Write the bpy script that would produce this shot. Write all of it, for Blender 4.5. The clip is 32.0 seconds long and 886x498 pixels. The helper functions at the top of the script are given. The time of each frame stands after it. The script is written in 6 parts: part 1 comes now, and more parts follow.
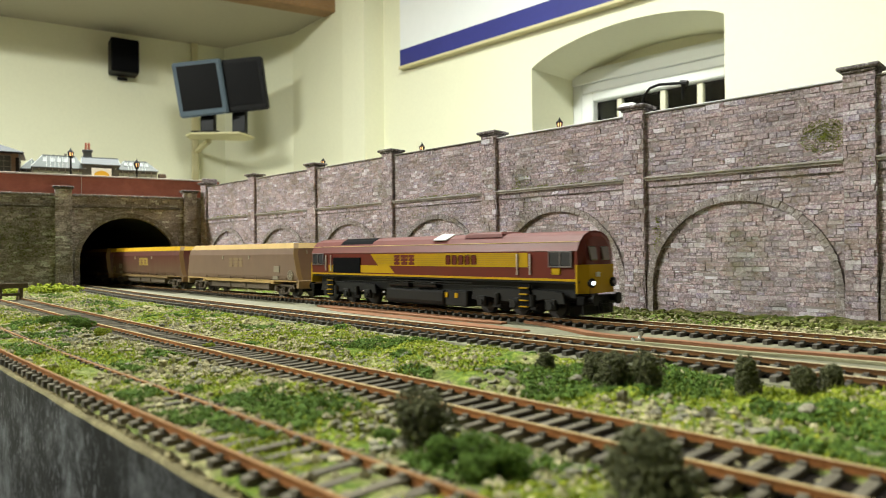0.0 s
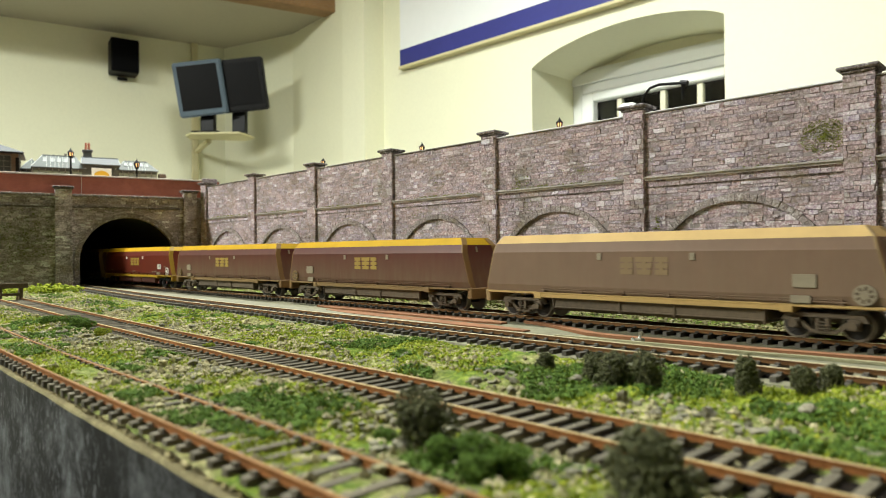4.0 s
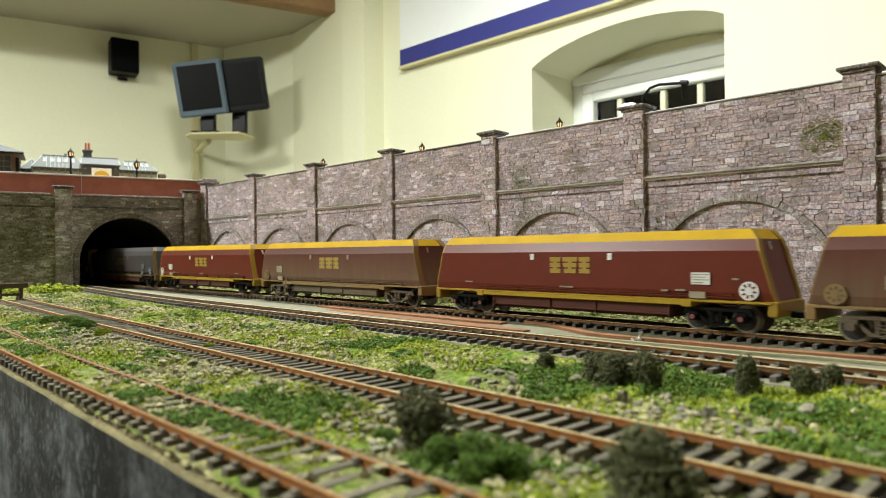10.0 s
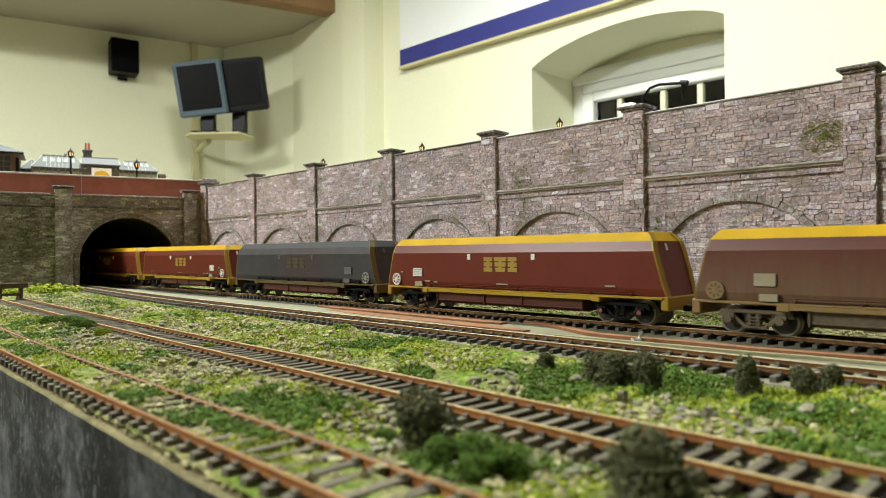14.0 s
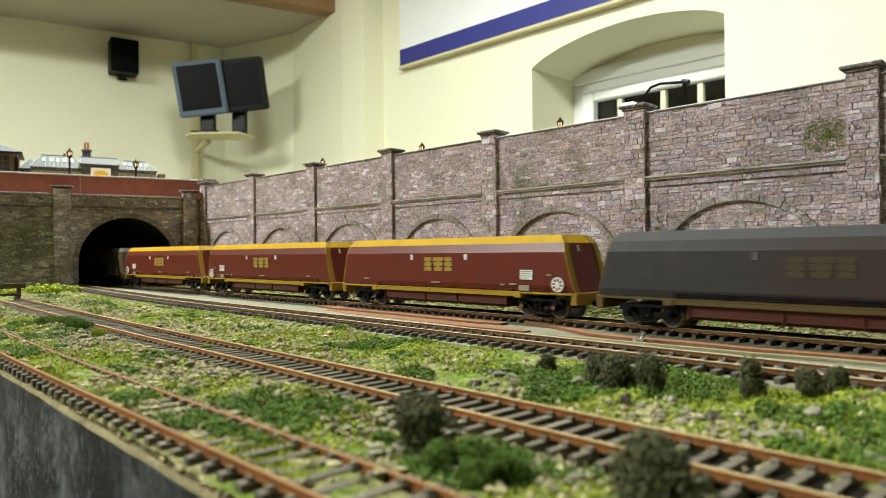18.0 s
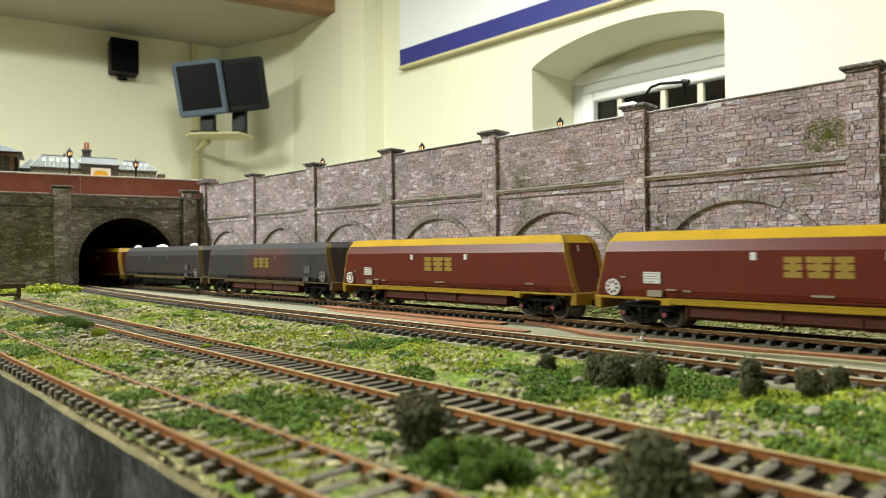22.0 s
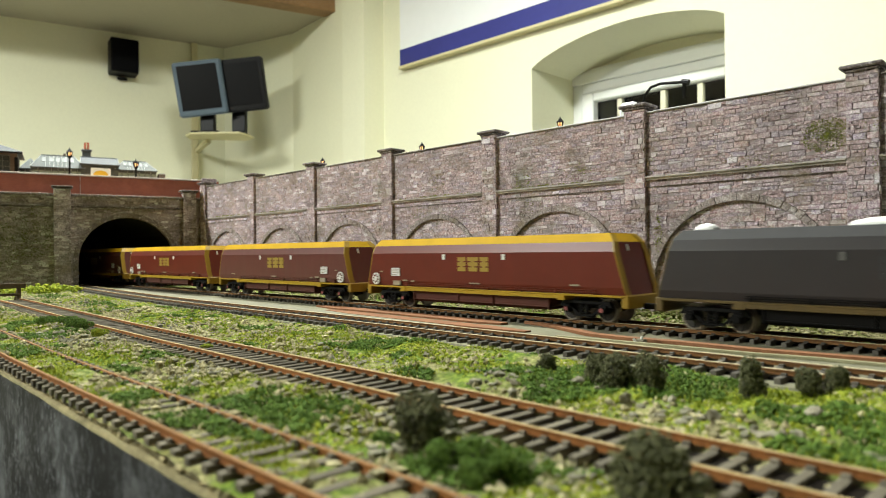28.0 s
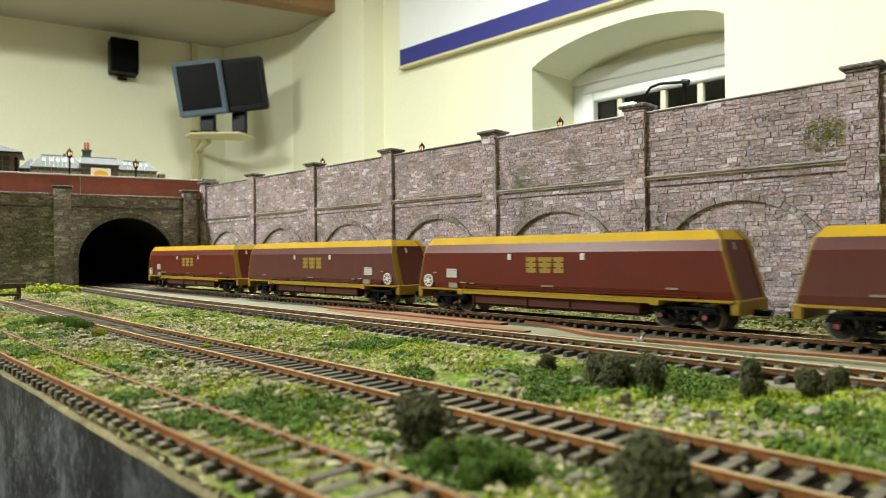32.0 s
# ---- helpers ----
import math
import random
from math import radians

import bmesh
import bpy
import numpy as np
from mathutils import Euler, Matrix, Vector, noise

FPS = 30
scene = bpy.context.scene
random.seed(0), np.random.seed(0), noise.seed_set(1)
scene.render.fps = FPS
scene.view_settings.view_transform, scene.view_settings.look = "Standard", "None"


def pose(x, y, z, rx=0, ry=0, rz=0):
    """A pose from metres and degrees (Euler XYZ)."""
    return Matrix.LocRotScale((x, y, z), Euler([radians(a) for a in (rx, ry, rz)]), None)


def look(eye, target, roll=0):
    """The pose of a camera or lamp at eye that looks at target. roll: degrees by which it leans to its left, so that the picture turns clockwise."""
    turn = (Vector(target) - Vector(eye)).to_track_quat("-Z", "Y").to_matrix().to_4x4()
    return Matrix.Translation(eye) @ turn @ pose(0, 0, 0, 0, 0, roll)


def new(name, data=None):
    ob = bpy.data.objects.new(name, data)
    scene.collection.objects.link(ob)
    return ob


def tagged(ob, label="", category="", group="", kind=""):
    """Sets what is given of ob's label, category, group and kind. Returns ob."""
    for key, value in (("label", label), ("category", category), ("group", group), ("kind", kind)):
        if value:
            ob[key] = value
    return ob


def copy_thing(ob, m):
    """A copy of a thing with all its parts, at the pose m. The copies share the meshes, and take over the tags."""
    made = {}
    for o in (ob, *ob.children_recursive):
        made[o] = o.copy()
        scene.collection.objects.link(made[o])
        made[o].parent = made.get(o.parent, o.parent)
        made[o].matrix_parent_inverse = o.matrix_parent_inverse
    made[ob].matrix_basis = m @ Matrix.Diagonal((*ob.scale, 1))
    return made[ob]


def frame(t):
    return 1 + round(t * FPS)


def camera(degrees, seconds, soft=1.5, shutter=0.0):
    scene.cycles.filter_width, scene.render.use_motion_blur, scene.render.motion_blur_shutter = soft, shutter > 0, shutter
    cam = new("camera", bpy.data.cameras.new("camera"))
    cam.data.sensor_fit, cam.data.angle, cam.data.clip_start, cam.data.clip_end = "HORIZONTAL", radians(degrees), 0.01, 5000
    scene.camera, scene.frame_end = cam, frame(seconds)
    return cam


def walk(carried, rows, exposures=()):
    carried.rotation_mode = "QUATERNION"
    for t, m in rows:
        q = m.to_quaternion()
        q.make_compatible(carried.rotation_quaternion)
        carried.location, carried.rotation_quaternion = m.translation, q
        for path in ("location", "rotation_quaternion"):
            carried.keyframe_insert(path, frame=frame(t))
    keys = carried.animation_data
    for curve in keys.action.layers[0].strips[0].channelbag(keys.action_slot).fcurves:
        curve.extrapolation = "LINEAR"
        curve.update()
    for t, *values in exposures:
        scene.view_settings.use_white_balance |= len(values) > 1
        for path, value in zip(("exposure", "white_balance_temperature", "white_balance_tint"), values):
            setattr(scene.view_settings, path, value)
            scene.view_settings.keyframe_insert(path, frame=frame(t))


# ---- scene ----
# ---- camera and its walk ----
EYE = Vector((0.0, 0.0, 0.0425))
AHEAD = Vector((-0.7059, 0.7083, 0.0051))
ROLL = -0.544
cam = camera(67.43, 32.0, soft=0.6, shutter=0.4)
cam.data.dof.use_dof = True
cam.data.dof.focus_distance = 0.42
cam.data.dof.aperture_fstop = 20.0
NEARER = EYE + AHEAD * 0.0028
walk(cam, [
    (0.0, look(EYE, EYE + AHEAD, ROLL)),
    (14.6, look(EYE, EYE + AHEAD, ROLL)),
    (16.4, look(NEARER, NEARER + AHEAD, ROLL)),
    (32.0, look(NEARER, NEARER + AHEAD, ROLL)),
])

# ---- world, lights, exposure ----
FLOOR_Z, CEIL_Z, ALCOVE_Z = -1.05, 1.95, 1.472
scene.view_settings.exposure = 0.0
world = bpy.data.worlds.new("night")
world.use_nodes = True
world.node_tree.nodes["Background"].inputs[0].default_value = (0.010, 0.012, 0.018, 1)
world.node_tree.nodes["Background"].inputs[1].default_value = 1.0
scene.world = world


def tube_light(x, y, turn, power, top, length=1.25, width=0.12):
    data = bpy.data.lights.new("tube_light", "AREA")
    data.shape, data.size, data.size_y = "RECTANGLE", length, width
    data.energy, data.color = power, (0.960, 1.0, 0.935)
    ob = new("tube_light", data)
    ob.matrix_world = pose(x, y, top - 0.075, 0, 0, turn)
    return ob


# unseen tubes placed to suit the brightness; the alcove one is weak added fill
LAMPS = [(-1.20, 0.72, 0, 100, CEIL_Z), (-2.25, -1.85, 90, 156, CEIL_Z), (-2.65, -2.60, 90, 156, CEIL_Z), (0.0, 1.0, 0, 10, CEIL_Z), (-4.35, -1.5, 75, 0.8, ALCOVE_Z)]
for lamp in LAMPS:
    tube_light(*lamp)


# ---- materials ----
def rgb(c):
    return (c[0], c[1], c[2], 1.0)


class Nodes:
    """A small builder for node materials."""

    def __init__(self, name):
        self.mat = bpy.data.materials.new(name)
        self.mat.use_nodes = True
        self.tree = self.mat.node_tree
        self.bsdf = self.tree.nodes["Principled BSDF"]
        self.co = self.add("ShaderNodeTexCoord").outputs["Object"]

    def add(self, kind):
        return self.tree.nodes.new(kind)

    def link(self, a, b):
        self.tree.links.new(a, b)

    def noise(self, scale, detail=4.0, rough=0.6, co=None):
        n = self.add("ShaderNodeTexNoise")
        n.inputs["Scale"].default_value = scale
        n.inputs["Detail"].default_value = detail
        n.inputs["Roughness"].default_value = rough
        self.link(co or self.co, n.inputs["Vector"])
        return n.outputs["Fac"]

    def stretch(self, sx, sy, sz):
        n = self.add("ShaderNodeMapping")
        n.inputs["Scale"].default_value = (sx, sy, sz)
        self.link(self.co, n.inputs["Vector"])
        return n.outputs["Vector"]

    def ramp(self, fac, stops):
        n = self.add("ShaderNodeValToRGB")
        els = n.color_ramp.elements
        while len(els) < len(stops):
            els.new(0.5)
        for el, (p, c) in zip(els, stops):
            el.position, el.color = p, rgb(c)
        self.link(fac, n.inputs["Fac"])
        return n.outputs["Color"]

    def ramp_value(self, fac, lo, hi):
        n = self.add("ShaderNodeMapRange")
        self.link(fac, n.inputs[0])
        n.inputs[1].default_value, n.inputs[2].default_value = lo, hi
        return n.outputs[0]

    def mix(self, fac, a, b, how="MIX"):
        n = self.add("ShaderNodeMix")
        n.data_type, n.blend_type = "RGBA", how
        for value, socket in ((fac, n.inputs[0]), (a, n.inputs[6]), (b, n.inputs[7])):
            if isinstance(value, (int, float)):
                socket.default_value = value
            elif isinstance(value, tuple):
                socket.default_value = rgb(value)
            else:
                self.link(value, socket)
        return n.outputs[2]

    def math(self, how, a, b=0.0):
        n = self.add("ShaderNodeMath")
        n.operation = how
        for value, socket in ((a, n.inputs[0]), (b, n.inputs[1])):
            if isinstance(value, (int, float)):
                socket.default_value = value
            else:
                self.link(value, socket)
        return n.outputs[0]

    def chance(self):
        """A number of its own for every piece, loose or joined."""
        a = self.add("ShaderNodeObjectInfo").outputs["Random"]
        b = self.add("ShaderNodeNewGeometry").outputs["Random Per Island"]
        return self.math("FRACT", self.math("ADD", a, b))

    def colour(self, c):
        if isinstance(c, tuple):
            self.bsdf.inputs["Base Color"].default_value = rgb(c)
        else:
            self.link(c, self.bsdf.inputs["Base Color"])

    def surface(self, rough=0.6, metal=0.0, spec=0.5):
        self.bsdf.inputs["Roughness"].default_value = rough
        self.bsdf.inputs["Metallic"].default_value = metal
        self.bsdf.inputs["Specular IOR Level"].default_value = spec

    def bump(self, height, depth, strength=0.6):
        n = self.add("ShaderNodeBump")
        n.inputs["Strength"].default_value = strength
        n.inputs["Distance"].default_value = depth
        self.link(height, n.inputs["Height"])
        self.link(n.outputs["Normal"], self.bsdf.inputs["Normal"])


def plain(name, c, rough=0.5, metal=0.0, grain=300.0, vary=0.12, patch=25.0, depth=0.0001, spec=0.5):
    """A painted or moulded surface with fine grain and broad unevenness."""
    m = Nodes(name)
    lo = tuple(v * (1 - vary) for v in c)
    hi = tuple(min(1.0, v * (1 + vary)) for v in c)
    fine = m.noise(grain, 5)
    broad = m.noise(patch, 3)
    both = m.math("ADD", m.math("MULTIPLY", fine, 0.5), m.math("MULTIPLY", broad, 0.5))
    m.colour(m.ramp(both, [(0.32, lo), (0.68, hi)]))
    m.surface(rough, metal, spec)
    m.bump(fine, depth, 0.4)
    return m.mat


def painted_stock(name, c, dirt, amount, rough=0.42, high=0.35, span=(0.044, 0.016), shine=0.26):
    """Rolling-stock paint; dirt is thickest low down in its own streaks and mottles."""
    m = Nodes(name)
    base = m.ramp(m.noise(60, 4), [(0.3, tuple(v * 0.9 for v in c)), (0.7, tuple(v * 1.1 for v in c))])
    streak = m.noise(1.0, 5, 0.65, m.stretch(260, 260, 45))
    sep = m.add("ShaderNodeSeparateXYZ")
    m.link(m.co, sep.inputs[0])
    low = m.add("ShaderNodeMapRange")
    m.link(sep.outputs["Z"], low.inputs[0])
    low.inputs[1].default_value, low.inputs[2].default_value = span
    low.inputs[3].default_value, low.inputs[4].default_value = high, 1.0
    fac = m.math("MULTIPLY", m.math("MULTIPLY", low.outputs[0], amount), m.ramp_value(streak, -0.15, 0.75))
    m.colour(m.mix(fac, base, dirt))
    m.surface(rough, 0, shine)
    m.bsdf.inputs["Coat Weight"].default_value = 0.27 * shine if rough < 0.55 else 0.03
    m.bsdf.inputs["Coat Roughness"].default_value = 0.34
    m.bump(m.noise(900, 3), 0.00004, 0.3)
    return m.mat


def stone_material(name, stops, moss=0.0, dark=0.0):
    m = Nodes(name)
    c = m.ramp(m.chance(), stops)
    grain = m.noise(620, 8, 0.82)
    c = m.mix(0.85, c, m.ramp(grain, [(0.36, (0.10, 0.085, 0.08)), (0.5, (0.45, 0.40, 0.39)), (0.63, (0.96, 0.92, 0.91))]), "OVERLAY")
    grime = m.ramp_value(m.noise(26, 5, 0.7), 0.46, 0.68)
    c = m.mix(m.math("MULTIPLY", grime, 0.46 + dark), c, (0.075, 0.062, 0.055))
    pale = m.ramp_value(m.noise(300, 9, 0.88), 0.53, 0.59)
    c = m.mix(m.math("MULTIPLY", pale, 0.8), c, (0.74, 0.70, 0.70))
    pits = m.ramp_value(m.noise(360, 9, 0.88, m.stretch(1, 1, 1.7)), 0.46, 0.40)
    c = m.mix(m.math("MULTIPLY", pits, 0.75), c, (0.060, 0.050, 0.048))
    ochre = m.ramp_value(m.noise(34, 5, 0.7, m.stretch(1, 1, 1.6)), 0.52, 0.66)
    c = m.mix(m.math("MULTIPLY", ochre, 0.6), c, (0.225, 0.180, 0.105))
    if moss:
        green = m.ramp_value(m.noise(17, 7, 0.8), 0.54, 0.68)
        c = m.mix(m.math("MULTIPLY", green, moss), c, (0.10, 0.13, 0.03))
    m.colour(c)
    m.surface(0.85, 0, 0.25)
    m.bump(grain, 0.0004, 0.8)
    return m.mat


STONES = [(0.0, (0.4058, 0.3259, 0.3370)), (0.18, (0.5628, 0.4630, 0.4857)), (0.36, (0.4594, 0.4025, 0.4688)), (0.52, (0.6023, 0.4988, 0.5037)),
          (0.66, (0.5321, 0.4939, 0.5774)), (0.80, (0.3522, 0.2939, 0.3138)), (0.92, (0.7095, 0.6346, 0.6690)), (1.0, (0.8256, 0.7928, 0.8500))]
DARK_STONES = [(0.0, (0.2779, 0.2451, 0.2450)), (0.3, (0.5120, 0.4585, 0.4651)), (0.6, (0.4169, 0.3864, 0.4062)), (0.85, (0.7168, 0.6559, 0.6822)), (1.0, (0.8500, 0.8500, 0.8500))]
M_STONE = stone_material("rubble_stone", STONES, 0.5)
M_PORTAL = stone_material("sooty_portal_stone", DARK_STONES, 0.38, 0.10)
M_ARCH = stone_material("arch_stone", [(0, (0.29, 0.26, 0.25)), (0.5, (0.40, 0.365, 0.355)), (1, (0.34, 0.32, 0.315))], 0.1)
M_COPING = stone_material("coping_stone", [(0, (0.22, 0.19, 0.18)), (1, (0.33, 0.295, 0.285))], 0.3)
# lit copy of the coping: brightness near the window put into the colour
M_LITCOPING = plain("lit_coping_stone", (0.4800, 0.4720, 0.4838), 0.7, grain=500, vary=0.25, patch=60, depth=0.0002)
M_LEDGE = plain("pale_ledge_stone", (0.44, 0.40, 0.37), 0.85, grain=400, vary=0.45, patch=70, depth=0.0004)
M_DULLCOPING = stone_material("dull_coping_stone", [(0, (0.20, 0.19, 0.165)), (1, (0.30, 0.29, 0.26))], 0.4)
M_CAP = stone_material("dark_cap_stone", [(0, (0.13, 0.118, 0.12)), (1, (0.20, 0.182, 0.182))], 0.1)
M_MORTAR = plain("mortar", (0.2917, 0.2485, 0.2376), 0.9, grain=600, vary=0.3, patch=40, depth=0.0003)
M_SOOTARCH = stone_material("sooty_arch_stone", [(0, (0.1700, 0.1496, 0.1360)), (1, (0.2890, 0.2550, 0.2380))], 0.2, 0.2)
# near-black: the tunnel's shade is put into this colour
M_BOREDARK = plain("tunnel_shade", (0.008, 0.007, 0.006), 0.95, grain=300, vary=0.3, depth=0.0003)
M_DARKMOSS = plain("dark_moss", (0.120, 0.135, 0.022), 0.9, grain=700, vary=0.5, patch=150, depth=0.0006)
M_MOSS = plain("ivy_green", (0.219, 0.237, 0.044), 0.9, grain=700, vary=0.5, patch=150, depth=0.0006)


def brick_paper():
    m = Nodes("red_brick_wall")
    tex = m.add("ShaderNodeTexBrick")
    tex.inputs["Color1"].default_value = rgb((0.360, 0.105, 0.062))
    tex.inputs["Color2"].default_value = rgb((0.450, 0.145, 0.085))
    tex.inputs["Mortar"].default_value = rgb((0.36, 0.15, 0.105))
    tex.inputs["Scale"].default_value = 1.0
    tex.inputs["Brick Width"].default_value = 0.0030
    tex.inputs["Row Height"].default_value = 0.0011
    tex.inputs["Mortar Size"].default_value = 0.00012
    turn = m.add("ShaderNodeMapping")
    turn.inputs["Rotation"].default_value = (radians(90), 0, 0)
    m.link(m.co, turn.inputs["Vector"])
    m.link(turn.outputs["Vector"], tex.inputs["Vector"])
    m.colour(m.mix(0.4, tex.outputs["Color"], m.ramp(m.noise(60, 5), [(0.3, (0.25, 0.075, 0.05)), (0.7, (0.50, 0.17, 0.10))])))
    m.surface(0.85)
    return m.mat


M_REDBRICK = brick_paper()
M_WHITECAP = plain("white_capping", (0.62, 0.56, 0.50), 0.8, vary=0.2)
M_BROWNRAIL = plain("brown_rail", (0.150, 0.074, 0.027), 0.7, grain=500, vary=0.35, patch=60, depth=0.0001, spec=0.12)
M_RUST = plain("rusty_rail", (0.235, 0.096, 0.030), 0.75, grain=500, vary=0.35, patch=60, depth=0.0001, spec=0.12)
M_STEEL = plain("worn_rail_top", (0.4960, 0.4056, 0.2475), 0.6, 0.0, grain=700, vary=0.25, spec=0.12)
M_OLDTOP = plain("rusted_rail_top", (0.235, 0.130, 0.055), 0.75, grain=700, vary=0.3, spec=0.12)
M_RUSTTOP = plain("rusty_rail_top", (0.3658, 0.2752, 0.1350), 0.75, grain=700, vary=0.3, spec=0.12)


def sleeper_material():
    m = Nodes("weathered_sleeper")
    c = m.ramp(m.chance(), [(0, (0.089, 0.076, 0.049)), (0.5, (0.158, 0.135, 0.088)), (1, (0.226, 0.196, 0.133))])
    grain = m.noise(1, 5, 0.6, m.stretch(900, 120, 900))
    m.colour(m.mix(0.5, c, m.ramp(grain, [(0.3, (0.028, 0.026, 0.022)), (0.7, (0.20, 0.185, 0.155))])))
    m.surface(0.85, 0, 0.1)
    m.bump(grain, 0.0001)
    return m.mat


def dark_sleeper_material():
    m = Nodes("black_sleeper")
    c = m.ramp(m.chance(), [(0, (0.050, 0.046, 0.038)), (1, (0.125, 0.116, 0.096))])
    m.colour(m.mix(0.3, c, m.ramp(m.noise(500, 4), [(0.3, (0.012, 0.011, 0.010)), (0.7, (0.19, 0.17, 0.14))])))
    m.surface(0.75, 0, 0.1)
    return m.mat


M_SLEEPER, M_SLEEPER2 = sleeper_material(), dark_sleeper_material()
M_BUFFER = plain("weathered_brown_timber", (0.105, 0.080, 0.052), 0.85, grain=500, vary=0.4, patch=60, depth=0.0002, spec=0.12)
# dark base; the near-black also holds the shade of the sleeper gaps
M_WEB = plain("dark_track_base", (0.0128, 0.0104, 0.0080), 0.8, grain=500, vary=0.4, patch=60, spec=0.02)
M_STRIP = plain("red_stained_strip", (0.2162, 0.1008, 0.0504), 0.7, grain=400, vary=0.25, patch=40, spec=0.12)
M_PALESTRIP = plain("pale_card_strip", (0.2868, 0.2712, 0.1637), 0.8, grain=400, vary=0.2, patch=40, spec=0.12)
M_CARD = plain("pale_card", (0.19, 0.185, 0.135), 0.9, grain=400, vary=0.18, patch=30, spec=0.12)
M_BED = plain("pale_trackbed", (0.1674, 0.1620, 0.1092), 0.9, grain=500, vary=0.35, patch=35, depth=0.0003, spec=0.12)


def scrub_ground():
    m = Nodes("scrub_ground")
    earth = m.ramp(m.noise(420, 6, 0.7), [(0.30, (0.0490, 0.0443, 0.0191)), (0.48, (0.1984, 0.1886, 0.0785)), (0.70, (0.5193, 0.4845, 0.2429))])
    grass = m.ramp(m.noise(480, 6, 0.7), [(0.3, (0.0249, 0.0624, 0.0104)), (0.5, (0.1090, 0.1667, 0.0235)), (0.7, (0.3106, 0.3704, 0.0572))])
    where = m.ramp_value(m.noise(38, 5, 0.65), 0.43, 0.57)
    c = m.mix(where, earth, grass)
    gold = m.ramp_value(m.noise(29, 4, 0.6, m.stretch(1.3, 1, 1)), 0.58, 0.66)
    c = m.mix(m.math("MULTIPLY", gold, 0.35), c, (0.19, 0.195, 0.018))
    m.colour(c)
    m.surface(0.95, 0, 0.1)
    m.bump(m.noise(650, 5, 0.7), 0.0012, 0.9)
    return m.mat


M_GROUND = scrub_ground()


def leafy(name, stops, rough=0.85):
    m = Nodes(name)
    c = m.ramp(m.chance(), stops)
    m.colour(m.mix(0.45, c, m.ramp(m.noise(900, 4), [(0.3, tuple(v * 0.35 for v in stops[0][1])), (0.7, tuple(min(1, v * 1.7) for v in stops[-1][1]))])))
    m.surface(rough, 0, 0.15)
    return m.mat


M_TURF = leafy("turf_crumbs", [(0, (0.0391, 0.1045, 0.0110)), (0.3, (0.1028, 0.2184, 0.0177)), (0.6, (0.1680, 0.2660, 0.0188)), (0.85, (0.2128, 0.2963, 0.0253)), (0.97, (0.2815, 0.3189, 0.0309)), (1, (0.3643, 0.3362, 0.0309))])
M_DEEPTURF = leafy("deep_green_turf", [(0, (0.0289, 0.0604, 0.0114)), (0.6, (0.0652, 0.1332, 0.0218)), (1, (0.1389, 0.2158, 0.0354))])
M_BUSH = leafy("bush_foliage", [(0, (0.0278, 0.0346, 0.0150)), (0.6, (0.0694, 0.0770, 0.0350)), (1, (0.1403, 0.1394, 0.0674))])
M_PEBBLE = leafy("ballast_pebbles", [(0, (0.0810, 0.0729, 0.0383)), (0.5, (0.1590, 0.1477, 0.0713)), (0.9, (0.2733, 0.2521, 0.1306)), (1, (0.5122, 0.4586, 0.2679))])
M_CHIP = leafy("stone_chip", [(0, (0.0901, 0.0845, 0.0559)), (0.6, (0.1585, 0.1505, 0.1033)), (1, (0.2646, 0.2502, 0.1809))])
M_ROCK = plain("grey_rock", (0.2032, 0.1863, 0.1340), 0.9, grain=450, vary=0.4, patch=90, depth=0.0008, spec=0.12)


def fascia_material():
    m = Nodes("black_painted_board")
    # bluish grey clouds put a sheen into the mottled colour; scuffs follow below
    c = m.ramp(m.noise(22, 9, 0.82), [(0.36, (0.007, 0.0068, 0.006)), (0.50, (0.018, 0.018, 0.017)), (0.63, (0.120, 0.125, 0.126))])
    scratch = m.ramp_value(m.noise(1, 7, 0.8, m.stretch(420, 420, 260)), 0.52, 0.62)
    low = m.ramp_value(m.noise(16, 4), 0.42, 0.62)
    c = m.mix(m.math("MULTIPLY", m.math("MULTIPLY", scratch, low), 0.75), c, (0.24, 0.25, 0.26))
    m.colour(c)
    m.surface(0.6, 0, 0.09)
    m.bump(m.noise(160, 5), 0.0003)
    return m.mat


M_FASCIA = fascia_material()
M_EDGEGRIT = leafy("edge_grit", [(0, (0.15, 0.135, 0.085)), (0.5, (0.30, 0.265, 0.16)), (1, (0.52, 0.44, 0.22))])
M_EDGE = plain("glue_and_grit_edge", (0.40, 0.345, 0.19), 0.9, grain=420, vary=0.45, patch=60, depth=0.0005, spec=0.12)
M_PLY = plain("plywood", (0.42, 0.29, 0.16), 0.7, grain=90, vary=0.2, patch=8)

# room
M_WALL = plain("cream_wall_paint", (0.79, 0.785, 0.58), 0.75, grain=60, vary=0.035, patch=1.3, depth=0.001)
# for the unseen walls, kept dark so that less light bounces
M_FARWALL = plain("low_bounce_wall", (0.09, 0.083, 0.065), 0.8, grain=60, vary=0.05, patch=1.3, depth=0.001)
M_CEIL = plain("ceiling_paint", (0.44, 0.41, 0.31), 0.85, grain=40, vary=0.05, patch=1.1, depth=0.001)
# unseen floor, its tone lowered to bounce less light
M_FLOOR = plain("grey_carpet", (0.07, 0.068, 0.066), 0.95, grain=300, vary=0.25, patch=3)
M_BEAM = plain("oak_beam", (0.30, 0.17, 0.07), 0.6, grain=40, vary=0.3, patch=6)
M_UPVC = plain("white_upvc", (0.82, 0.84, 0.82), 0.35, grain=30, vary=0.02, patch=3)
M_MULLION = plain("cream_glazing_bar", (0.74, 0.72, 0.55), 0.5, vary=0.04)
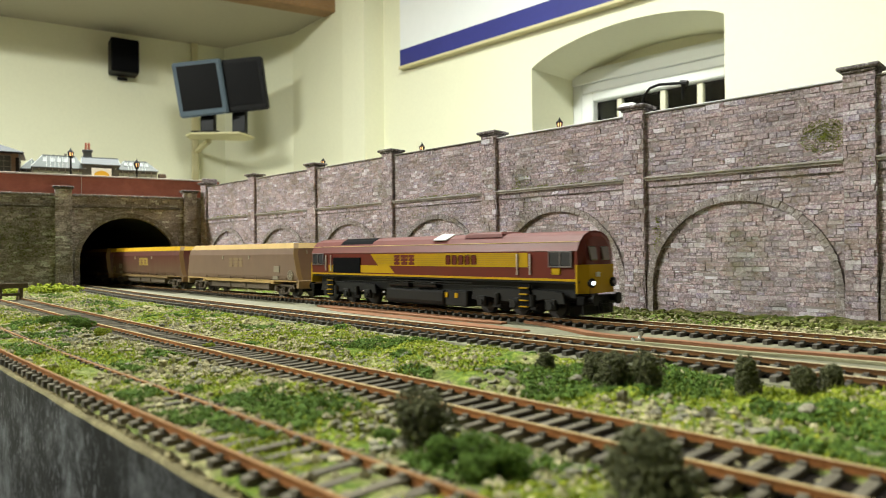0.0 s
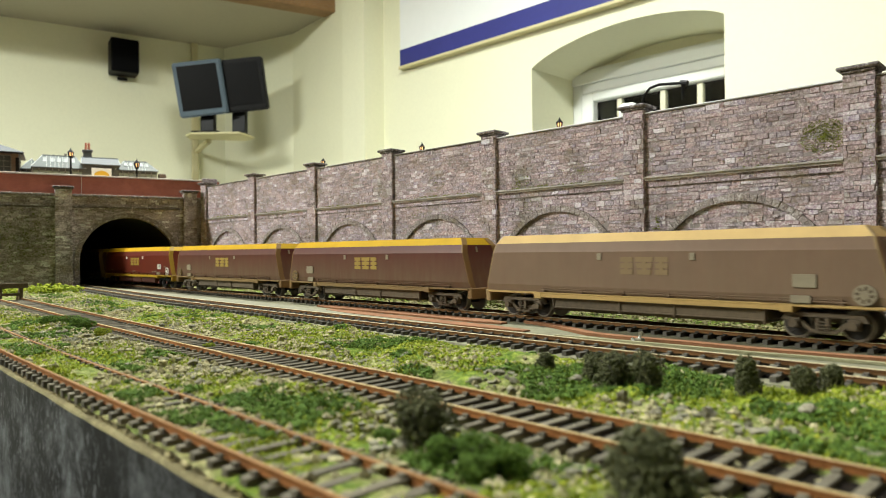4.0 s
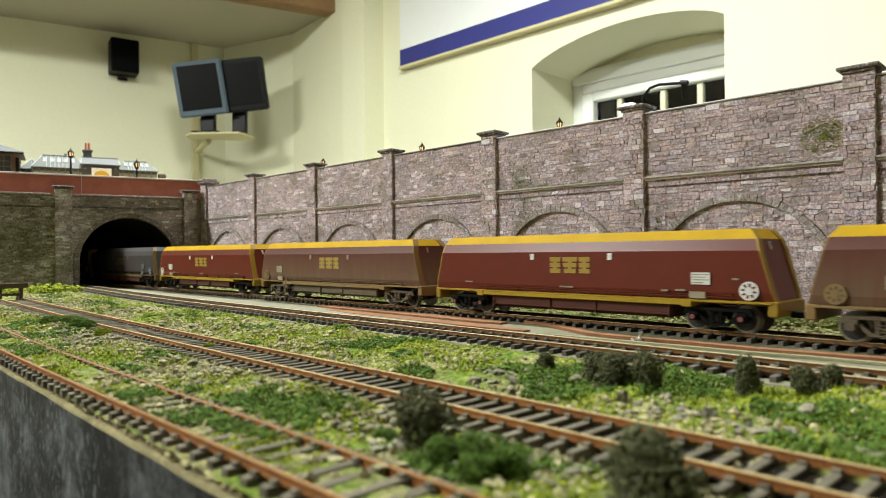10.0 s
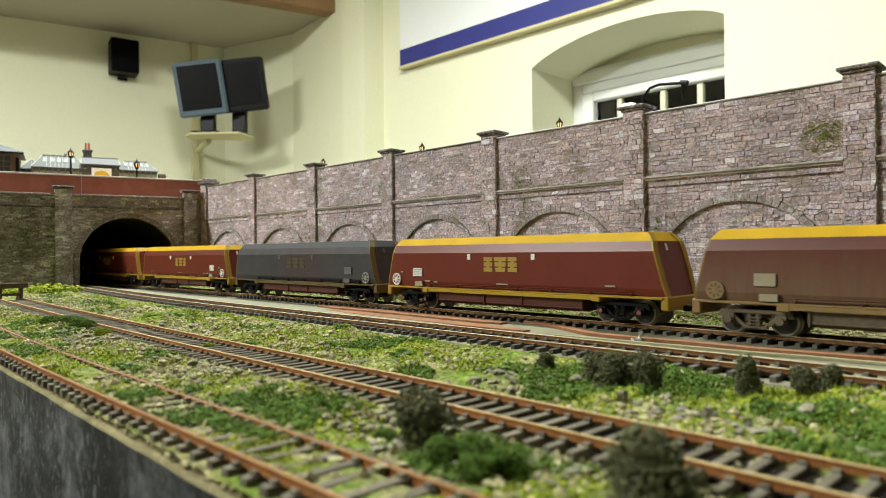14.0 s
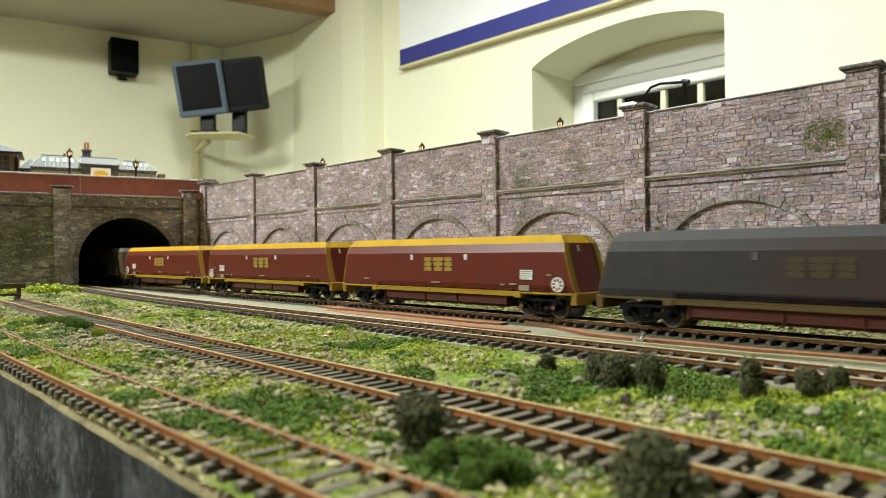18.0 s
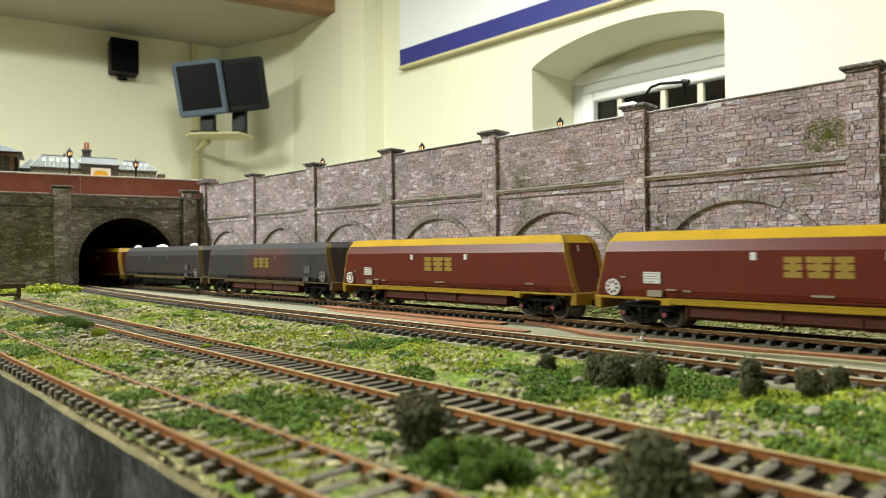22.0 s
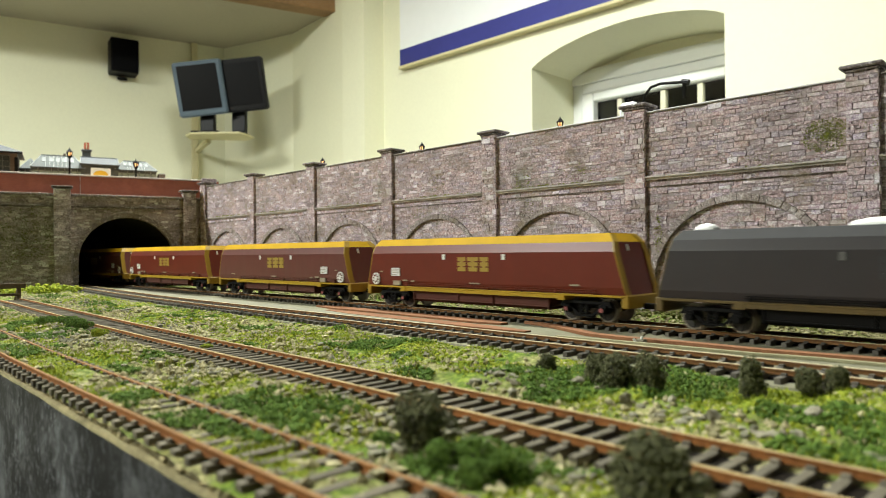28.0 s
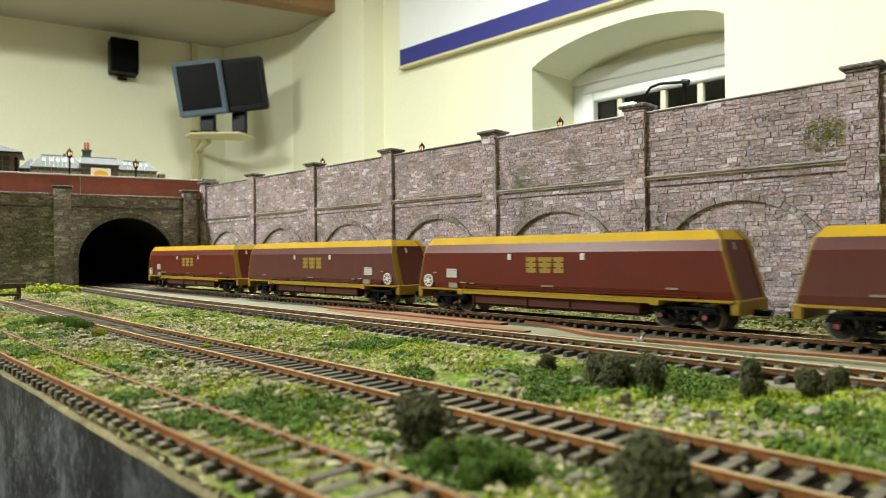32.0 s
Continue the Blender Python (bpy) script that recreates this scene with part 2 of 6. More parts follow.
M_BOARD = plain("white_board", (0.84, 0.86, 0.86), 0.4, grain=20, vary=0.02, patch=2)
M_BLUE = plain("blue_band", (0.030, 0.036, 0.215), 0.5, grain=40, vary=0.08, patch=4)
M_BLACK = plain("black_plastic", (0.0065, 0.006, 0.006), 0.5, vary=0.2, spec=0.15)
M_GLOSSBLACK = plain("black_screen", (0.005, 0.005, 0.0055), 0.35, grain=20, vary=0.1, spec=0.15)
M_GREYBLUE = plain("grey_blue_bezel", (0.100, 0.140, 0.175), 0.45, vary=0.06, spec=0.3)
M_DARKBEZEL = plain("dark_bezel", (0.008, 0.008, 0.0085), 0.4, vary=0.1, spec=0.2)
M_SHELF = plain("cream_shelf", (0.60, 0.545, 0.315), 0.6, vary=0.04)
M_LIGHTBODY = plain("lamp_housing", (0.85, 0.85, 0.82), 0.4, vary=0.02)


def glow(name, c, power):
    m = Nodes(name)
    m.colour(c)
    m.bsdf.inputs["Emission Color"].default_value = rgb(c)
    m.bsdf.inputs["Emission Strength"].default_value = power
    return m.mat


M_LAMPGLOW = glow("warm_lamp_glow", (1.0, 0.52, 0.20), 1.7)
M_HEADLIGHT = glow("white_headlight", (0.85, 0.95, 1.0), 4.0)
M_LED = glow("power_led", (0.9, 0.95, 0.9), 1.2)
M_TUBE = glow("fluorescent_diffuser", (1.0, 0.95, 0.84), 3.0)


def glass(name, c, rough, alpha_mix):
    m = Nodes(name)
    m.colour(c)
    m.surface(rough, 0, 0.6)
    m.bsdf.inputs["Transmission Weight"].default_value = alpha_mix
    return m.mat


M_GLASS = glass("window_glass", (0.9, 0.92, 0.92), 0.02, 1.0)
M_NIGHT = plain("night_outside", (0.012, 0.012, 0.014), 0.9)
M_CABGLASS = plain("dark_cab_glass", (0.045, 0.044, 0.045), 0.12, vary=0.1, spec=0.5)
M_WINDSCREEN = plain("windscreen_glass", (0.17, 0.145, 0.14), 0.12, vary=0.1, spec=0.8)

# rolling stock
BROWN = (0.138, 0.090, 0.050)
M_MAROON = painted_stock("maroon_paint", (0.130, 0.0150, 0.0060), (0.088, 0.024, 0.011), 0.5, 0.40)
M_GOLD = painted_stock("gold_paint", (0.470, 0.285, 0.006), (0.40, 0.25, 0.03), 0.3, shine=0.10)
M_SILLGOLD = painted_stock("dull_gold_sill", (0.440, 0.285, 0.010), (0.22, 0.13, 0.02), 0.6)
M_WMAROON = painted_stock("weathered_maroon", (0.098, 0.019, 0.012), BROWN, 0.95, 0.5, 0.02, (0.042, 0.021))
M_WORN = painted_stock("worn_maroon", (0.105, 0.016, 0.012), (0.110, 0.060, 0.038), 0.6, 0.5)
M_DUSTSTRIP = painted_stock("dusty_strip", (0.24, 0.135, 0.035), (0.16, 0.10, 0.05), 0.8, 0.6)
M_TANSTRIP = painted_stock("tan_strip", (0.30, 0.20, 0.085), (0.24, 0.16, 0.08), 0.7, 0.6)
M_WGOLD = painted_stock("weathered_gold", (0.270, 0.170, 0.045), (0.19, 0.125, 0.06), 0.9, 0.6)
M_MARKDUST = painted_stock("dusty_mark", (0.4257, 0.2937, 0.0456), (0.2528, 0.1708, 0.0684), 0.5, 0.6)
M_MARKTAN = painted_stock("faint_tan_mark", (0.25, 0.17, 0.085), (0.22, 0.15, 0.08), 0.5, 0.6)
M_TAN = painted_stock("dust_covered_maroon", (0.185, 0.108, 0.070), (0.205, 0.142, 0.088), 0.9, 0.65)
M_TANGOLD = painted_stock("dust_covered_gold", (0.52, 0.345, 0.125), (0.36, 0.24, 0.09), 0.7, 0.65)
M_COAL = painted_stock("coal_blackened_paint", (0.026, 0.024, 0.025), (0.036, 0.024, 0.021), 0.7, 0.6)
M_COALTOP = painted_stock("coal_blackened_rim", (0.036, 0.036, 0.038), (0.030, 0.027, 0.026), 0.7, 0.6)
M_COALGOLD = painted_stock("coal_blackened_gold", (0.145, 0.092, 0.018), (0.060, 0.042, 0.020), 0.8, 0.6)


def sooted_maroon(name, lo, hi):
    """Maroon paint rubbed clean in the middle of the side, sooty towards the ends."""
    m = Nodes(name)
    sep = m.add("ShaderNodeSeparateXYZ")
    m.link(m.co, sep.inputs[0])
    across = m.math("ABSOLUTE", m.math("ADD", sep.outputs["X"], -0.012))
    ragged = m.math("ADD", across, m.math("MULTIPLY", m.noise(45, 4), 0.030))
    soot = m.ramp_value(ragged, 0.036, 0.062)
    dark = m.ramp(m.noise(70, 5), [(0.3, (0.024, 0.022, 0.023)), (0.7, (0.042, 0.034, 0.034))])
    red = m.ramp(m.noise(90, 5), [(0.3, lo), (0.7, hi)])
    m.colour(m.mix(soot, red, dark))
    m.surface(0.6, 0, 0.3)
    return m.mat


M_REDCOAL = sooted_maroon("coal_streaked_maroon", (0.060, 0.020, 0.015), (0.090, 0.026, 0.018))
M_GRIMYCOAL = sooted_maroon("grimy_coal_maroon", (0.030, 0.022, 0.021), (0.046, 0.024, 0.022))
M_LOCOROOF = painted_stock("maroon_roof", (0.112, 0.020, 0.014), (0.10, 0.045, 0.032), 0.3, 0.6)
M_FRAME = plain("black_underframe", (0.0035, 0.0033, 0.0032), 0.45, grain=500, vary=0.4, spec=0.14)
M_UNDER = plain("oily_black_underframe", (0.008, 0.0075, 0.0070), 0.42, grain=500, vary=0.5, patch=90, spec=0.4)
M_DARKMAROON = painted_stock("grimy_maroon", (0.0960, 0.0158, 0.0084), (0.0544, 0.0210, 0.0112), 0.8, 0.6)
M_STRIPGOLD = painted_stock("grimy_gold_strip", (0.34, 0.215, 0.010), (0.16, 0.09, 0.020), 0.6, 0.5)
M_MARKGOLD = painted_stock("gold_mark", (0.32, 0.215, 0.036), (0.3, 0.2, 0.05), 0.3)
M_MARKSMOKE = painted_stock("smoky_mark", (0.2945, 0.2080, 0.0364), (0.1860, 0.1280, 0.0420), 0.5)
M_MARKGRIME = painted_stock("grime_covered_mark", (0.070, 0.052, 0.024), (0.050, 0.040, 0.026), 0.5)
M_DUSTFRAME = plain("dusty_underframe", (0.105, 0.076, 0.044), 0.8, grain=500, vary=0.35)
M_AXLECAP = plain("dull_red_cap", (0.20, 0.045, 0.040), 0.5, vary=0.1)
M_WHEEL = plain("wheel_steel", (0.0240, 0.0210, 0.0186), 0.4, 0.3, vary=0.3)
M_TREAD = plain("worn_wheel_tread", (0.2470, 0.2210, 0.1820), 0.35, 0.8, vary=0.3)
M_LABEL = plain("white_label", (0.66, 0.66, 0.63), 0.6, vary=0.08)
M_DULLABEL = plain("dulled_label", (0.27, 0.225, 0.15), 0.7, vary=0.15)
M_SOOTLABEL = plain("sooted_label", (0.085, 0.080, 0.074), 0.7, vary=0.2)
M_SOOTWHEEL = plain("sooted_wheel_plate", (0.21, 0.205, 0.195), 0.6, vary=0.2)
M_RAILWHITE = plain("white_handrail", (0.55, 0.50, 0.46), 0.6, vary=0.1)
M_GRILLE = plain("black_grille", (0.005, 0.005, 0.0055), 0.85, vary=0.2, spec=0.05)
M_TANKPLATE = plain("grey_roof_plate", (0.46, 0.44, 0.42), 0.5, vary=0.05)
M_LUMP = plain("white_paper_lump", (0.80, 0.80, 0.78), 0.8, vary=0.05)


# ---- building blocks ----
def to_mesh(bm, name, mats, smooth=False):
    me = bpy.data.meshes.new(name)
    bm.to_mesh(me)
    bm.free()
    for m in mats if isinstance(mats, (list, tuple)) else [mats]:
        me.materials.append(m)
    if smooth:
        for p in me.polygons:
            p.use_smooth = True
    return me


def block(sx, sy, sz, bevel=0.0, at=(0, 0, 0), turn=0.0, bm=None):
    """A box with chamfered edges, centred at a point."""
    own = bmesh.new()
    bmesh.ops.create_cube(own, size=1.0, matrix=Matrix.Diagonal((sx, sy, sz, 1)))
    if bevel:
        bmesh.ops.bevel(own, geom=own.edges[:], offset=bevel, segments=1, affect="EDGES")
    own.transform(Matrix.Translation(at) @ Matrix.Rotation(turn, 4, "Z"))
    return joined(bm, own)


def joined(bm, own):
    if bm is None:
        return own
    me = bpy.data.meshes.new("tmp")
    own.to_mesh(me)
    own.free()
    bm.from_mesh(me)
    bpy.data.meshes.remove(me)
    return bm


def rod(a, b, r, sides=10, r2=None, bm=None, cap=True):
    """A round bar from a to b."""
    a, b = Vector(a), Vector(b)
    own = bmesh.new()
    bmesh.ops.create_cone(own, cap_ends=cap, segments=sides, radius1=r, radius2=r if r2 is None else r2, depth=(b - a).length)
    q = (b - a).to_track_quat("Z", "Y").to_matrix().to_4x4()
    own.transform(Matrix.Translation((a + b) / 2) @ q)
    return joined(bm, own)


def prism(outline, axis, lo, hi, bm=None, bevel=0.0):
    """An outline of (u, v) drawn out along axis x, y or z from lo to hi."""
    own = bmesh.new()
    place = {"x": lambda u, v, w: (w, u, v), "y": lambda u, v, w: (u, w, v), "z": lambda u, v, w: (u, v, w)}[axis]
    rings = [[own.verts.new(place(u, v, w)) for u, v in outline] for w in (lo, hi)]
    n = len(outline)
    for i in range(n):
        own.faces.new((rings[0][i], rings[0][(i + 1) % n], rings[1][(i + 1) % n], rings[1][i]))
    own.faces.new(rings[0][::-1])
    own.faces.new(rings[1])
    bmesh.ops.recalc_face_normals(own, faces=own.faces[:])
    if bevel:
        bmesh.ops.bevel(own, geom=own.edges[:], offset=bevel, segments=1, affect="EDGES")
    return joined(bm, own)


def sweep(profile, path, mats, name, top_from=None):
    """A closed profile of (across, up) carried along a path of (x, y, z). Faces whose both corners lie above top_from take the second material."""
    verts, faces, which = [], [], []
    n = len(profile)
    for i, p in enumerate(path):
        a, b = path[max(i - 1, 0)], path[min(i + 1, len(path) - 1)]
        t = Vector((b[0] - a[0], b[1] - a[1], 0)).normalized()
        side = Vector((-t.y, t.x, 0))
        for u, v in profile:
            verts.append((p[0] + side.x * u, p[1] + side.y * u, p[2] + v))
    for i in range(len(path) - 1):
        for j in range(n):
            k = (j + 1) % n
            faces.append((i * n + j, i * n + k, (i + 1) * n + k, (i + 1) * n + j))
            which.append(1 if top_from is not None and min(profile[j][1], profile[k][1]) >= top_from else 0)
    faces.append(tuple(range(n))[::-1])
    faces.append(tuple((len(path) - 1) * n + j for j in range(n)))
    which += [0, 0]
    me = bpy.data.meshes.new(name)
    me.from_pydata(verts, [], faces)
    for m in mats:
        me.materials.append(m)
    me.polygons.foreach_set("material_index", which)
    me.update()
    bm = bmesh.new()
    bm.from_mesh(me)
    bmesh.ops.recalc_face_normals(bm, faces=bm.faces[:])
    bm.to_mesh(me)
    bm.free()
    return me


def part(name, bm, material, parent, label="", smooth=False, at=None):
    """One mesh object under a thing or under a part."""
    me = bm if isinstance(bm, bpy.types.Mesh) else to_mesh(bm, name, material, smooth)
    ob = new(name, me)
    ob.parent = parent
    if at is not None:
        ob.matrix_local = at
    return tagged(ob, label)


def thing(name, label, category, at=None, group="", kind=""):
    ob = new(name)
    ob.empty_display_size = 0.01
    if at is not None:
        ob.matrix_world = at
    return tagged(ob, label, category, group, kind)


def solo(name, bm, material, label, category="", group="", kind="", smooth=False):
    me = bm if isinstance(bm, bpy.types.Mesh) else to_mesh(bm, name, material, smooth)
    return tagged(new(name, me), label, category, group, kind)


def heap(name, centres, sizes, material, seed, squash=0.7, sides=1):
    """Many small uneven crumbs in one mesh."""
    rng = np.random.default_rng(seed)
    own = bmesh.new()
    bmesh.ops.create_icosphere(own, subdivisions=sides, radius=1.0)
    base = np.array([v.co[:] for v in own.verts])
    tris = np.array([[v.index for v in f.verts] for f in own.faces])
    own.free()
    n, k = len(centres), len(base)
    wob = 1 + rng.uniform(-0.35, 0.35, (n, k, 1))
    scale = sizes[:, None, None] * rng.uniform(0.65, 1.3, (n, 1, 3)) * np.array([1, 1, squash])
    ang = rng.uniform(0, 6.28, n)
    pts = base[None] * wob * scale
    c, s = np.cos(ang)[:, None], np.sin(ang)[:, None]
    x = pts[..., 0] * c - pts[..., 1] * s
    y = pts[..., 0] * s + pts[..., 1] * c
    pts = np.stack([x, y, pts[..., 2]], -1) + centres[:, None, :]
    faces = (tris[None] + (np.arange(n) * k)[:, None, None]).reshape(-1, 3)
    me = bpy.data.meshes.new(name)
    me.from_pydata(pts.reshape(-1, 3).tolist(), [], faces.tolist())
    me.materials.append(material)
    me.update()
    return me
# ---- plan of the layout ----
def y_main(x):
    """Centre line of the track beside the wall."""
    u = -x
    if u > 0.57:
        return 0.3279
    return 0.3165 + 0.04 * u - 0.035 * u * u


def bend(points):
    """A smooth line through (u, y) points, with u = -x."""
    us = [p[0] for p in points]
    ys = [p[1] for p in points]
    fine = np.linspace(us[0] - 0.2, us[-1] + 0.2, 200)
    raw = np.interp(fine, us, ys)
    soft = np.convolve(np.pad(raw, 12, mode="edge"), np.ones(25) / 25, mode="valid")
    return lambda x: float(np.interp(-x, fine, soft))


y_loop = bend([(-0.3, 0.2310), (0.0, 0.2335), (0.2, 0.2385), (0.4, 0.2405), (0.6, 0.2460), (0.8, 0.2620), (0.95, 0.2790), (1.3, 0.2800)])
y_siding = bend([(-0.3, 0.1235), (0.03, 0.1245), (0.1, 0.1275), (0.2, 0.1300), (0.35, 0.1335), (0.5, 0.1400), (0.7, 0.1505)])
y_front = bend([(-0.3, 0.0695), (0.06, 0.0702), (0.15, 0.0712), (0.26, 0.0718), (0.35, 0.0740), (0.45, 0.0785), (0.8, 0.0960)])
RAIL_TOP = 0.0045


def y_edge(x):
    """Front edge of the board, which is not quite parallel to the tracks."""
    return 0.0564 + 0.026 * max(0.0, -x - 0.10)


WALL_Y = 0.42

# ---- the room ----
def wall_strip(name, a, b, label, lo=FLOOR_Z, hi=CEIL_Z + 0.1, thick=0.12, mat=M_WALL):
    a, b = Vector(a).to_3d(), Vector(b).to_3d()
    d = (b - a).normalized()
    out = Vector((-d.y, d.x, 0)) * thick
    ring = [a, b, b + out, a + out]
    return solo(name, prism([(p.x, p.y) for p in ring], "z", lo, hi), mat, label, "wall", kind="structure")


CORNER = (-4.312, 2.196)
wall_strip("wall_west", (-5.80, -3.7), CORNER, "cream painted wall with a speaker on it")
wall_strip("wall_recess", CORNER, (-3.725, 2.371), "cream painted recess wall behind the monitors")
wall_strip("wall_pier", (-3.725, 2.371), (-2.883, 2.29), "cream painted projecting pier", thick=0.3)
wall_strip("wall_pier_return", (-2.883, 2.29), (-2.883, 2.76), "cream painted return of the pier", thick=0.2)
wall_strip("wall_east", (4.4, 2.42), (4.4, -3.7), "unseen plain wall, darkened to bounce less light", mat=M_FARWALL)
wall_strip("wall_south", (4.4, -3.7), (-5.8, -3.7), "unseen plain wall, darkened to bounce less light", mat=M_FARWALL)

WIN_L, WIN_R, WIN_SILL, WIN_SPRING = -1.8325, -0.9660, 0.05, 0.872
north = bmesh.new()
prism([(-2.883, FLOOR_Z), (WIN_L, FLOOR_Z), (WIN_L, CEIL_Z + 0.1), (-2.883, CEIL_Z + 0.1)], "y", 2.42, 2.86, north)
prism([(WIN_R, FLOOR_Z), (4.4, FLOOR_Z), (4.4, CEIL_Z + 0.1), (WIN_R, CEIL_Z + 0.1)], "y", 2.42, 2.86, north)
prism([(WIN_L, FLOOR_Z), (WIN_R, FLOOR_Z), (WIN_R, WIN_SILL), (WIN_L, WIN_SILL)], "y", 2.42, 2.86, north)
lintel = [(WIN_R, CEIL_Z + 0.1), (WIN_L, CEIL_Z + 0.1)]
for i in range(25):
    f = i / 24
    lintel.append((WIN_L + (WIN_R - WIN_L) * f, WIN_SPRING + 0.024 * f + 0.085 * (1 - (2 * f - 1) ** 2) ** 0.8))
prism(lintel, "y", 2.42, 2.86, north)
solo("wall_north", north, M_WALL, "cream painted wall with an arched window opening", "wall", kind="structure")

header_x = lambda y: -3.19 - 0.30 * (2.31 - y)
ceil = [(header_x(-3.8), -3.8), (4.5, -3.8), (4.5, 2.5), (-2.9, 2.5), (-2.9, 2.4), (header_x(2.4), 2.4)]
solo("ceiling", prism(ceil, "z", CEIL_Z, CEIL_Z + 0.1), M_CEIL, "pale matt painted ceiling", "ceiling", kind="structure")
low = [(-5.95, -3.8), (header_x(-3.8), -3.8), (header_x(2.4), 2.4), (-3.8, 2.45), (-4.42, 2.32)]
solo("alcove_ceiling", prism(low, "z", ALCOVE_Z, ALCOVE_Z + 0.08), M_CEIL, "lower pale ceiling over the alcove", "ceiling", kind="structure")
head = [(header_x(-3.7), -3.7), (header_x(2.36), 2.36), (header_x(2.36) - 0.12, 2.36), (header_x(-3.7) - 0.12, -3.7)]
solo("bulkhead", prism([(x - 0.004, y) for x, y in head], "z", ALCOVE_Z + 0.135, CEIL_Z + 0.05), M_WALL, "cream bulkhead above the alcove beam", "wall", kind="structure")
solo("floor", prism([(-6, -3.9), (4.6, -3.9), (4.6, 2.9), (-6, 2.9)], "z", FLOOR_Z - 0.1, FLOOR_Z), M_FLOOR, "grey carpeted floor", "floor", kind="structure")
solo("ceiling_beam", prism(head, "z", ALCOVE_Z - 0.012, ALCOVE_Z + 0.13, bevel=0.004), M_BEAM, "brown stained oak ceiling beam", "beam", kind="structure")
solo("night_backdrop", block(2.6, 0.02, 2.4, 0, (-1.4, 3.6, 0.4)), M_NIGHT, "dark night outside the window", "backdrop", kind="structure")

# unseen lamp housings on the ceiling, the alcove's one only an added fill
fitting = None
for x, y, turn, power, top in LAMPS:
    m = pose(x, y, top, 0, 0, turn)
    if fitting is None:
        fitting = thing("ceiling_light", "unseen white fluorescent tube fitting on the ceiling", "ceiling light", m, "ceiling lights")
        part("housing", block(1.28, 0.14, 0.05, 0.006, (0, 0, -0.025)), M_LIGHTBODY, fitting)
        part("diffuser", block(1.24, 0.11, 0.012, 0.004, (0, 0, -0.057)), M_TUBE, fitting, "glowing white diffuser")
    else:
        copy_thing(fitting, m)


def window():
    y = 2.78
    w = thing("window_1", "white plastic window with narrow panes in an arched recess, dark outside", "window", kind="structure")
    l, r, top, bot = WIN_L, WIN_R, 0.842, WIN_SILL
    part("window_board", block(r - l, 0.30, 0.03, 0.006, ((l + r) / 2, 2.57, bot + 0.015)), M_UPVC, w, "white window sill")
    part("tympanum", prism([(l, top + 0.0755), (r, top + 0.0755), (r, top + 0.30), (l, top + 0.30)], "y", y + 0.01, y + 0.06), M_WALL, w, "plastered panel above the window")
    part("blind_box", prism([(y - 0.045, top), (y - 0.040, top + 0.05), (y - 0.02, top + 0.075), (y + 0.05, top + 0.075), (y + 0.05, top)], "x", l, r, bevel=0.004), M_UPVC, w, "white stepped head board")
    outer = bmesh.new()
    for a, b, c, d in ((l, l + 0.055, bot, top), (r - 0.055, r, bot, top), (l + 0.055, r - 0.055, top - 0.045, top), (l + 0.055, r - 0.055, bot, bot + 0.06)):
        block(b - a, 0.07, d - c, 0.005, ((a + b) / 2, y, (c + d) / 2), bm=outer)
    part("window_frame", outer, M_UPVC, w)
    sash = bmesh.new()
    sl, sr, st, sb = l + 0.058, r - 0.058, top - 0.048, bot + 0.063
    for a, b, c, d in ((sl, sl + 0.062, sb, st), (sr - 0.062, sr, sb, st), (sl + 0.062, sr - 0.062, st - 0.042, st), (sl + 0.062, sr - 0.062, sb, sb + 0.05)):
        block(b - a, 0.05, d - c, 0.006, ((a + b) / 2, y - 0.022, (c + d) / 2), bm=sash)
    part("sash", sash, M_UPVC, w)
    gl, gr = sl + 0.062, sr - 0.062
    bars = [-1.585, -1.372, -1.205]
    for x in bars:
        part("glazing_bar", block(0.026, 0.03, st - sb - 0.092, 0.003, (x, y - 0.01, (st + sb) / 2)), M_MULLION, w)
    edges = [gl] + bars + [gr]
    for a, b in zip(edges, edges[1:]):
        ob = part("pane", block(b - a - 0.026, 0.006, st - sb - 0.092, 0.0, ((a + b) / 2, y, (st + sb) / 2)), M_GLASS, w)
        ob.visible_shadow = False


window()


def notice_board():
    b = thing("notice_board", "large white notice board with a blue band along its lower edge", "board")
    l, r, z = -2.700, 0.4, 1.052
    part("panel", prism([(l, z + 0.090), (r, z + 0.090), (r, CEIL_Z - 0.004), (l, CEIL_Z - 0.004)], "y", 2.394, 2.4185), M_BOARD, b)
    part("band", prism([(l, z), (r, z), (r, z + 0.090), (l, z + 0.090)], "y", 2.392, 2.4185), M_BLUE, b, "dark blue band")
    part("rim", block(r - l, 0.040, 0.016, 0.003, ((l + r) / 2, 2.3985, z - 0.0085)), M_SHELF, b, "cream lower rim")


notice_board()


def speaker():
    s = thing("speaker", "black box loudspeaker hung high on the cream wall", "speaker", pose(-4.405, 1.560, 1.298, 0, 0, 79))
    part("cabinet", block(0.162, 0.13, 0.212, 0.006), M_BLACK, s)
    part("grille", block(0.150, 0.008, 0.198, 0.003, (0, -0.0675, 0)), M_GRILLE, s)
    part("bracket", block(0.03, 0.07, 0.03, 0.003, (0.02, 0.08, 0.115)), M_BLACK, s)
    part("cable", rod((-0.0, 0.06, -0.11), (0.0, 0.065, -0.128), 0.03, 10), M_BLACK, s)


speaker()


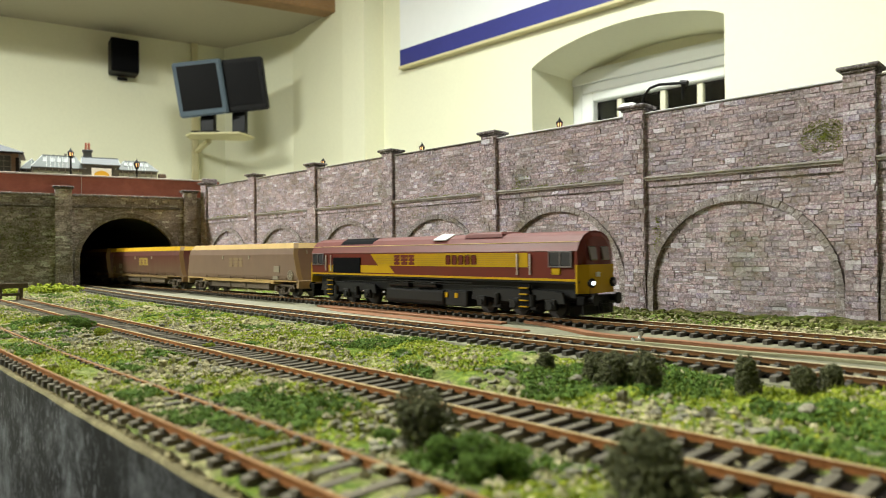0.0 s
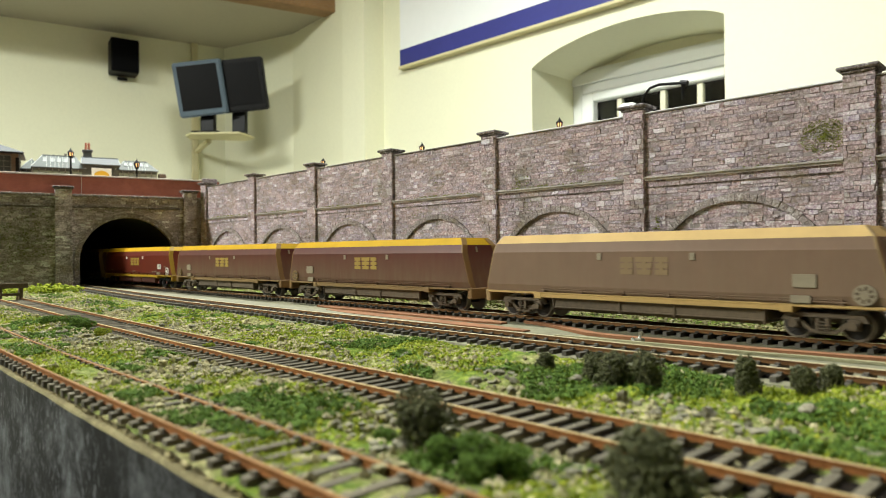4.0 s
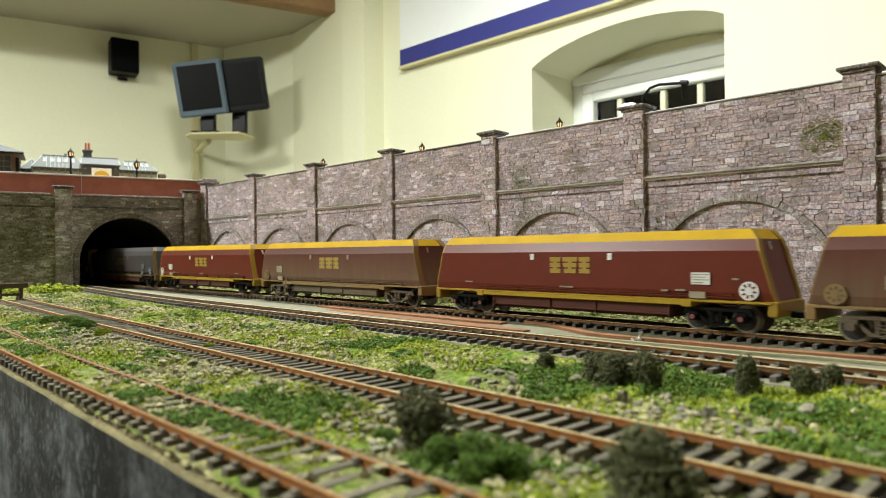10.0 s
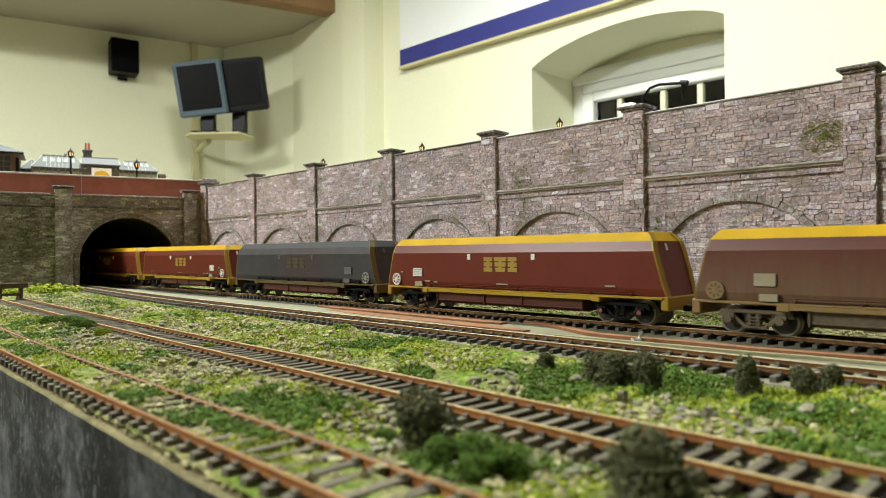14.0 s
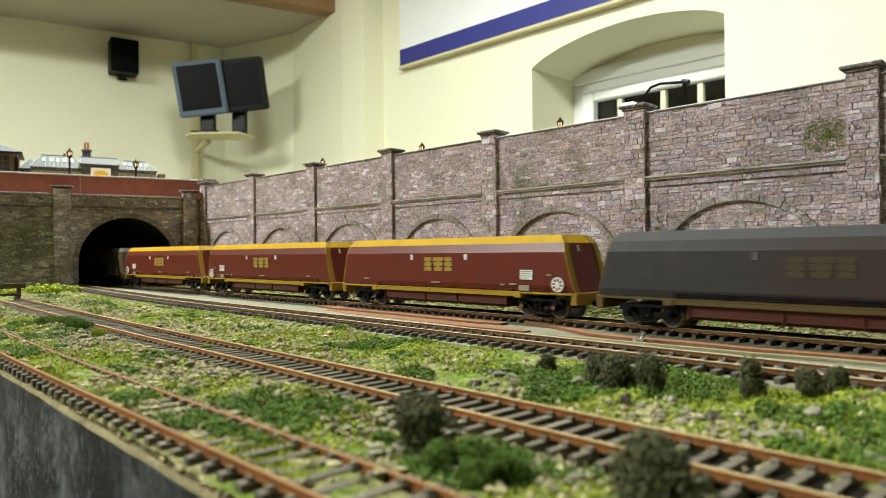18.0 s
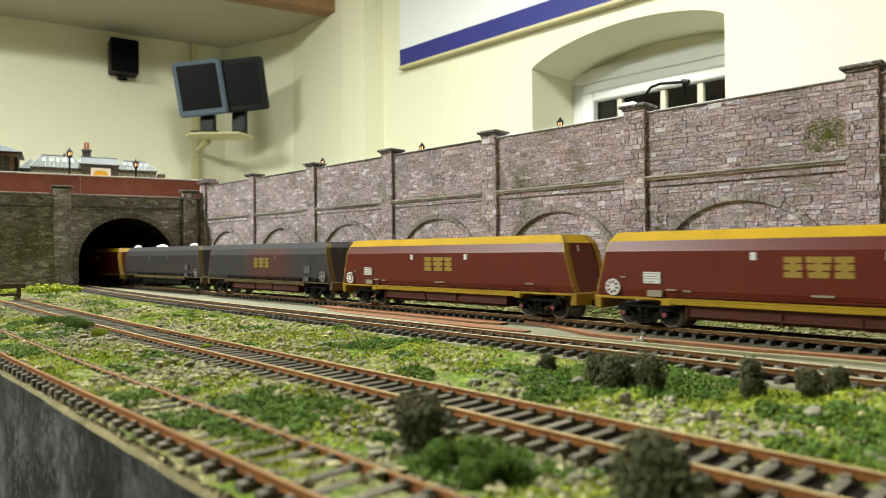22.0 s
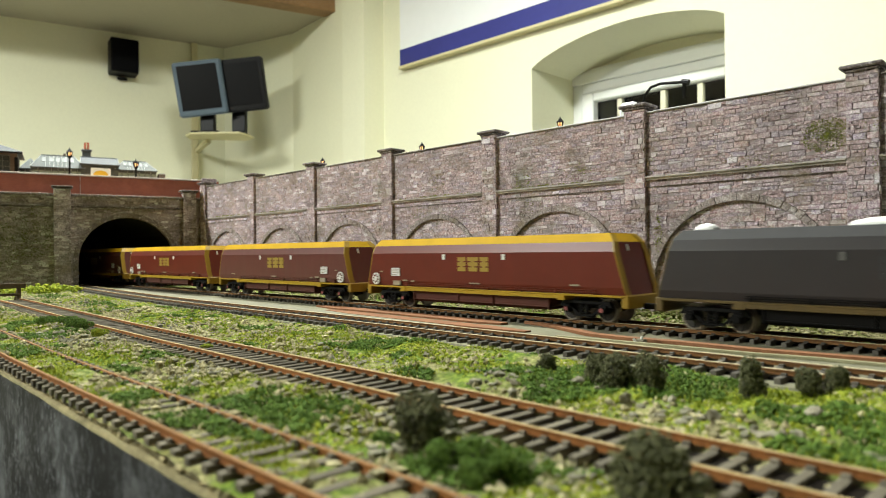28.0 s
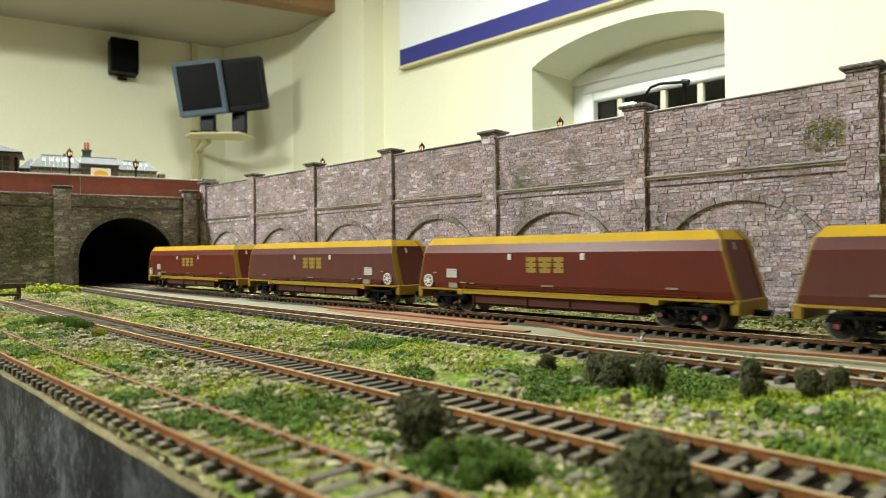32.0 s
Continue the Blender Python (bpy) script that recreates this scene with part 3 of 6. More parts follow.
def monitors():
    shelf = thing("corner_shelf", "cream painted corner shelf carrying two monitors", "shelf")
    top = [(-3.99, 1.80), (-3.90, 1.735), (-3.81, 1.72), (-3.60, 1.92), (-3.62, 1.97), (-3.70, 2.08), (-3.80, 2.08)]
    part("top", prism(top, "z", 0.752, 0.765, bevel=0.003), M_SHELF, shelf)
    arm = part("arm", block(0.44, 0.030, 0.024, 0.003), M_SHELF, shelf, "support arm from the wall")
    arm.matrix_local = pose(-4.100, 1.935, 0.7395, 0, 0, 164)

    def screen(name, x, y, turn, w, h, bezel, label, lean, foot=0.17, aside=0.0, up=0.105):
        m = thing(name, label, "monitor", pose(x, y, 0.7655, 0, 0, turn))
        z = up
        tip = Matrix.Translation((0, 0, z)) @ Matrix.Rotation(radians(lean), 4, "Y") @ Matrix.Rotation(radians(9), 4, "X") @ Matrix.Translation((0, 0, -z))
        part("foot", block(foot, 0.13, 0.014, 0.006, (aside, 0.045, 0.007)), M_DARKBEZEL, m)
        part("neck", block(0.085, 0.045, 0.19, 0.006, (aside, 0.055, 0.105)), M_DARKBEZEL, m)
        body = bmesh.new()
        bmesh.ops.create_cube(body, size=1, matrix=Matrix.Translation((0, 0, z + h / 2)) @ Matrix.Diagonal((w, 0.05, h, 1)))
        bmesh.ops.bevel(body, geom=body.edges[:], offset=0.008, segments=2, affect="EDGES")
        part("case", body, bezel, m, at=tip)
        part("screen", block(w - 0.052, 0.004, h - 0.060, 0.001, (0, -0.0262, z + h / 2 + 0.006)), M_GLOSSBLACK, m, "dark switched-off screen", at=tip)
        return m
    screen("monitor", -3.790, 1.806, 45.5, 0.285, 0.318, M_GREYBLUE, "grey-blue framed square monitor, switched off, on a corner shelf", -6)
    b = screen("monitor", -3.64, 2.00, 43.5, 0.262, 0.308, M_DARKBEZEL, "black framed square monitor, switched off, on a corner shelf", -5, 0.11, -0.065, 0.137)
    part("power_light", block(0.010, 0.004, 0.010, 0.001, (-0.02, -0.0272, 0.152)), M_LED, b, "small white power light", at=b.children[2].matrix_local.copy())
    conduit = bmesh.new()
    block(0.040, 0.036, ALCOVE_Z - FLOOR_Z - 0.004, 0.004, (0, 0, (ALCOVE_Z + FLOOR_Z) / 2), bm=conduit)
    solo("conduit", conduit, M_SHELF, "cream painted cable conduit down the wall", "conduit").matrix_world = pose(-4.343, 1.995, 0.0, 0, 0, 75.8)


monitors()


# ---- baseboard ----
BOARD_L, BOARD_R = -2.45, 3.95
def baseboard():
    b = thing("baseboard", "model railway baseboard with a black painted front fascia", "baseboard")
    part("deck", prism([(BOARD_L, 0.0640), (BOARD_R, 0.0640), (BOARD_R, 0.90), (BOARD_L, 0.90)], "z", -0.024, -0.0065), M_PLY, b)
    part("deck", prism([(BOARD_L, -3.3), (-1.60, -3.3), (-1.60, 0.0575), (BOARD_L, 0.0575)], "z", -0.024, -0.0065), M_PLY, b)
    front = [(x, y_edge(x) + 0.0026, -0.0816) for x in np.linspace(-1.60, BOARD_R, 60)]
    part("fascia", sweep([(-0.003, -0.08), (0.003, -0.08), (0.003, 0.0795), (-0.003, 0.0795)], front, [M_FASCIA], "fascia"), None, b, "black painted front board with scuffs and sheen put in its colour")
    for x, y in ((-2.3, -3.2), (-1.75, -3.2), (-2.3, 0.8), (-1.0, 0.12), (-1.0, 0.8), (0.9, 0.12), (0.9, 0.8), (2.4, 0.12), (2.4, 0.8), (3.8, 0.12), (3.8, 0.8)):
        part("leg", block(0.045, 0.045, -0.024 - FLOOR_Z, 0.002, (x, y, (FLOOR_Z - 0.024) / 2)), M_PLY, b)


baseboard()


def ridge(x, y, f, seed):
    return noise.noise(Vector((x * f + seed, y * f - seed, seed * 0.37)))


def ground_z(x, y):
    d_front = abs(y - y_front(x))
    d_sid = abs(y - y_siding(x))
    d_loop = y - (y_loop(x) - 0.0185)
    calm = min(1.0, max(0.0, (min(d_sid, d_front * 1.25) - 0.0115) / 0.012))
    calm = min(calm, max(0.0, min(1.0, -d_loop / 0.012)))
    z = (0.0005 if d_sid < 0.03 else 0.0) + 0.0005 * ridge(x, y, 260, 7)
    hump = 0.0020 + 0.0042 * ridge(x, y, 34, 3) + 0.0016 * ridge(x, y, 110, 5) + 0.0007 * ridge(x, y, 300, 9)
    z += calm * hump
    side = y - y_front(x)
    if -0.0072 < side < 0.0180:
        deep = min(1.0, max(0.0, (-x - 0.12) / 0.09))
        z = max(z * deep, (0.0022 + 0.0008 * deep if side < 0.0087 else 0.0025) + 0.0009 * ridge(x, y, 70, 11) - (0.0012 if abs(side - 0.0087) < 0.0012 else 0))
    if side <= -0.0072:
        z = max(z, 0.0012 + 0.0008 * ridge(x, y, 160, 13)) if side > -0.0120 else z + 0.0004
    return z


def make_ground():
    xs = np.concatenate([np.linspace(-1.15, -0.5, 150), np.linspace(-0.495, 0.12, 330)])
    ys = np.linspace(0.0, 1.0, 168)
    verts, faces = [], []
    for x in xs:
        for f in ys:
            y = y_edge(x) + 0.0004 + (0.4235 - y_edge(x) - 0.0004) * f
            z = ground_z(x, y) if y < 0.30 else (0.0003 * ridge(x, y, 260, 7) - 0.0004 + (0.003 * min(1, max(0, (y - 0.375) / 0.03)) * (1 + ridge(x, y, 90, 4))))
            verts.append((x, y, z))
    n = len(ys)
    for i in range(len(xs) - 1):
        for j in range(n - 1):
            a = i * n + j
            faces.append((a, a + n, a + n + 1, a + 1))
    me = bpy.data.meshes.new("ground")
    me.from_pydata(verts, [], faces)
    me.materials.append(M_GROUND)
    for p in me.polygons:
        p.use_smooth = True
    me.update()
    tagged(new("ground", me), "scrubby modelled ground of earth, turf and grit", "ground", kind="structure")
    far = bmesh.new()
    prism([(0.1205, 0.0580), (BOARD_R, 0.0580), (BOARD_R, 0.4235), (0.1205, 0.4235)], "z", -0.0062, -0.0006, far)
    prism([(BOARD_L, 0.0585), (-1.151, 0.0585), (-1.151, 0.90), (BOARD_L, 0.90)], "z", -0.0062, -0.0006, far)
    prism([(BOARD_L, -3.3), (-1.60, -3.3), (-1.60, 0.0580), (BOARD_L, 0.0580)], "z", -0.0062, -0.0006, far)
    solo("ground_beyond", far, M_BED, "plain pale trackbed sheet", "ground", kind="structure")
    # grit strip along the front edge
    path = [(x, y_edge(x) + 0.0010 + 0.0005 * ridge(x, 0, 60, 2), -0.0019 + 0.0006 * ridge(x, 0, 150, 1)) for x in np.linspace(-1.1, 0.12, 240)]
    solo("board_edge", sweep([(-0.0010, -0.0004), (0.0022, -0.0004), (0.0022, 0.0010), (0.0004, 0.0012), (-0.0010, 0.0007)], path, [M_EDGE], "board_edge"), None, "rough cream edge of glue and grit", "edge", kind="structure")
    # pale sheet under the two running lines
    verts, faces = [], []
    bx = np.linspace(-1.15, 0.12, 128)
    for x in bx:
        lo, hi = y_loop(x) - 0.0178 + 0.0012 * ridge(x, 0, 80, 6), y_main(x) + 0.022
        for y, z in ((lo - 0.0012, -0.0012), (lo, 0.0008), (hi, 0.0008), (hi + 0.002, -0.0012)):
            verts.append((x, y, z))
    for i in range(len(bx) - 1):
        for j in range(3):
            a = i * 4 + j
            faces.append((a, a + 4, a + 5, a + 1))
    me = bpy.data.meshes.new("trackbed")
    me.from_pydata(verts, [], faces)
    me.materials.append(M_BED)
    me.update()
    tagged(new("trackbed", me), "grey-green card trackbed under two running lines", "trackbed", kind="structure")
    verts, faces = [], []
    cx = np.linspace(-0.86, -0.26, 40)
    for i, x in enumerate(cx):
        lo, hi = y_loop(x) + 0.0148 + 0.0006 * ridge(x, 0, 70, 8), y_main(x) - 0.0150
        f = min(1.0, (len(cx) - 1 - i) / 18)
        lo, hi = lo + 0.002 * (1 - f), max(lo + 0.0035, lo + (hi - lo) * (0.30 + 0.35 * f))
        verts += [(x, lo, 0.0004), (x, lo, 0.0013), (x, hi, 0.0013), (x, hi, 0.0004)]
    for i in range(len(cx) - 1):
        for j in range(3):
            a = i * 4 + j
            faces.append((a, a + 4, a + 5, a + 1))
    me = bpy.data.meshes.new("card_sheet")
    me.from_pydata(verts, [], faces)
    me.materials.append(M_CARD)
    me.update()
    tagged(new("card_sheet", me), "pale cream card sheet between the running lines", "card sheet", kind="structure")


make_ground()

# ---- tracks ----
RAIL_FULL = [(-0.0008, 0), (0.0008, 0), (0.0008, 0.0003), (0.00025, 0.0006), (0.00025, 0.0016), (0.00048, 0.0018), (0.00048, 0.00225), (0.00036, 0.00240), (-0.00036, 0.00240), (-0.00048, 0.00225), (-0.00048, 0.0018), (-0.00025, 0.0016), (-0.00025, 0.0006), (-0.0008, 0.0003)]
RAIL = [(u, v * 0.75) for u, v in RAIL_FULL]


def sleeper_mesh(mat, wide, long=0.0315):
    bm = bmesh.new()
    block(0.0022 * wide, long, 0.0021, 0.0002, (0, 0, 0.00105), bm=bm)
    for y in (-0.00875, 0.00875):
        for s in (-1, 1):
            block(0.0018, 0.0013, 0.0008, 0.0002, (0, y + s * 0.0012, 0.0024), bm=bm)
    return to_mesh(bm, "sleeper", mat)


def track(label, line, lo, hi, mat, pitch=0.0060, lift=0.0, sunk=0.0, top=None, wide=1.0, long=0.0315):
    t = thing("railway_track", label, "railway track", group="railway tracks")
    xs = np.linspace(lo, hi, max(2, int((hi - lo) / 0.012)))
    for s in (-1, 1):
        path = []
        for x in xs:
            a = math.atan(-(line(x + 0.005) - line(x - 0.005)) / 0.01)
            path.append((x + math.sin(a) * s * 0.00870, line(x) + math.cos(a) * s * 0.00870, 0.0027 + lift - (sunk if s > 0 else 0)))
        part("rail", sweep(RAIL, path, [M_BROWNRAIL if mat is M_SLEEPER2 else M_RUST, top or M_STEEL], "rail", 0.00165), None, t, "rust-painted rail with a worn bright top")
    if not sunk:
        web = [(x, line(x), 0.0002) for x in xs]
        part("track_base", sweep([(-0.0125 * (mat is M_SLEEPER2) - 0.0080 * (mat is M_SLEEPER), 0), (0.0125 * (mat is M_SLEEPER2) + 0.0080 * (mat is M_SLEEPER), 0), (0.0078, 0.0013), (-0.0078, 0.0013)], web, [M_WEB], "track_base"), None, t, "dark base between the rails, also the shade of the sleeper gaps")
    me = sleeper_mesh(mat, wide, long)
    x = lo + pitch / 2
    rng = random.Random(5)
    while x < hi:
        a = math.atan((line(x + 0.005) - line(x - 0.005)) / 0.01)
        ob = part("sleeper", me, None, t)
        ob.matrix_local = Matrix.Translation((x, line(x) + rng.uniform(-0.0002, 0.0002), 0.0006 + lift + rng.uniform(-0.0001, 0.0001))) @ Matrix.Rotation(a + rng.uniform(-0.012, 0.012), 4, "Z")
        x += pitch
    return t


t_main = track("running line beside the stone wall with black sleepers", y_main, -1.10, 0.10, M_SLEEPER2, 0.0067)
track("running line with black sleepers on a pale bed", y_loop, -1.10, 0.10, M_SLEEPER2, 0.0066)
track("rusty overgrown siding ending at a buffer stop", y_siding, -0.71, 0.06, M_SLEEPER, 0.0058, top=M_RUSTTOP)
track("rusty front siding half buried in turf", y_front, -0.72, 0.04, M_SLEEPER, 0.0069, sunk=0.0010, top=M_OLDTOP, long=0.0243, wide=1.25)


def path_point(s):
    """Where the running line lies, at s metres along it; it bends away inside the tunnel."""
    if s > -1.25:
        return Vector((s, y_main(s), 0))
    r, y0 = 0.62, y_main(-1.25)
    a = (-1.25 - s) / r
    if a < math.pi / 2:
        return Vector((-1.25 - r * math.sin(a), y0 - r * (1 - math.cos(a)), 0))
    return Vector((-1.25 - r, y0 - r - (-1.25 - s - r * math.pi / 2), 0))


def far_track():
    """The running line where it is out of sight: rails and joined sleepers."""
    for lo, hi in ((-5.1, -1.105), (0.105, 3.9)):
        ss = np.linspace(lo, hi, 110)
        for side in (-1, 1):
            path = []
            for s in ss:
                p, q = path_point(s), path_point(s + 0.01)
                d = (q - p).normalized()
                path.append((p.x - d.y * side * 0.0087, p.y + d.x * side * 0.0087, 0.0027))
            part("rail", sweep(RAIL, path, [M_BROWNRAIL, M_STEEL], "rail", 0.00165), None, t_main)
        bm = bmesh.new()
        s = lo
        while s < hi:
            p, q = path_point(s), path_point(s + 0.01)
            block(0.003, 0.0315, 0.0021, 0, (p.x, p.y, 0.00105), math.atan2(q.y - p.y, q.x - p.x), bm=bm)
            s += 0.024
        tagged(part("sleepers", bm, M_SLEEPER2, t_main), kind="stuff")


far_track()


def strip(points, wide, high, z, label, taper=True, mat=M_STRIP):
    """A thin flat strip laid along points of (x, y)."""
    bm = bmesh.new()
    n = len(points)
    rows = []
    for i, (x, y) in enumerate(points):
        a, b = points[max(0, i - 1)], points[min(n - 1, i + 1)]
        d = Vector((b[0] - a[0], b[1] - a[1], 0)).normalized()
        w = wide * (0.45 if taper and i in (0, n - 1) else 1.0) / 2
        rows.append([bm.verts.new((x - d.y * w * s, y + d.x * w * s, z + h)) for s, h in ((-1, 0), (-1, high), (1, high), (1, 0))])
    for r, q in zip(rows, rows[1:]):
        for j in range(4):
            bm.faces.new((r[j], r[(j + 1) % 4], q[(j + 1) % 4], q[j]))
    bm.faces.new(rows[0])
    bm.faces.new(rows[-1][::-1])
    bmesh.ops.recalc_face_normals(bm, faces=bm.faces[:])
    solo("wooden_strip", bm, mat, label, "strip", "loose strips between the running lines")


strip([(-0.4400, 0.3030), (-0.4150, 0.3010), (-0.345, 0.3000), (-0.2600, 0.2960), (-0.2450, 0.2950)], 0.0125, 0.0011, 0.0009, "flat red-stained strip lying between the running lines")
strip([(-0.4035, 0.2860), (-0.3700, 0.2835), (-0.3173, 0.2800), (-0.2450, 0.2770), (-0.2133, 0.2755)], 0.0110, 0.0007, 0.0009, "flat red-stained strip lying beside the rail")
strip([(-0.2400, 0.3075), (-0.2170, 0.3010), (-0.1812, 0.2825), (-0.1619, 0.2805), (-0.1316, 0.2824), (-0.1030, 0.2815), (-0.0800, 0.2835), (-0.0589, 0.2860), (0.05, 0.2920)], 0.0030, 0.0015, 0.0009, "long red-stained strip bending towards the rail")
strip([(-0.2385, 0.3105), (-0.2150, 0.3043), (-0.1800, 0.2860), (-0.1615, 0.2841), (-0.1316, 0.2858), (-0.1030, 0.2849), (-0.0800, 0.2869), (-0.0589, 0.2894), (0.05, 0.2954)], 0.0027, 0.0013, 0.0009, "thin red-stained strip lying against a longer one")
strip([(-0.1900, 0.2670), (-0.1720, 0.2685), (-0.1290, 0.2712), (-0.0997, 0.2722), (-0.0800, 0.2755), (-0.0564, 0.2765), (0.05, 0.2800)], 0.0020, 0.0012, 0.0009, "long pale card strip lying beside the rail", mat=M_PALESTRIP)
# ---- stone walls ----
def rubble(x0, x1, z0, z1, inside, front, rng, tall=(0.0019, 0.0037), long=(0.0036, 0.0102)):
    """Courses of uneven stones: corners in the wall's own space, y towards the wall's back."""
    out = []
    z = z0
    while z < z1 - 0.0008:
        h = min(rng.uniform(*tall), z1 - z)
        if z1 - z - h < 0.0014:
            h = z1 - z
        x = x0 - rng.uniform(0, 0.003)
        while x < x1:
            w = rng.uniform(*long) * (1.25 if rng.random() < 0.15 else 1.0)
            a, b = max(x, x0), min(x + w, x1)
            x += w
            if b - a < 0.0012:
                continue
            pieces = [(a, b, z, z + h)]
            if h > 0.0028 and rng.random() < 0.28:
                m, k = z + h * rng.uniform(0.35, 0.65), a + (b - a) * rng.uniform(0.35, 0.65)
                pieces = [(a, b, z, m), (a, k, m, z + h), (k, b, m, z + h)]
            for pa, pb, pz, pt in pieces:
                if inside((pa + pb) / 2, (pz + pt) / 2):
                    out.append((pa, pb, pz, pt, front + rng.uniform(-0.00038, 0.00006)))
        z += h
    return out


def stone_shape(s, rng, back):
    a, b, lo, hi, f = s
    g, c = 0.00009, 0.00024
    j = lambda: rng.uniform(-0.00042, 0.00042)
    base = [(a + g + j() * .5, lo + g + j() * .5), (b - g + j() * .5, lo + g + j() * .5), (b - g + j() * .5, hi - g + j() * .5), (a + g + j() * .5, hi - g + j() * .5)]
    mx, mz = (a + b) / 2, (lo + hi) / 2
    front = [(x + (c if x < mx else -c), z + (c * 0.8 if z < mz else -c * 0.8)) for x, z in base]
    v = [(x, back, z) for x, z in base] + [(x, f + 0.00016, z) for x, z in base] + [(x, f + j() * 0.9, z) for x, z in front]
    q = [(8, 9, 10, 11)]
    for r in (0, 4):
        for i in range(4):
            k = (i + 1) % 4
            q.append((r + i, r + k, r + k + 4, r + i + 4))
    return v, q


def stones_mesh(stones, mat, rng, back, name="stonework"):
    verts, faces = [], []
    for s in stones:
        v, q = stone_shape(s, rng, back)
        n = len(verts)
        verts += v
        faces += [tuple(n + i for i in f) for f in q]
    me = bpy.data.meshes.new(name)
    me.from_pydata(verts, [], faces)
    me.materials.append(mat)
    me.update()
    return me


def arch_panel(wall, x0, x1, cx, cz, r, top, mat, rng, singles=None, ring_mat=None, open_arch=False, ring=0.0044, count=40):
    """One bay between pilasters: spandrel stones, arch ring and, unless open, a recessed infill."""
    R = r + ring
    arc = [(cx + R * 0.97 * math.cos(a), cz + R * 0.97 * math.sin(a)) for a in np.linspace(0, math.pi, 25)]
    outline = [(x0, 0), (x0, top), (x1, top), (x1, 0), (cx + R * 0.97, 0)] + arc + [(cx - R * 0.97, 0)]
    part("panel", prism(outline, "y", 0.0002, 0.024), M_MORTAR, wall)
    in_arch = lambda x, z, q: abs(x - cx) < q and (z < cz or (x - cx) ** 2 + (z - cz) ** 2 < q * q)
    spandrel = rubble(x0, x1, 0.0, top, lambda x, z: not in_arch(x, z, R - 0.0012), 0.0, rng)
    if singles:
        chosen = [s for s in spandrel if singles((s[0] + s[1]) / 2, (s[2] + s[3]) / 2)]
        spandrel = [s for s in spandrel if not singles((s[0] + s[1]) / 2, (s[2] + s[3]) / 2)]
        for s in chosen:
            part("stone", stones_mesh([s], mat, rng, 0.0012, "stone"), None, wall)
    tagged(part("stonework", stones_mesh(spandrel, mat, rng, 0.0012), None, wall, "coursed purple-grey rubble stones"), kind="stuff")
    if not open_arch:
        part("infill_panel", prism([(cx - R, 0), (cx + R, 0), (cx + R, cz)] + [(cx + R * math.cos(a), cz + R * math.sin(a)) for a in np.linspace(0, math.pi, 25)] + [(cx - R, cz)], "y", 0.0017, 0.023), M_MORTAR, wall)
        fill = rubble(cx - R, cx + R, 0.0, cz + R, lambda x, z: in_arch(x, z, R - 0.002), 0.0015, rng)
        tagged(part("infill_stonework", stones_mesh(fill, mat, rng, 0.0030), None, wall, "rubble infill of a blind arch"), kind="stuff")
    step = math.pi / count
    for i in range(count):
        a0, a1 = i * step + 0.0012, (i + 1) * step - 0.0012
        out = R + rng.uniform(-0.0003, 0.0003)
        pts = [(cx + q * math.cos(a), cz + q * math.sin(a)) for q, a in ((r, a0), (out, a0), (out, (a0 + a1) / 2), (out, a1), (r, a1), (r, (a0 + a1) / 2))]
        part("voussoir", prism(pts, "y", -0.0015 + rng.uniform(-0.00025, 0.00025), 0.006 if not open_arch else 0.012, bevel=0.0002), ring_mat or M_ARCH, wall)
    h = 0.0075
    for side in (-1, 1):
        z = 0.0
        while z < cz - 0.001:
            top_z = min(cz, z + h)
            a, b = sorted((cx + side * r, cx + side * R))
            part("jamb_stone", block(b - a, 0.0073 if not open_arch else 0.0133, top_z - z - 0.0002, 0.0002, ((a + b) / 2, 0.0023 if not open_arch else 0.0053, (z + top_z) / 2)), ring_mat or M_ARCH, wall)
            z += h


def pilaster(wall, x, wide, top, proud, mat, rng, cap_w, cap_h):
    core = part("pilaster", block(wide - 0.0006, proud + 0.0095, top, 0.0002, (x, (0.0095 - proud) / 2 + 0.0006, top / 2)), M_MORTAR, wall)
    face = rubble(x - wide / 2, x + wide / 2, 0.0, top, lambda a, b: True, -proud, rng, (0.0023, 0.0044), (0.0036, 0.0100))
    tagged(part("stonework", stones_mesh(face, mat, rng, -proud + 0.0010), None, core, "squared pilaster stones"), kind="stuff")
    side = []
    z = 0.0
    while z < top - 0.001:
        h = min(rng.uniform(0.0032, 0.0055), top - z)
        side.append((z, z + h))
        z += h
    flank = bmesh.new()
    for lo, hi in side:
        for s in (-1, 1):
            block(0.0008, proud - 0.0002, hi - lo - 0.0004, 0.0002, (x + s * (wide / 2 - 0.0001), -proud / 2 + 0.0004, (lo + hi) / 2), bm=flank)
    tagged(part("flank_stonework", flank, mat, core), kind="stuff")
    cap = bmesh.new()
    block(cap_w - 0.004, proud + 0.0125, cap_h * 0.4, 0.0004, (x, 0.0045 - proud / 2, top + cap_h * 0.2), bm=cap)
    block(cap_w, proud + 0.0160, cap_h * 0.6, 0.0006, (x, 0.0045 - proud / 2, top + cap_h * 0.7 + 0.0001), bm=cap)
    part("cap", cap, M_CAP, core, "dark projecting stone cap")


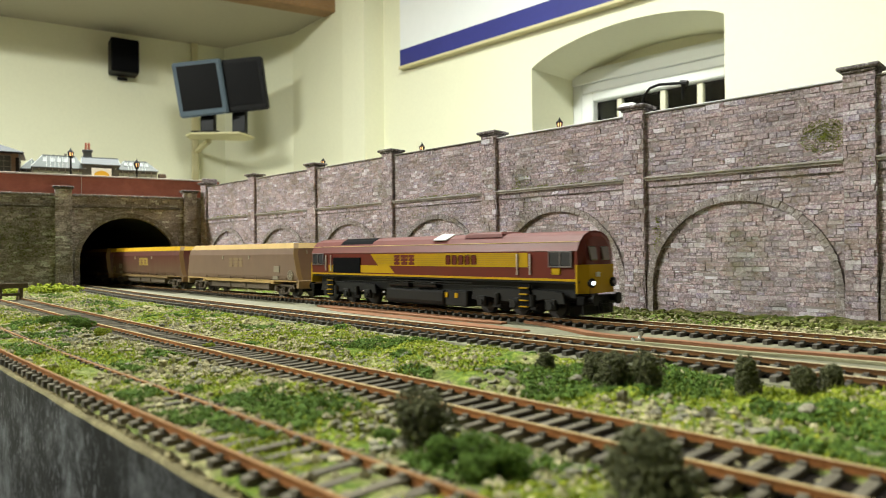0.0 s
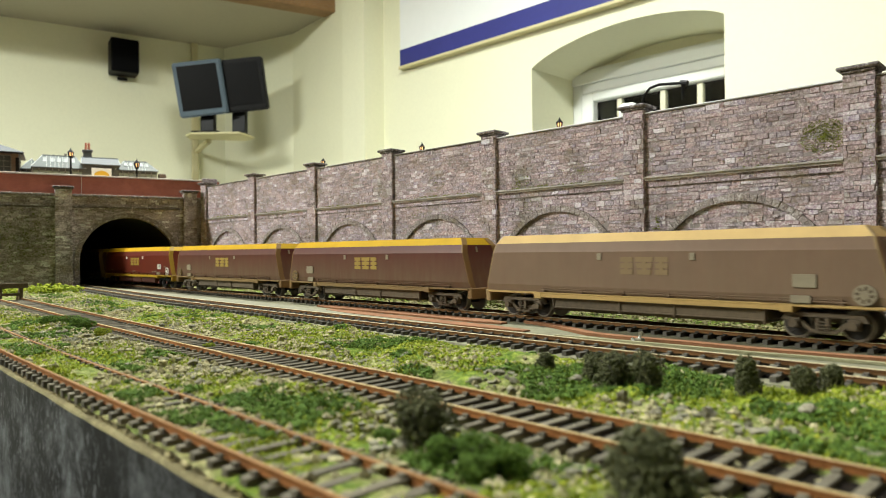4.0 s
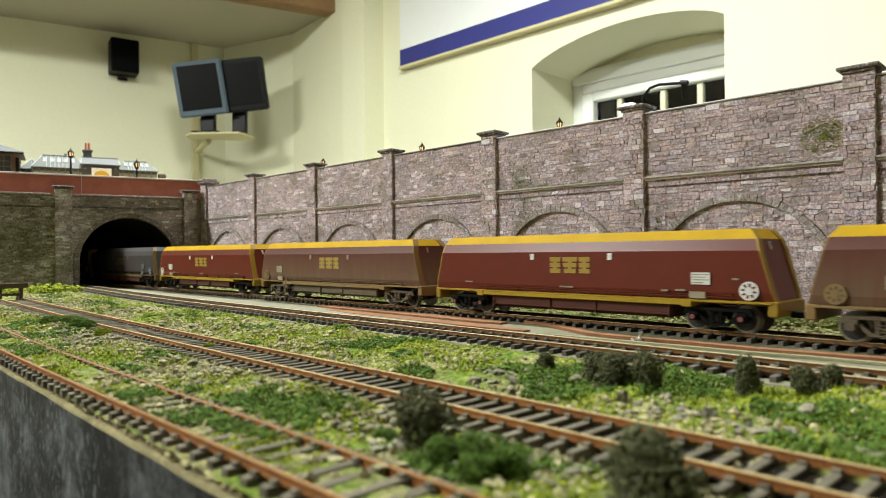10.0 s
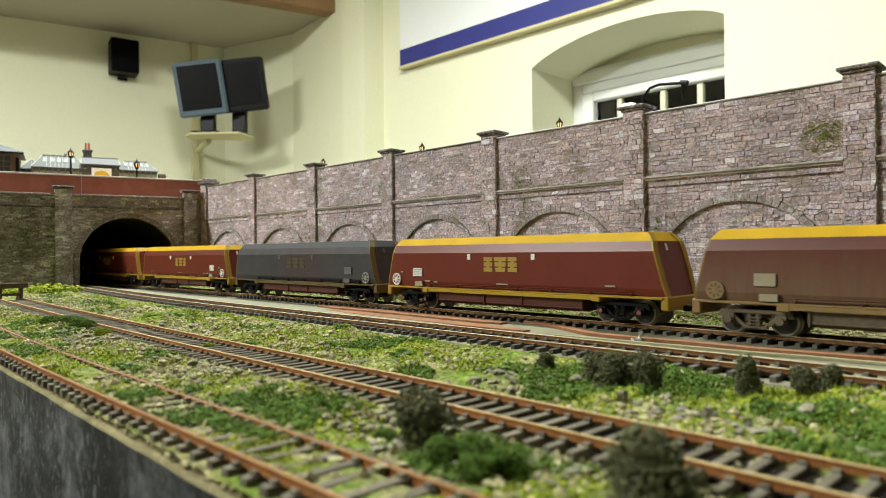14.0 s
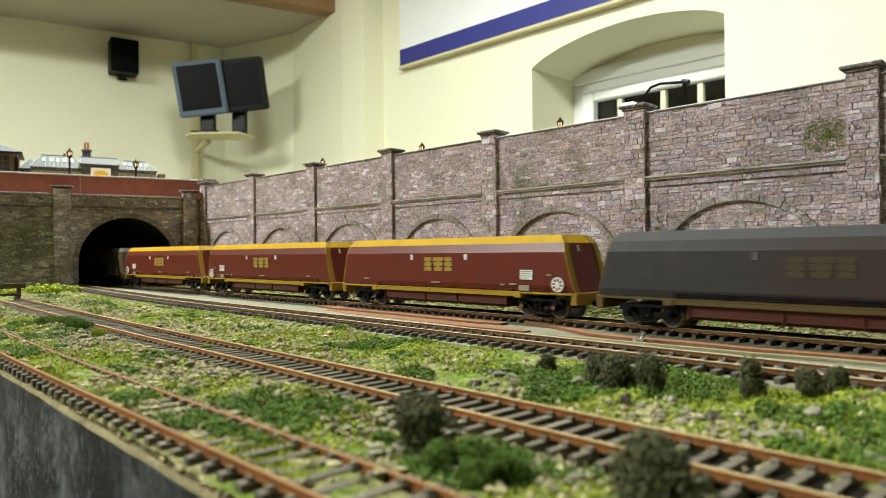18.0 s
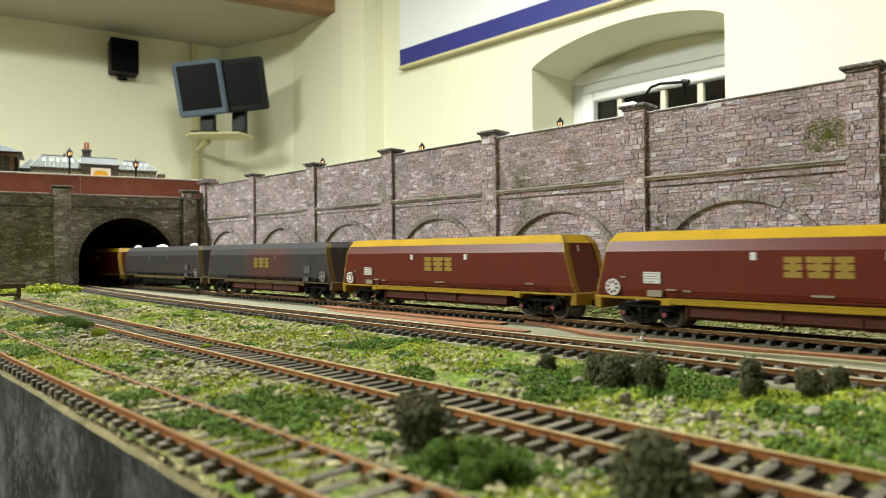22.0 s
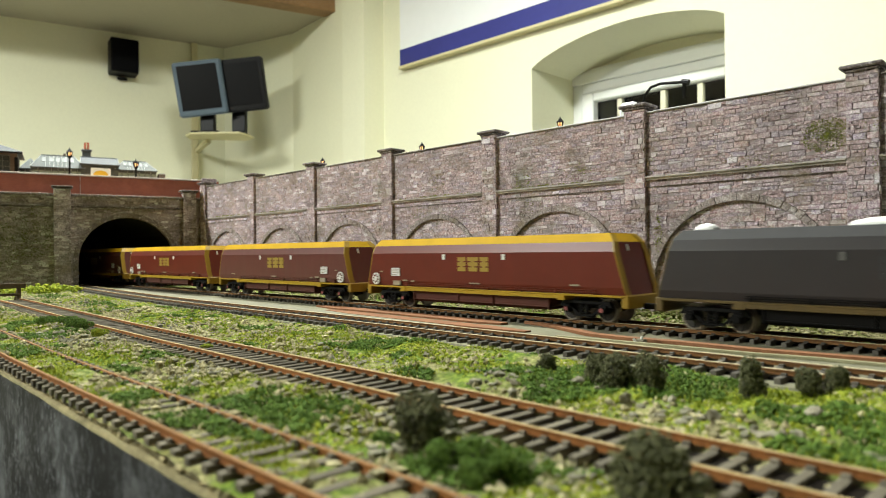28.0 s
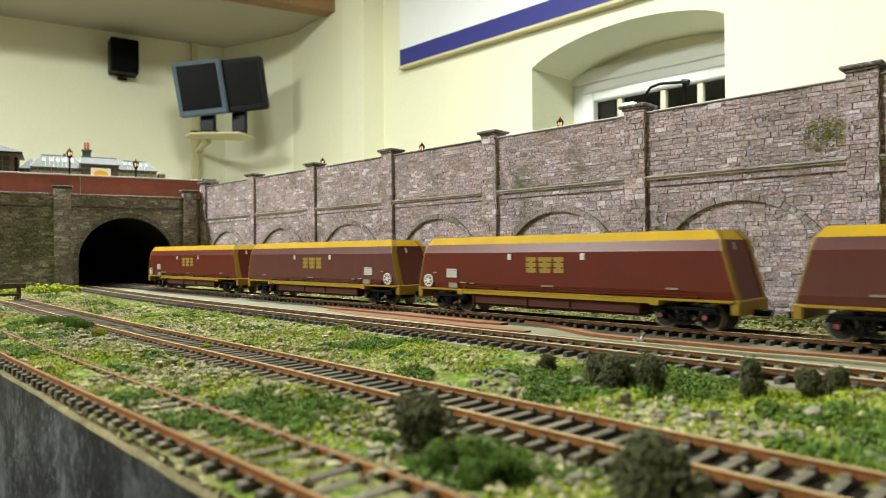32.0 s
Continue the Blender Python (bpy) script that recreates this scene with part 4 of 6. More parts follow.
def ledge(wall, x0, x1, z0, z1, proud, rng, mat):
    """A projecting course in separate stones."""
    x = x0
    while x < x1 - 0.002:
        w = min(rng.uniform(0.018, 0.028), x1 - x)
        if x1 - x - w < 0.006:
            w = x1 - x
        h = z1 - z0
        pts = [(0.004, z0), (-proud * 0.55, z0), (-proud * 0.6, z0 + h * 0.45), (-proud, z0 + h * 0.55), (-proud, z1 - 0.0004), (-proud + 0.0006, z1), (0.004, z1)]
        part("ledge_stone", prism(pts, "x", x + 0.0001, x + w - 0.0001), mat, wall)
        x += w


def retaining_wall():
    rng = random.Random(11)
    wall = thing("retaining_wall", "model stone retaining wall with blind arches and capped pilasters", "wall", pose(0, WALL_Y, 0))
    xs = [-0.8842, -0.7527, -0.6212, -0.4917, -0.3617, -0.2297, -0.0942, 0.0413, 0.1728]
    half, top = 0.0077, 0.1355
    for i, x in enumerate(xs):
        pilaster(wall, x, 2 * half, 0.1388, 0.0028, M_STONE, rng, 0.0208, 0.0036)
        if i == 0:
            continue
        a, b = xs[i - 1] + half, x - half
        near = (lambda u, z: z > 0.094 and u > -0.222) if i == 6 else None
        cx, r = (a + b) / 2, (b - a) / 2 - 0.0050
        arch_panel(wall, a, b, cx, 0.0770 - r - 0.0044, r, top, M_STONE, rng, near)
        ledge(wall, a, b, 0.0900, 0.0926, 0.0034, rng, M_LEDGE)
        ledge(wall, a, b, 0.0849, 0.0859, 0.0014, rng, M_COPING)
        coping = bmesh.new()
        block(b - a, 0.0262, 0.0011, 0.0003, (cx, 0.0115, top + 0.00065), bm=coping)
        part("coping", coping, M_LITCOPING if i in (5, 6) else M_DULLCOPING, wall, "coping with the window-side brightness in its colour" if i in (5, 6) else "dull green-grey coping")
    return wall


retaining_wall()
PORTAL = pose(-0.893, 0.42, 0, 0, 0, 75)


def tunnel_portal():
    rng = random.Random(23)
    wall = thing("tunnel_portal", "sooty stone tunnel portal with pilasters and an arched mouth", "tunnel portal", PORTAL)
    top = 0.1185
    for x, wide in ((-0.0165, 0.0165), (-0.1685, 0.0185)):
        pilaster(wall, x, wide, 0.1275, 0.0060, M_PORTAL, rng, 0.0238, 0.0036)
    arch_panel(wall, -0.1593, -0.0247, -0.0935, 0.0350, 0.0573, top, M_PORTAL, rng, ring_mat=M_SOOTARCH, open_arch=True, ring=0.0060, count=33)
    ledge(wall, -0.1593, -0.0247, 0.1042, 0.1064, 0.0030, rng, M_CAP)
    x0, x1 = -0.520, -0.1778
    part("panel", block(x1 - x0, 0.0232, top, 0, ((x0 + x1) / 2, 0.0124, top / 2)), M_MORTAR, wall)
    tagged(part("stonework", stones_mesh(rubble(x0, x1, 0, top, lambda x, z: True, 0.0, rng), M_PORTAL, rng, 0.0012), None, wall, "mossy coursed rubble stones"), kind="stuff")
    ledge(wall, x0, x1, 0.1038, 0.1060, 0.0030, rng, M_CAP)
    for a, b in ((x0, x1), (-0.1593, -0.0247), (-0.0083, 0.002)):
        part("coping", block(b - a, 0.030, 0.0030, 0.0005, ((a + b) / 2, 0.0105, top + 0.0016)), M_COPING, wall, "dark weathered coping")
    part("end_panel", block(0.0103, 0.0232, top, 0, (-0.0031, 0.0124, top / 2)), M_PORTAL, wall)
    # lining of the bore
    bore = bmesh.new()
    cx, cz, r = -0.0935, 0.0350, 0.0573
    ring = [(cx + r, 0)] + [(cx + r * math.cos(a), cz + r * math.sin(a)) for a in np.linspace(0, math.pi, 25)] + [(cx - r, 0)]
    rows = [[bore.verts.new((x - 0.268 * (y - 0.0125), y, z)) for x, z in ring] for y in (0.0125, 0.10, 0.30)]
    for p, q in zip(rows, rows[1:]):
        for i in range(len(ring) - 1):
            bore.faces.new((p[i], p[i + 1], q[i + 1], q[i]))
    part("bore_lining", bore, M_BOREDARK, wall, "near-black tunnel lining with shade put in its colour")
    return wall


tunnel_portal()


def upper_town():
    """Raised decks behind the walls and what stands on them."""
    deck = thing("upper_deck", "raised scenic deck behind the tunnel portal", "deck")
    to_world = lambda x, y: (PORTAL @ Vector((x, y, 0))).to_2d()
    back = [to_world(-0.62, 0.026), to_world(0.0, 0.026), Vector((-0.905, 0.90)), Vector((-2.40, 0.90)), Vector((-2.40, -0.55))]
    part("deck_board", prism([(p.x, p.y) for p in back], "z", 0.108, 0.114), M_PLY, deck)
    # unseen boards added to keep room light from under the deck
    for a, b in (((-2.40, 0.90), (-2.40, -0.55)), ((-2.40, 0.90), (-0.905, 0.90)), ((-0.9050, 0.90), (-0.9050, 0.446)), ((-2.40, -0.55), (-2.0, -0.42)), ((-1.75, -0.34), (-1.085, -0.172))):
        a, b = Vector(a), Vector(b)
        d = b - a
        part("skirt", block(d.length, 0.004, 0.1138, 0, ((a.x + b.x) / 2, (a.y + b.y) / 2, 0.0508), math.atan2(d.y, d.x)), M_BOREDARK, deck, "unseen dark skirt board added to keep light out")
    for x, y in ((-2.37, 0.87), (-2.37, -0.5), (-1.2, 0.87), (-1.6, 0.87)):
        part("deck_post", block(0.03, 0.03, 0.1138, 0.001, (x, y, 0.0508)), M_PLY, deck)
    deck2 = thing("upper_road", "raised road deck behind the retaining wall", "deck")
    part("road_board", prism([(-0.900, 0.446), (0.18, 0.446), (0.18, 0.70), (-0.900, 0.70)], "z", 0.104, 0.110), M_BED, deck2)
    for x in (-0.85, -0.4, 0.15):
        part("deck_post", block(0.03, 0.03, 0.1098, 0.001, (x, 0.68, 0.0488)), M_PLY, deck2)

    brick = thing("red_brick_wall", "long red brick parapet wall with pale capping above the tunnel", "wall", PORTAL)
    part("wall_body", block(0.66, 0.006, 0.0338, 0.0003, (-0.300, 0.0335, 0.1310)), M_REDBRICK, brick)
    for i in range(22):
        part("capping", block(0.0298, 0.0095, 0.0020, 0.0004, (-0.615 + i * 0.030, 0.0335, 0.1490)), M_WHITECAP, brick, "pale worn capping")
    part("pale_joint", block(0.0007, 0.0008, 0.0325, 0.0001, (-0.1475, 0.0302, 0.1310)), M_WHITECAP, brick, "thin pale joint in the brickwork")
    part("end_pier", block(0.020, 0.012, 0.038, 0.0005, (0.016, 0.0335, 0.1331)), M_STONE, brick)


upper_town()
M_GLASSHOUSE = plain("grey_green_sheet", (0.0903, 0.1016, 0.0974), 0.7, grain=200, vary=0.12, patch=30)
M_SLATE = plain("slate_roof", (0.0922, 0.1008, 0.1094), 0.6, grain=400, vary=0.2, patch=60)
M_BUFFBRICK = plain("dark_timber", (0.115, 0.085, 0.062), 0.7, grain=300, vary=0.25)
M_PALEBAR = plain("pale_glazing_bar", (0.36, 0.38, 0.36), 0.6, vary=0.1)
M_PANE = plain("shed_pane", (0.2046, 0.2185, 0.2139), 0.5, grain=80, vary=0.1)
M_SHEDGLASS = plain("green_tinted_pane", (0.2850, 0.3375, 0.2972), 0.25, grain=80, vary=0.15)
M_DARKPANE = plain("dark_pane", (0.05, 0.06, 0.065), 0.2, vary=0.2)
M_POT = plain("terracotta", (0.46, 0.155, 0.085), 0.8, vary=0.15)
M_SIGNYELLOW = plain("sign_yellow", (0.75, 0.46, 0.03), 0.6, vary=0.05)
DECK_Z = 0.114


def shed(x, front, wide, deep, eave, ridge_z, label, lights=6, sign=False):
    s = thing("station_building", label, "building", PORTAL @ pose(x, front + deep / 2, DECK_Z), "station buildings")
    e, r = eave - DECK_Z, ridge_z - DECK_Z
    part("wall", block(wide, deep, e, 0.0003, (0, 0, e / 2)), M_GLASSHOUSE, s)
    n = max(4, int(wide / 0.009))
    for i in range(n):
        px = -wide / 2 + (i + 0.5) * wide / n
        if not sign:
            part("window", block(wide / n * 0.78, 0.0014, 0.011, 0.0002, (px, -deep / 2 - 0.0004, e - 0.010)), M_SHEDGLASS, s)
    roof = bmesh.new()
    half, ww, hip = deep / 2 + 0.004, wide / 2 + 0.002, (0.002 if sign else 0.016)
    low = [[roof.verts.new((x, y, z)) for x, y in ((-ww, -half), (ww, -half), (ww, half), (-ww, half))] for z in (e, e + 0.0012)]
    top = [roof.verts.new((-ww + hip, 0, r)), roof.verts.new((ww - hip, 0, r))]
    roof.faces.new(low[0][::-1])
    q = low[1]
    for i in range(4):
        roof.faces.new((low[0][i], low[0][(i + 1) % 4], q[(i + 1) % 4], q[i]))
    for f in ((q[0], q[1], top[1], top[0]), (q[2], q[3], top[0], top[1]), (q[1], q[2], top[1]), (q[3], q[0], top[0])):
        roof.faces.new(f)
    part("roof", roof, M_GLASSHOUSE if not sign else M_SLATE, s, "grey hipped roof")
    part("ridge_strip", block(2 * (ww - hip), 0.003, 0.0014, 0.0003, (0, 0, r + 0.0002)), M_SLATE, s)
    part("gutter", block(2 * ww, 0.0014, 0.0014, 0.0003, (0, -half - 0.0004, e + 0.0004)), M_SLATE, s)
    for sx in (-1, 1):
        part("hip_bar", rod((sx * ww, -half, e + 0.0014), (sx * (ww - hip), 0, r + 0.0004), 0.0006, 6), M_PALEBAR, s, "pale hip bar")
    if not sign:
        for i in range(7):
            px = (-0.75 + 0.25 * i) * (ww - hip)
            part("glazing_bar", rod((px, -half, e + 0.0014), (px, 0, r + 0.0004), 0.0003, 5), M_PALEBAR, s)
        for i in range(n + 1):
            px = -wide / 2 + i * wide / n
            part("wall_bar", block(0.0007, 0.0010, 0.0150, 0.0001, (px, -deep / 2 - 0.0012, e - 0.0085)), M_PALEBAR, s)
    tilt = math.atan2(r - e - 0.0012, half)
    for i in range(lights):
        px = -wide * 0.27 + i * wide * 0.54 / max(1, lights - 1)
        ob = part("rooflight", block(wide * 0.075, 0.015, 0.0010, 0.0002), M_PANE, s, "pale rooflight")
        ob.matrix_local = Matrix.Translation((px, -half * 0.40, e + (r - e) * 0.60 + 0.0008)) @ Matrix.Rotation(tilt, 4, "X")
    if sign:
        board = part("sign_board", block(0.030, 0.002, 0.0135, 0.0003, (0.0010, -deep / 2 - 0.0042, e - 0.0125)), M_BOARD, s, "white sign board with a plain yellow half disc")
        half = [(0.0010 + 0.0115 * math.cos(a), e - 0.0185 + 0.0085 * math.sin(a)) for a in np.linspace(0, math.pi, 17)]
        part("emblem", prism(half, "y", -deep / 2 - 0.0060, -deep / 2 - 0.0053), M_SIGNYELLOW, board, "plain yellow half disc")
    return s


shed_long = shed(-0.1727, 0.300, 0.0755, 0.060, 0.1880, 0.2125, "grey-green glazed station shed with rooflights", 5)
shed(-0.2130, 0.335, 0.0280, 0.046, 0.1880, 0.2085, "small grey-green glazed lean-to beside the station shed", 0)
shed(-0.1110, 0.298, 0.0560, 0.055, 0.1965, 0.2120, "low grey station building with a sign board", 0, True)
shed(-0.0545, 0.300, 0.0640, 0.058, 0.1895, 0.2095, "grey-green glazed station shed with rooflights", 5)


part("vent", block(0.0040, 0.0040, 0.0110, 0.0004, (0.0100, 0.012, 0.0990)), M_BUFFBRICK, shed_long, "small brown roof vent")
solo("crate", block(0.0120, 0.0120, 0.0735, 0.0010, (0, 0, 0.03675)), M_BUFFBRICK, "brown wooden crate standing beside the station shed", "crate").matrix_world = PORTAL @ pose(-0.0125, 0.312, DECK_Z)


def chimney():
    c = thing("chimney_stack", "grey chimney stack with two red pots", "chimney", PORTAL @ pose(-0.1297, 0.335, DECK_Z, 0, 0, 90))
    part("stack", block(0.012, 0.013, 0.109, 0.0005, (0, 0, 0.0545)), M_GLASSHOUSE, c)
    part("crown", block(0.015, 0.016, 0.003, 0.0005, (0, 0, 0.1105)), M_SLATE, c)
    for dy in (-0.0023, 0.0023):
        part("pot", rod((0, dy, 0.112), (0, dy, 0.1245), 0.0021, 10, 0.0017), M_POT, c, "red clay pot")


chimney()


def signal_box():
    b = thing("signal_box", "dark timber cabin with slate roof and small-paned windows", "building", PORTAL @ pose(-0.3045, 0.340, DECK_Z))
    part("wall", block(0.150, 0.080, 0.0945, 0.0006, (0, 0, 0.04725)), M_BUFFBRICK, b)
    roof = bmesh.new()
    rows = [[roof.verts.new((x, y, z)) for x, y in ((-0.082, -0.049), (0.082, -0.049), (0.082, 0.049), (-0.082, 0.049))] for z in (0.0945, 0.0965)]
    tops = [roof.verts.new((-0.034, 0, 0.118)), roof.verts.new((0.034, 0, 0.118))]
    lo, hi = rows
    roof.faces.new(lo[::-1])
    for i in range(4):
        roof.faces.new((lo[i], lo[(i + 1) % 4], hi[(i + 1) % 4], hi[i]))
    roof.faces.new((hi[0], hi[1], tops[1], tops[0]))
    roof.faces.new((hi[2], hi[3], tops[0], tops[1]))
    roof.faces.new((hi[1], hi[2], tops[1]))
    roof.faces.new((hi[3], hi[0], tops[0]))
    part("roof", roof, M_SLATE, b, "blue-grey slate roof")
    part("gutter", block(0.166, 0.0030, 0.0028, 0.0006, (0, -0.0507, 0.0945)), M_BLACK, b)
    part("corner_post", block(0.0045, 0.0045, 0.088, 0.0005, (0.0735, -0.0405, 0.044)), M_BLACK, b)
    for i in range(4):
        w = part("window", block(0.030, 0.002, 0.027, 0.0003, (-0.056 + i * 0.0355, -0.0408, 0.0770)), M_DARKPANE, b)
        grid = bmesh.new()
        for k in range(4):
            block(0.0010, 0.0012, 0.027, 0, (-0.056 + i * 0.0355 - 0.0145 + k * 0.00967, -0.0424, 0.0770), bm=grid)
        for k in range(4):
            block(0.030, 0.0012, 0.0010, 0, (-0.056 + i * 0.0355, -0.0426, 0.0640 + k * 0.0088), bm=grid)
        part("glazing_bars", grid, M_GLASSHOUSE, w, "pale glazing bars")


signal_box()


def street_lamp(x, y, base, head, label="small black street lamp with a glowing warm lantern", k=1.0):
    s = thing("street_lamp", label, "street lamp", pose(x, y, base), "street lamps")
    h = head - base
    part("post", rod((0, 0, 0), (0, 0, h - 0.006 * k), 0.0013 * k, 8, 0.0008 * k), M_BLACK, s)
    part("base", rod((0, 0, 0), (0, 0, 0.006), 0.0024 * k, 8, 0.0015 * k), M_BLACK, s)
    part("lantern", rod((0, 0, h - 0.0052 * k), (0, 0, h - 0.0008 * k), 0.0010 * k, 6, 0.0021 * k), M_LAMPGLOW, s, "glowing warm lantern glass")
    cage = bmesh.new()
    for i in range(6):
        a = i * math.pi / 3
        rod((0.0013 * k * math.cos(a), 0.0013 * k * math.sin(a), h - 0.006 * k), (0.0026 * k * math.cos(a), 0.0026 * k * math.sin(a), h - 0.0004 * k), 0.00052 * k, 5, bm=cage)
    rod((0, 0, h - 0.0068 * k), (0, 0, h - 0.0046 * k), 0.0009 * k, 6, 0.0018 * k, bm=cage)
    rod((0, 0, h - 0.0012 * k), (0, 0, h + 0.0018 * k), 0.0031 * k, 6, 0.0010 * k, bm=cage)
    rod((0, 0, h + 0.0016 * k), (0, 0, h + 0.0034 * k), 0.0007 * k, 6, 0.0003 * k, bm=cage)
    part("cage", cage, M_BLACK, s, "black lantern frame and lid")


for x, z in ((-0.1592, 0.1835), (-0.0779, 0.1735)):
    q = PORTAL @ Vector((x, 0.055, 0))
    street_lamp(q.x, q.y, DECK_Z, z, k=1.4)
for x, z in ((-0.6475, 0.1512), (-0.4785, 0.1482), (-0.3146, 0.1485)):
    street_lamp(x, 0.452, 0.110, z)


def arm_lamp():
    g = thing("arm_lamp", "black bent-arm lamp standing behind the wall", "lamp", pose(0, 0.5, 0.110))
    part("base", block(0.020, 0.018, 0.004, 0.0006, (-0.2690, 0, 0.002)), M_BLACK, g)
    arm = bmesh.new()
    pts = [(-0.2690, 0, 0.004), (-0.2680, 0, 0.048), (-0.2655, 0, 0.058), (-0.2600, 0, 0.0640), (-0.2520, 0, 0.0655), (-0.2310, 0, 0.0630)]
    for a, b in zip(pts, pts[1:]):
        rod(a, b, 0.0011, 8, bm=arm)
    part("arm", arm, M_BLACK, g)
    head = bmesh.new()
    rod((-0.2340, 0, 0.0640), (-0.2285, 0, 0.0620), 0.0018, 10, 0.0024, bm=head)
    rod((-0.2318, 0, 0.0620), (-0.2322, 0, 0.0500), 0.0016, 8, 0.0011, bm=head)
    part("head", head, M_BLACK, g)
    solo("white_box", block(0.016, 0.012, 0.0620, 0.003, (-0.2955, 0.530, 0.1410)), M_BOARD, "small white box standing behind the wall", "box")


arm_lamp()


def buffer_stop():
    b = thing("buffer_stop", "weathered wooden buffer stop at the end of a siding", "buffer stop", pose(-0.705, y_siding(-0.705), 0.0, 0, 0, 0))
    for s in (-1, 1):
        part("upright", block(0.0030, 0.0032, 0.0180, 0.0003, (0.001, s * 0.0082, 0.0085)), M_BUFFER, b)
        ob = part("brace", block(0.0150, 0.0024, 0.0024, 0.0003), M_BUFFER, b)
        ob.matrix_local = Matrix.Translation((-0.0060, s * 0.0082, 0.0075)) @ Matrix.Rotation(radians(-42), 4, "Y")
    part("beam", block(0.0034, 0.0262, 0.0046, 0.0004, (0.0045, 0, 0.0160)), M_BUFFER, b, "dark timber cross beam")
    part("lower_beam", block(0.0026, 0.0170, 0.0024, 0.0003, (0.0038, 0, 0.0080)), M_BUFFER, b)


buffer_stop()


def point_motor():
    p = thing("point_lever", "small pale point lever box beside the rail", "point lever", pose(-0.1490, 0.2745, 0.0))
    part("box", block(0.0042, 0.0034, 0.0024, 0.0005, (0, 0, 0.0018)), M_ROCK, p)
    part("lever", rod((0, 0, 0.0028), (0.0008, 0, 0.0056), 0.0007, 6), M_LABEL, p)
    part("weight", rod((0.0008, -0.0011, 0.0052), (0.0008, 0.0011, 0.0052), 0.0009, 8), M_ROCK, p)
    part("crank", rod((-0.0016, -0.0012, 0.0010), (-0.0030, -0.0016, 0.0030), 0.0006, 6), M_LABEL, p)


point_motor()
# ---- vegetation and stones ----
def on_ground(x, y):
    return ground_z(x, y) if y < y_loop(x) - 0.0185 else 0.0


def scatter(n, seed, keep, x0=-0.98, x1=0.04, y0=0.062, y1=0.232, bias=0.55):
    rng = random.Random(seed)
    pts = []
    while len(pts) < n:
        u = rng.random() ** bias
        x = x0 + (x1 - x0) * u
        y = rng.uniform(y0, y1)
        if keep(x, y, rng):
            pts.append((x, y, on_ground(x, y)))
    return np.array(pts)


def off_rails(x, y, room):
    return min(abs(abs(y - y_siding(x)) - 0.0087), abs(abs(y - y_front(x)) - 0.0087)) > room


def turf_here(x, y, rng):
    if y > y_loop(x) - 0.020 or not off_rails(x, y, 0.0015) or abs(y - y_siding(x)) < 0.0165 or (abs(y - y_front(x) + 0.0110) < 0.0045 and rng.random() > 0.28):
        return False
    return ridge(x, y, 30, 21) + 0.5 * ridge(x, y, 90, 22) + rng.uniform(-0.25, 0.25) > -0.12


def grit_here(x, y, rng):
    if y > y_loop(x) - 0.019 or not off_rails(x, y, 0.0012):
        return False
    d = abs(y - y_siding(x))
    if d < 0.0155:
        return rng.random() < 0.10
    return rng.random() < (0.75 if d < 0.030 else 0.30) * (0.4 if x > -0.17 else 1.0) and ridge(x, y, 28, 31) + rng.uniform(-0.3, 0.3) > -0.05


def deep_here(x, y, rng):
    if y > y_loop(x) - 0.024 or not off_rails(x, y, 0.003) or abs(y - y_siding(x)) < 0.0175:
        return False
    return ridge(x, y, 24, 41) + 0.4 * ridge(x, y, 70, 42) > (0.08 if x > -0.20 else 0.24)


def sizes(n, lo, hi, seed):
    return lo + (hi - lo) * np.random.default_rng(seed).random(n) ** 2


p = scatter(58000, 1, turf_here)
solo("turf", heap("turf", p, sizes(len(p), 0.00025, 0.0008, 1), M_TURF, 1, 1.0), None, "crumbs of green and yellow scenic turf", "grass", kind="stuff")
p = scatter(15000, 2, grit_here)
solo("grit", heap("grit", p, sizes(len(p), 0.0004, 0.0016, 2), M_PEBBLE, 2, 0.95), None, "loose grey and cream grit", "gravel", kind="stuff")
p = scatter(24000, 3, deep_here)
p[:, 2] += 0.0008
solo("weeds", heap("weeds", p, sizes(len(p), 0.0003, 0.0007, 3), M_DEEPTURF, 3, 1.0), None, "deep green weed clumps", "weeds", kind="stuff")


def blades(name, pts, tall, seed, mat):
    """Short upright fibres, each a slim bent blade."""
    rng = np.random.default_rng(seed)
    n = len(pts)
    a = rng.uniform(0, 6.28, n)
    h = tall[0] + (tall[1] - tall[0]) * rng.random(n)
    w = 0.00012 + 0.00010 * rng.random(n)
    d = np.stack([np.cos(a), np.sin(a), np.zeros(n)], -1)
    lean = np.stack([rng.normal(0, 0.45, n) * h, rng.normal(0, 0.45, n) * h, h], -1)
    base = pts - np.array([0, 0, 0.0004])
    mid = base + lean * np.array([0.45, 0.45, 0.6])
    v = np.stack([base - d * w[:, None], base + d * w[:, None], mid + d * w[:, None] * 0.8, mid - d * w[:, None] * 0.8, base + lean], 1)
    k = (np.arange(n) * 5)[:, None]
    quads = (k + np.array([0, 1, 2, 3])).tolist()
    tips = (k + np.array([3, 2, 4])).tolist()
    me = bpy.data.meshes.new(name)
    me.from_pydata(v.reshape(-1, 3).tolist(), [], quads + tips)
    me.materials.append(mat)
    me.update()
    return me


def tuft_here(x, y, rng):
    return turf_here(x, y, rng) and ridge(x, y, 45, 71) + rng.uniform(-0.35, 0.2) > 0.02


p = scatter(26000, 9, tuft_here)
solo("grass", blades("grass", p, (0.0010, 0.0026), 9, M_TURF), None, "short fibres of green scenic grass", "grass", kind="stuff")
p = scatter(16000, 10, deep_here)
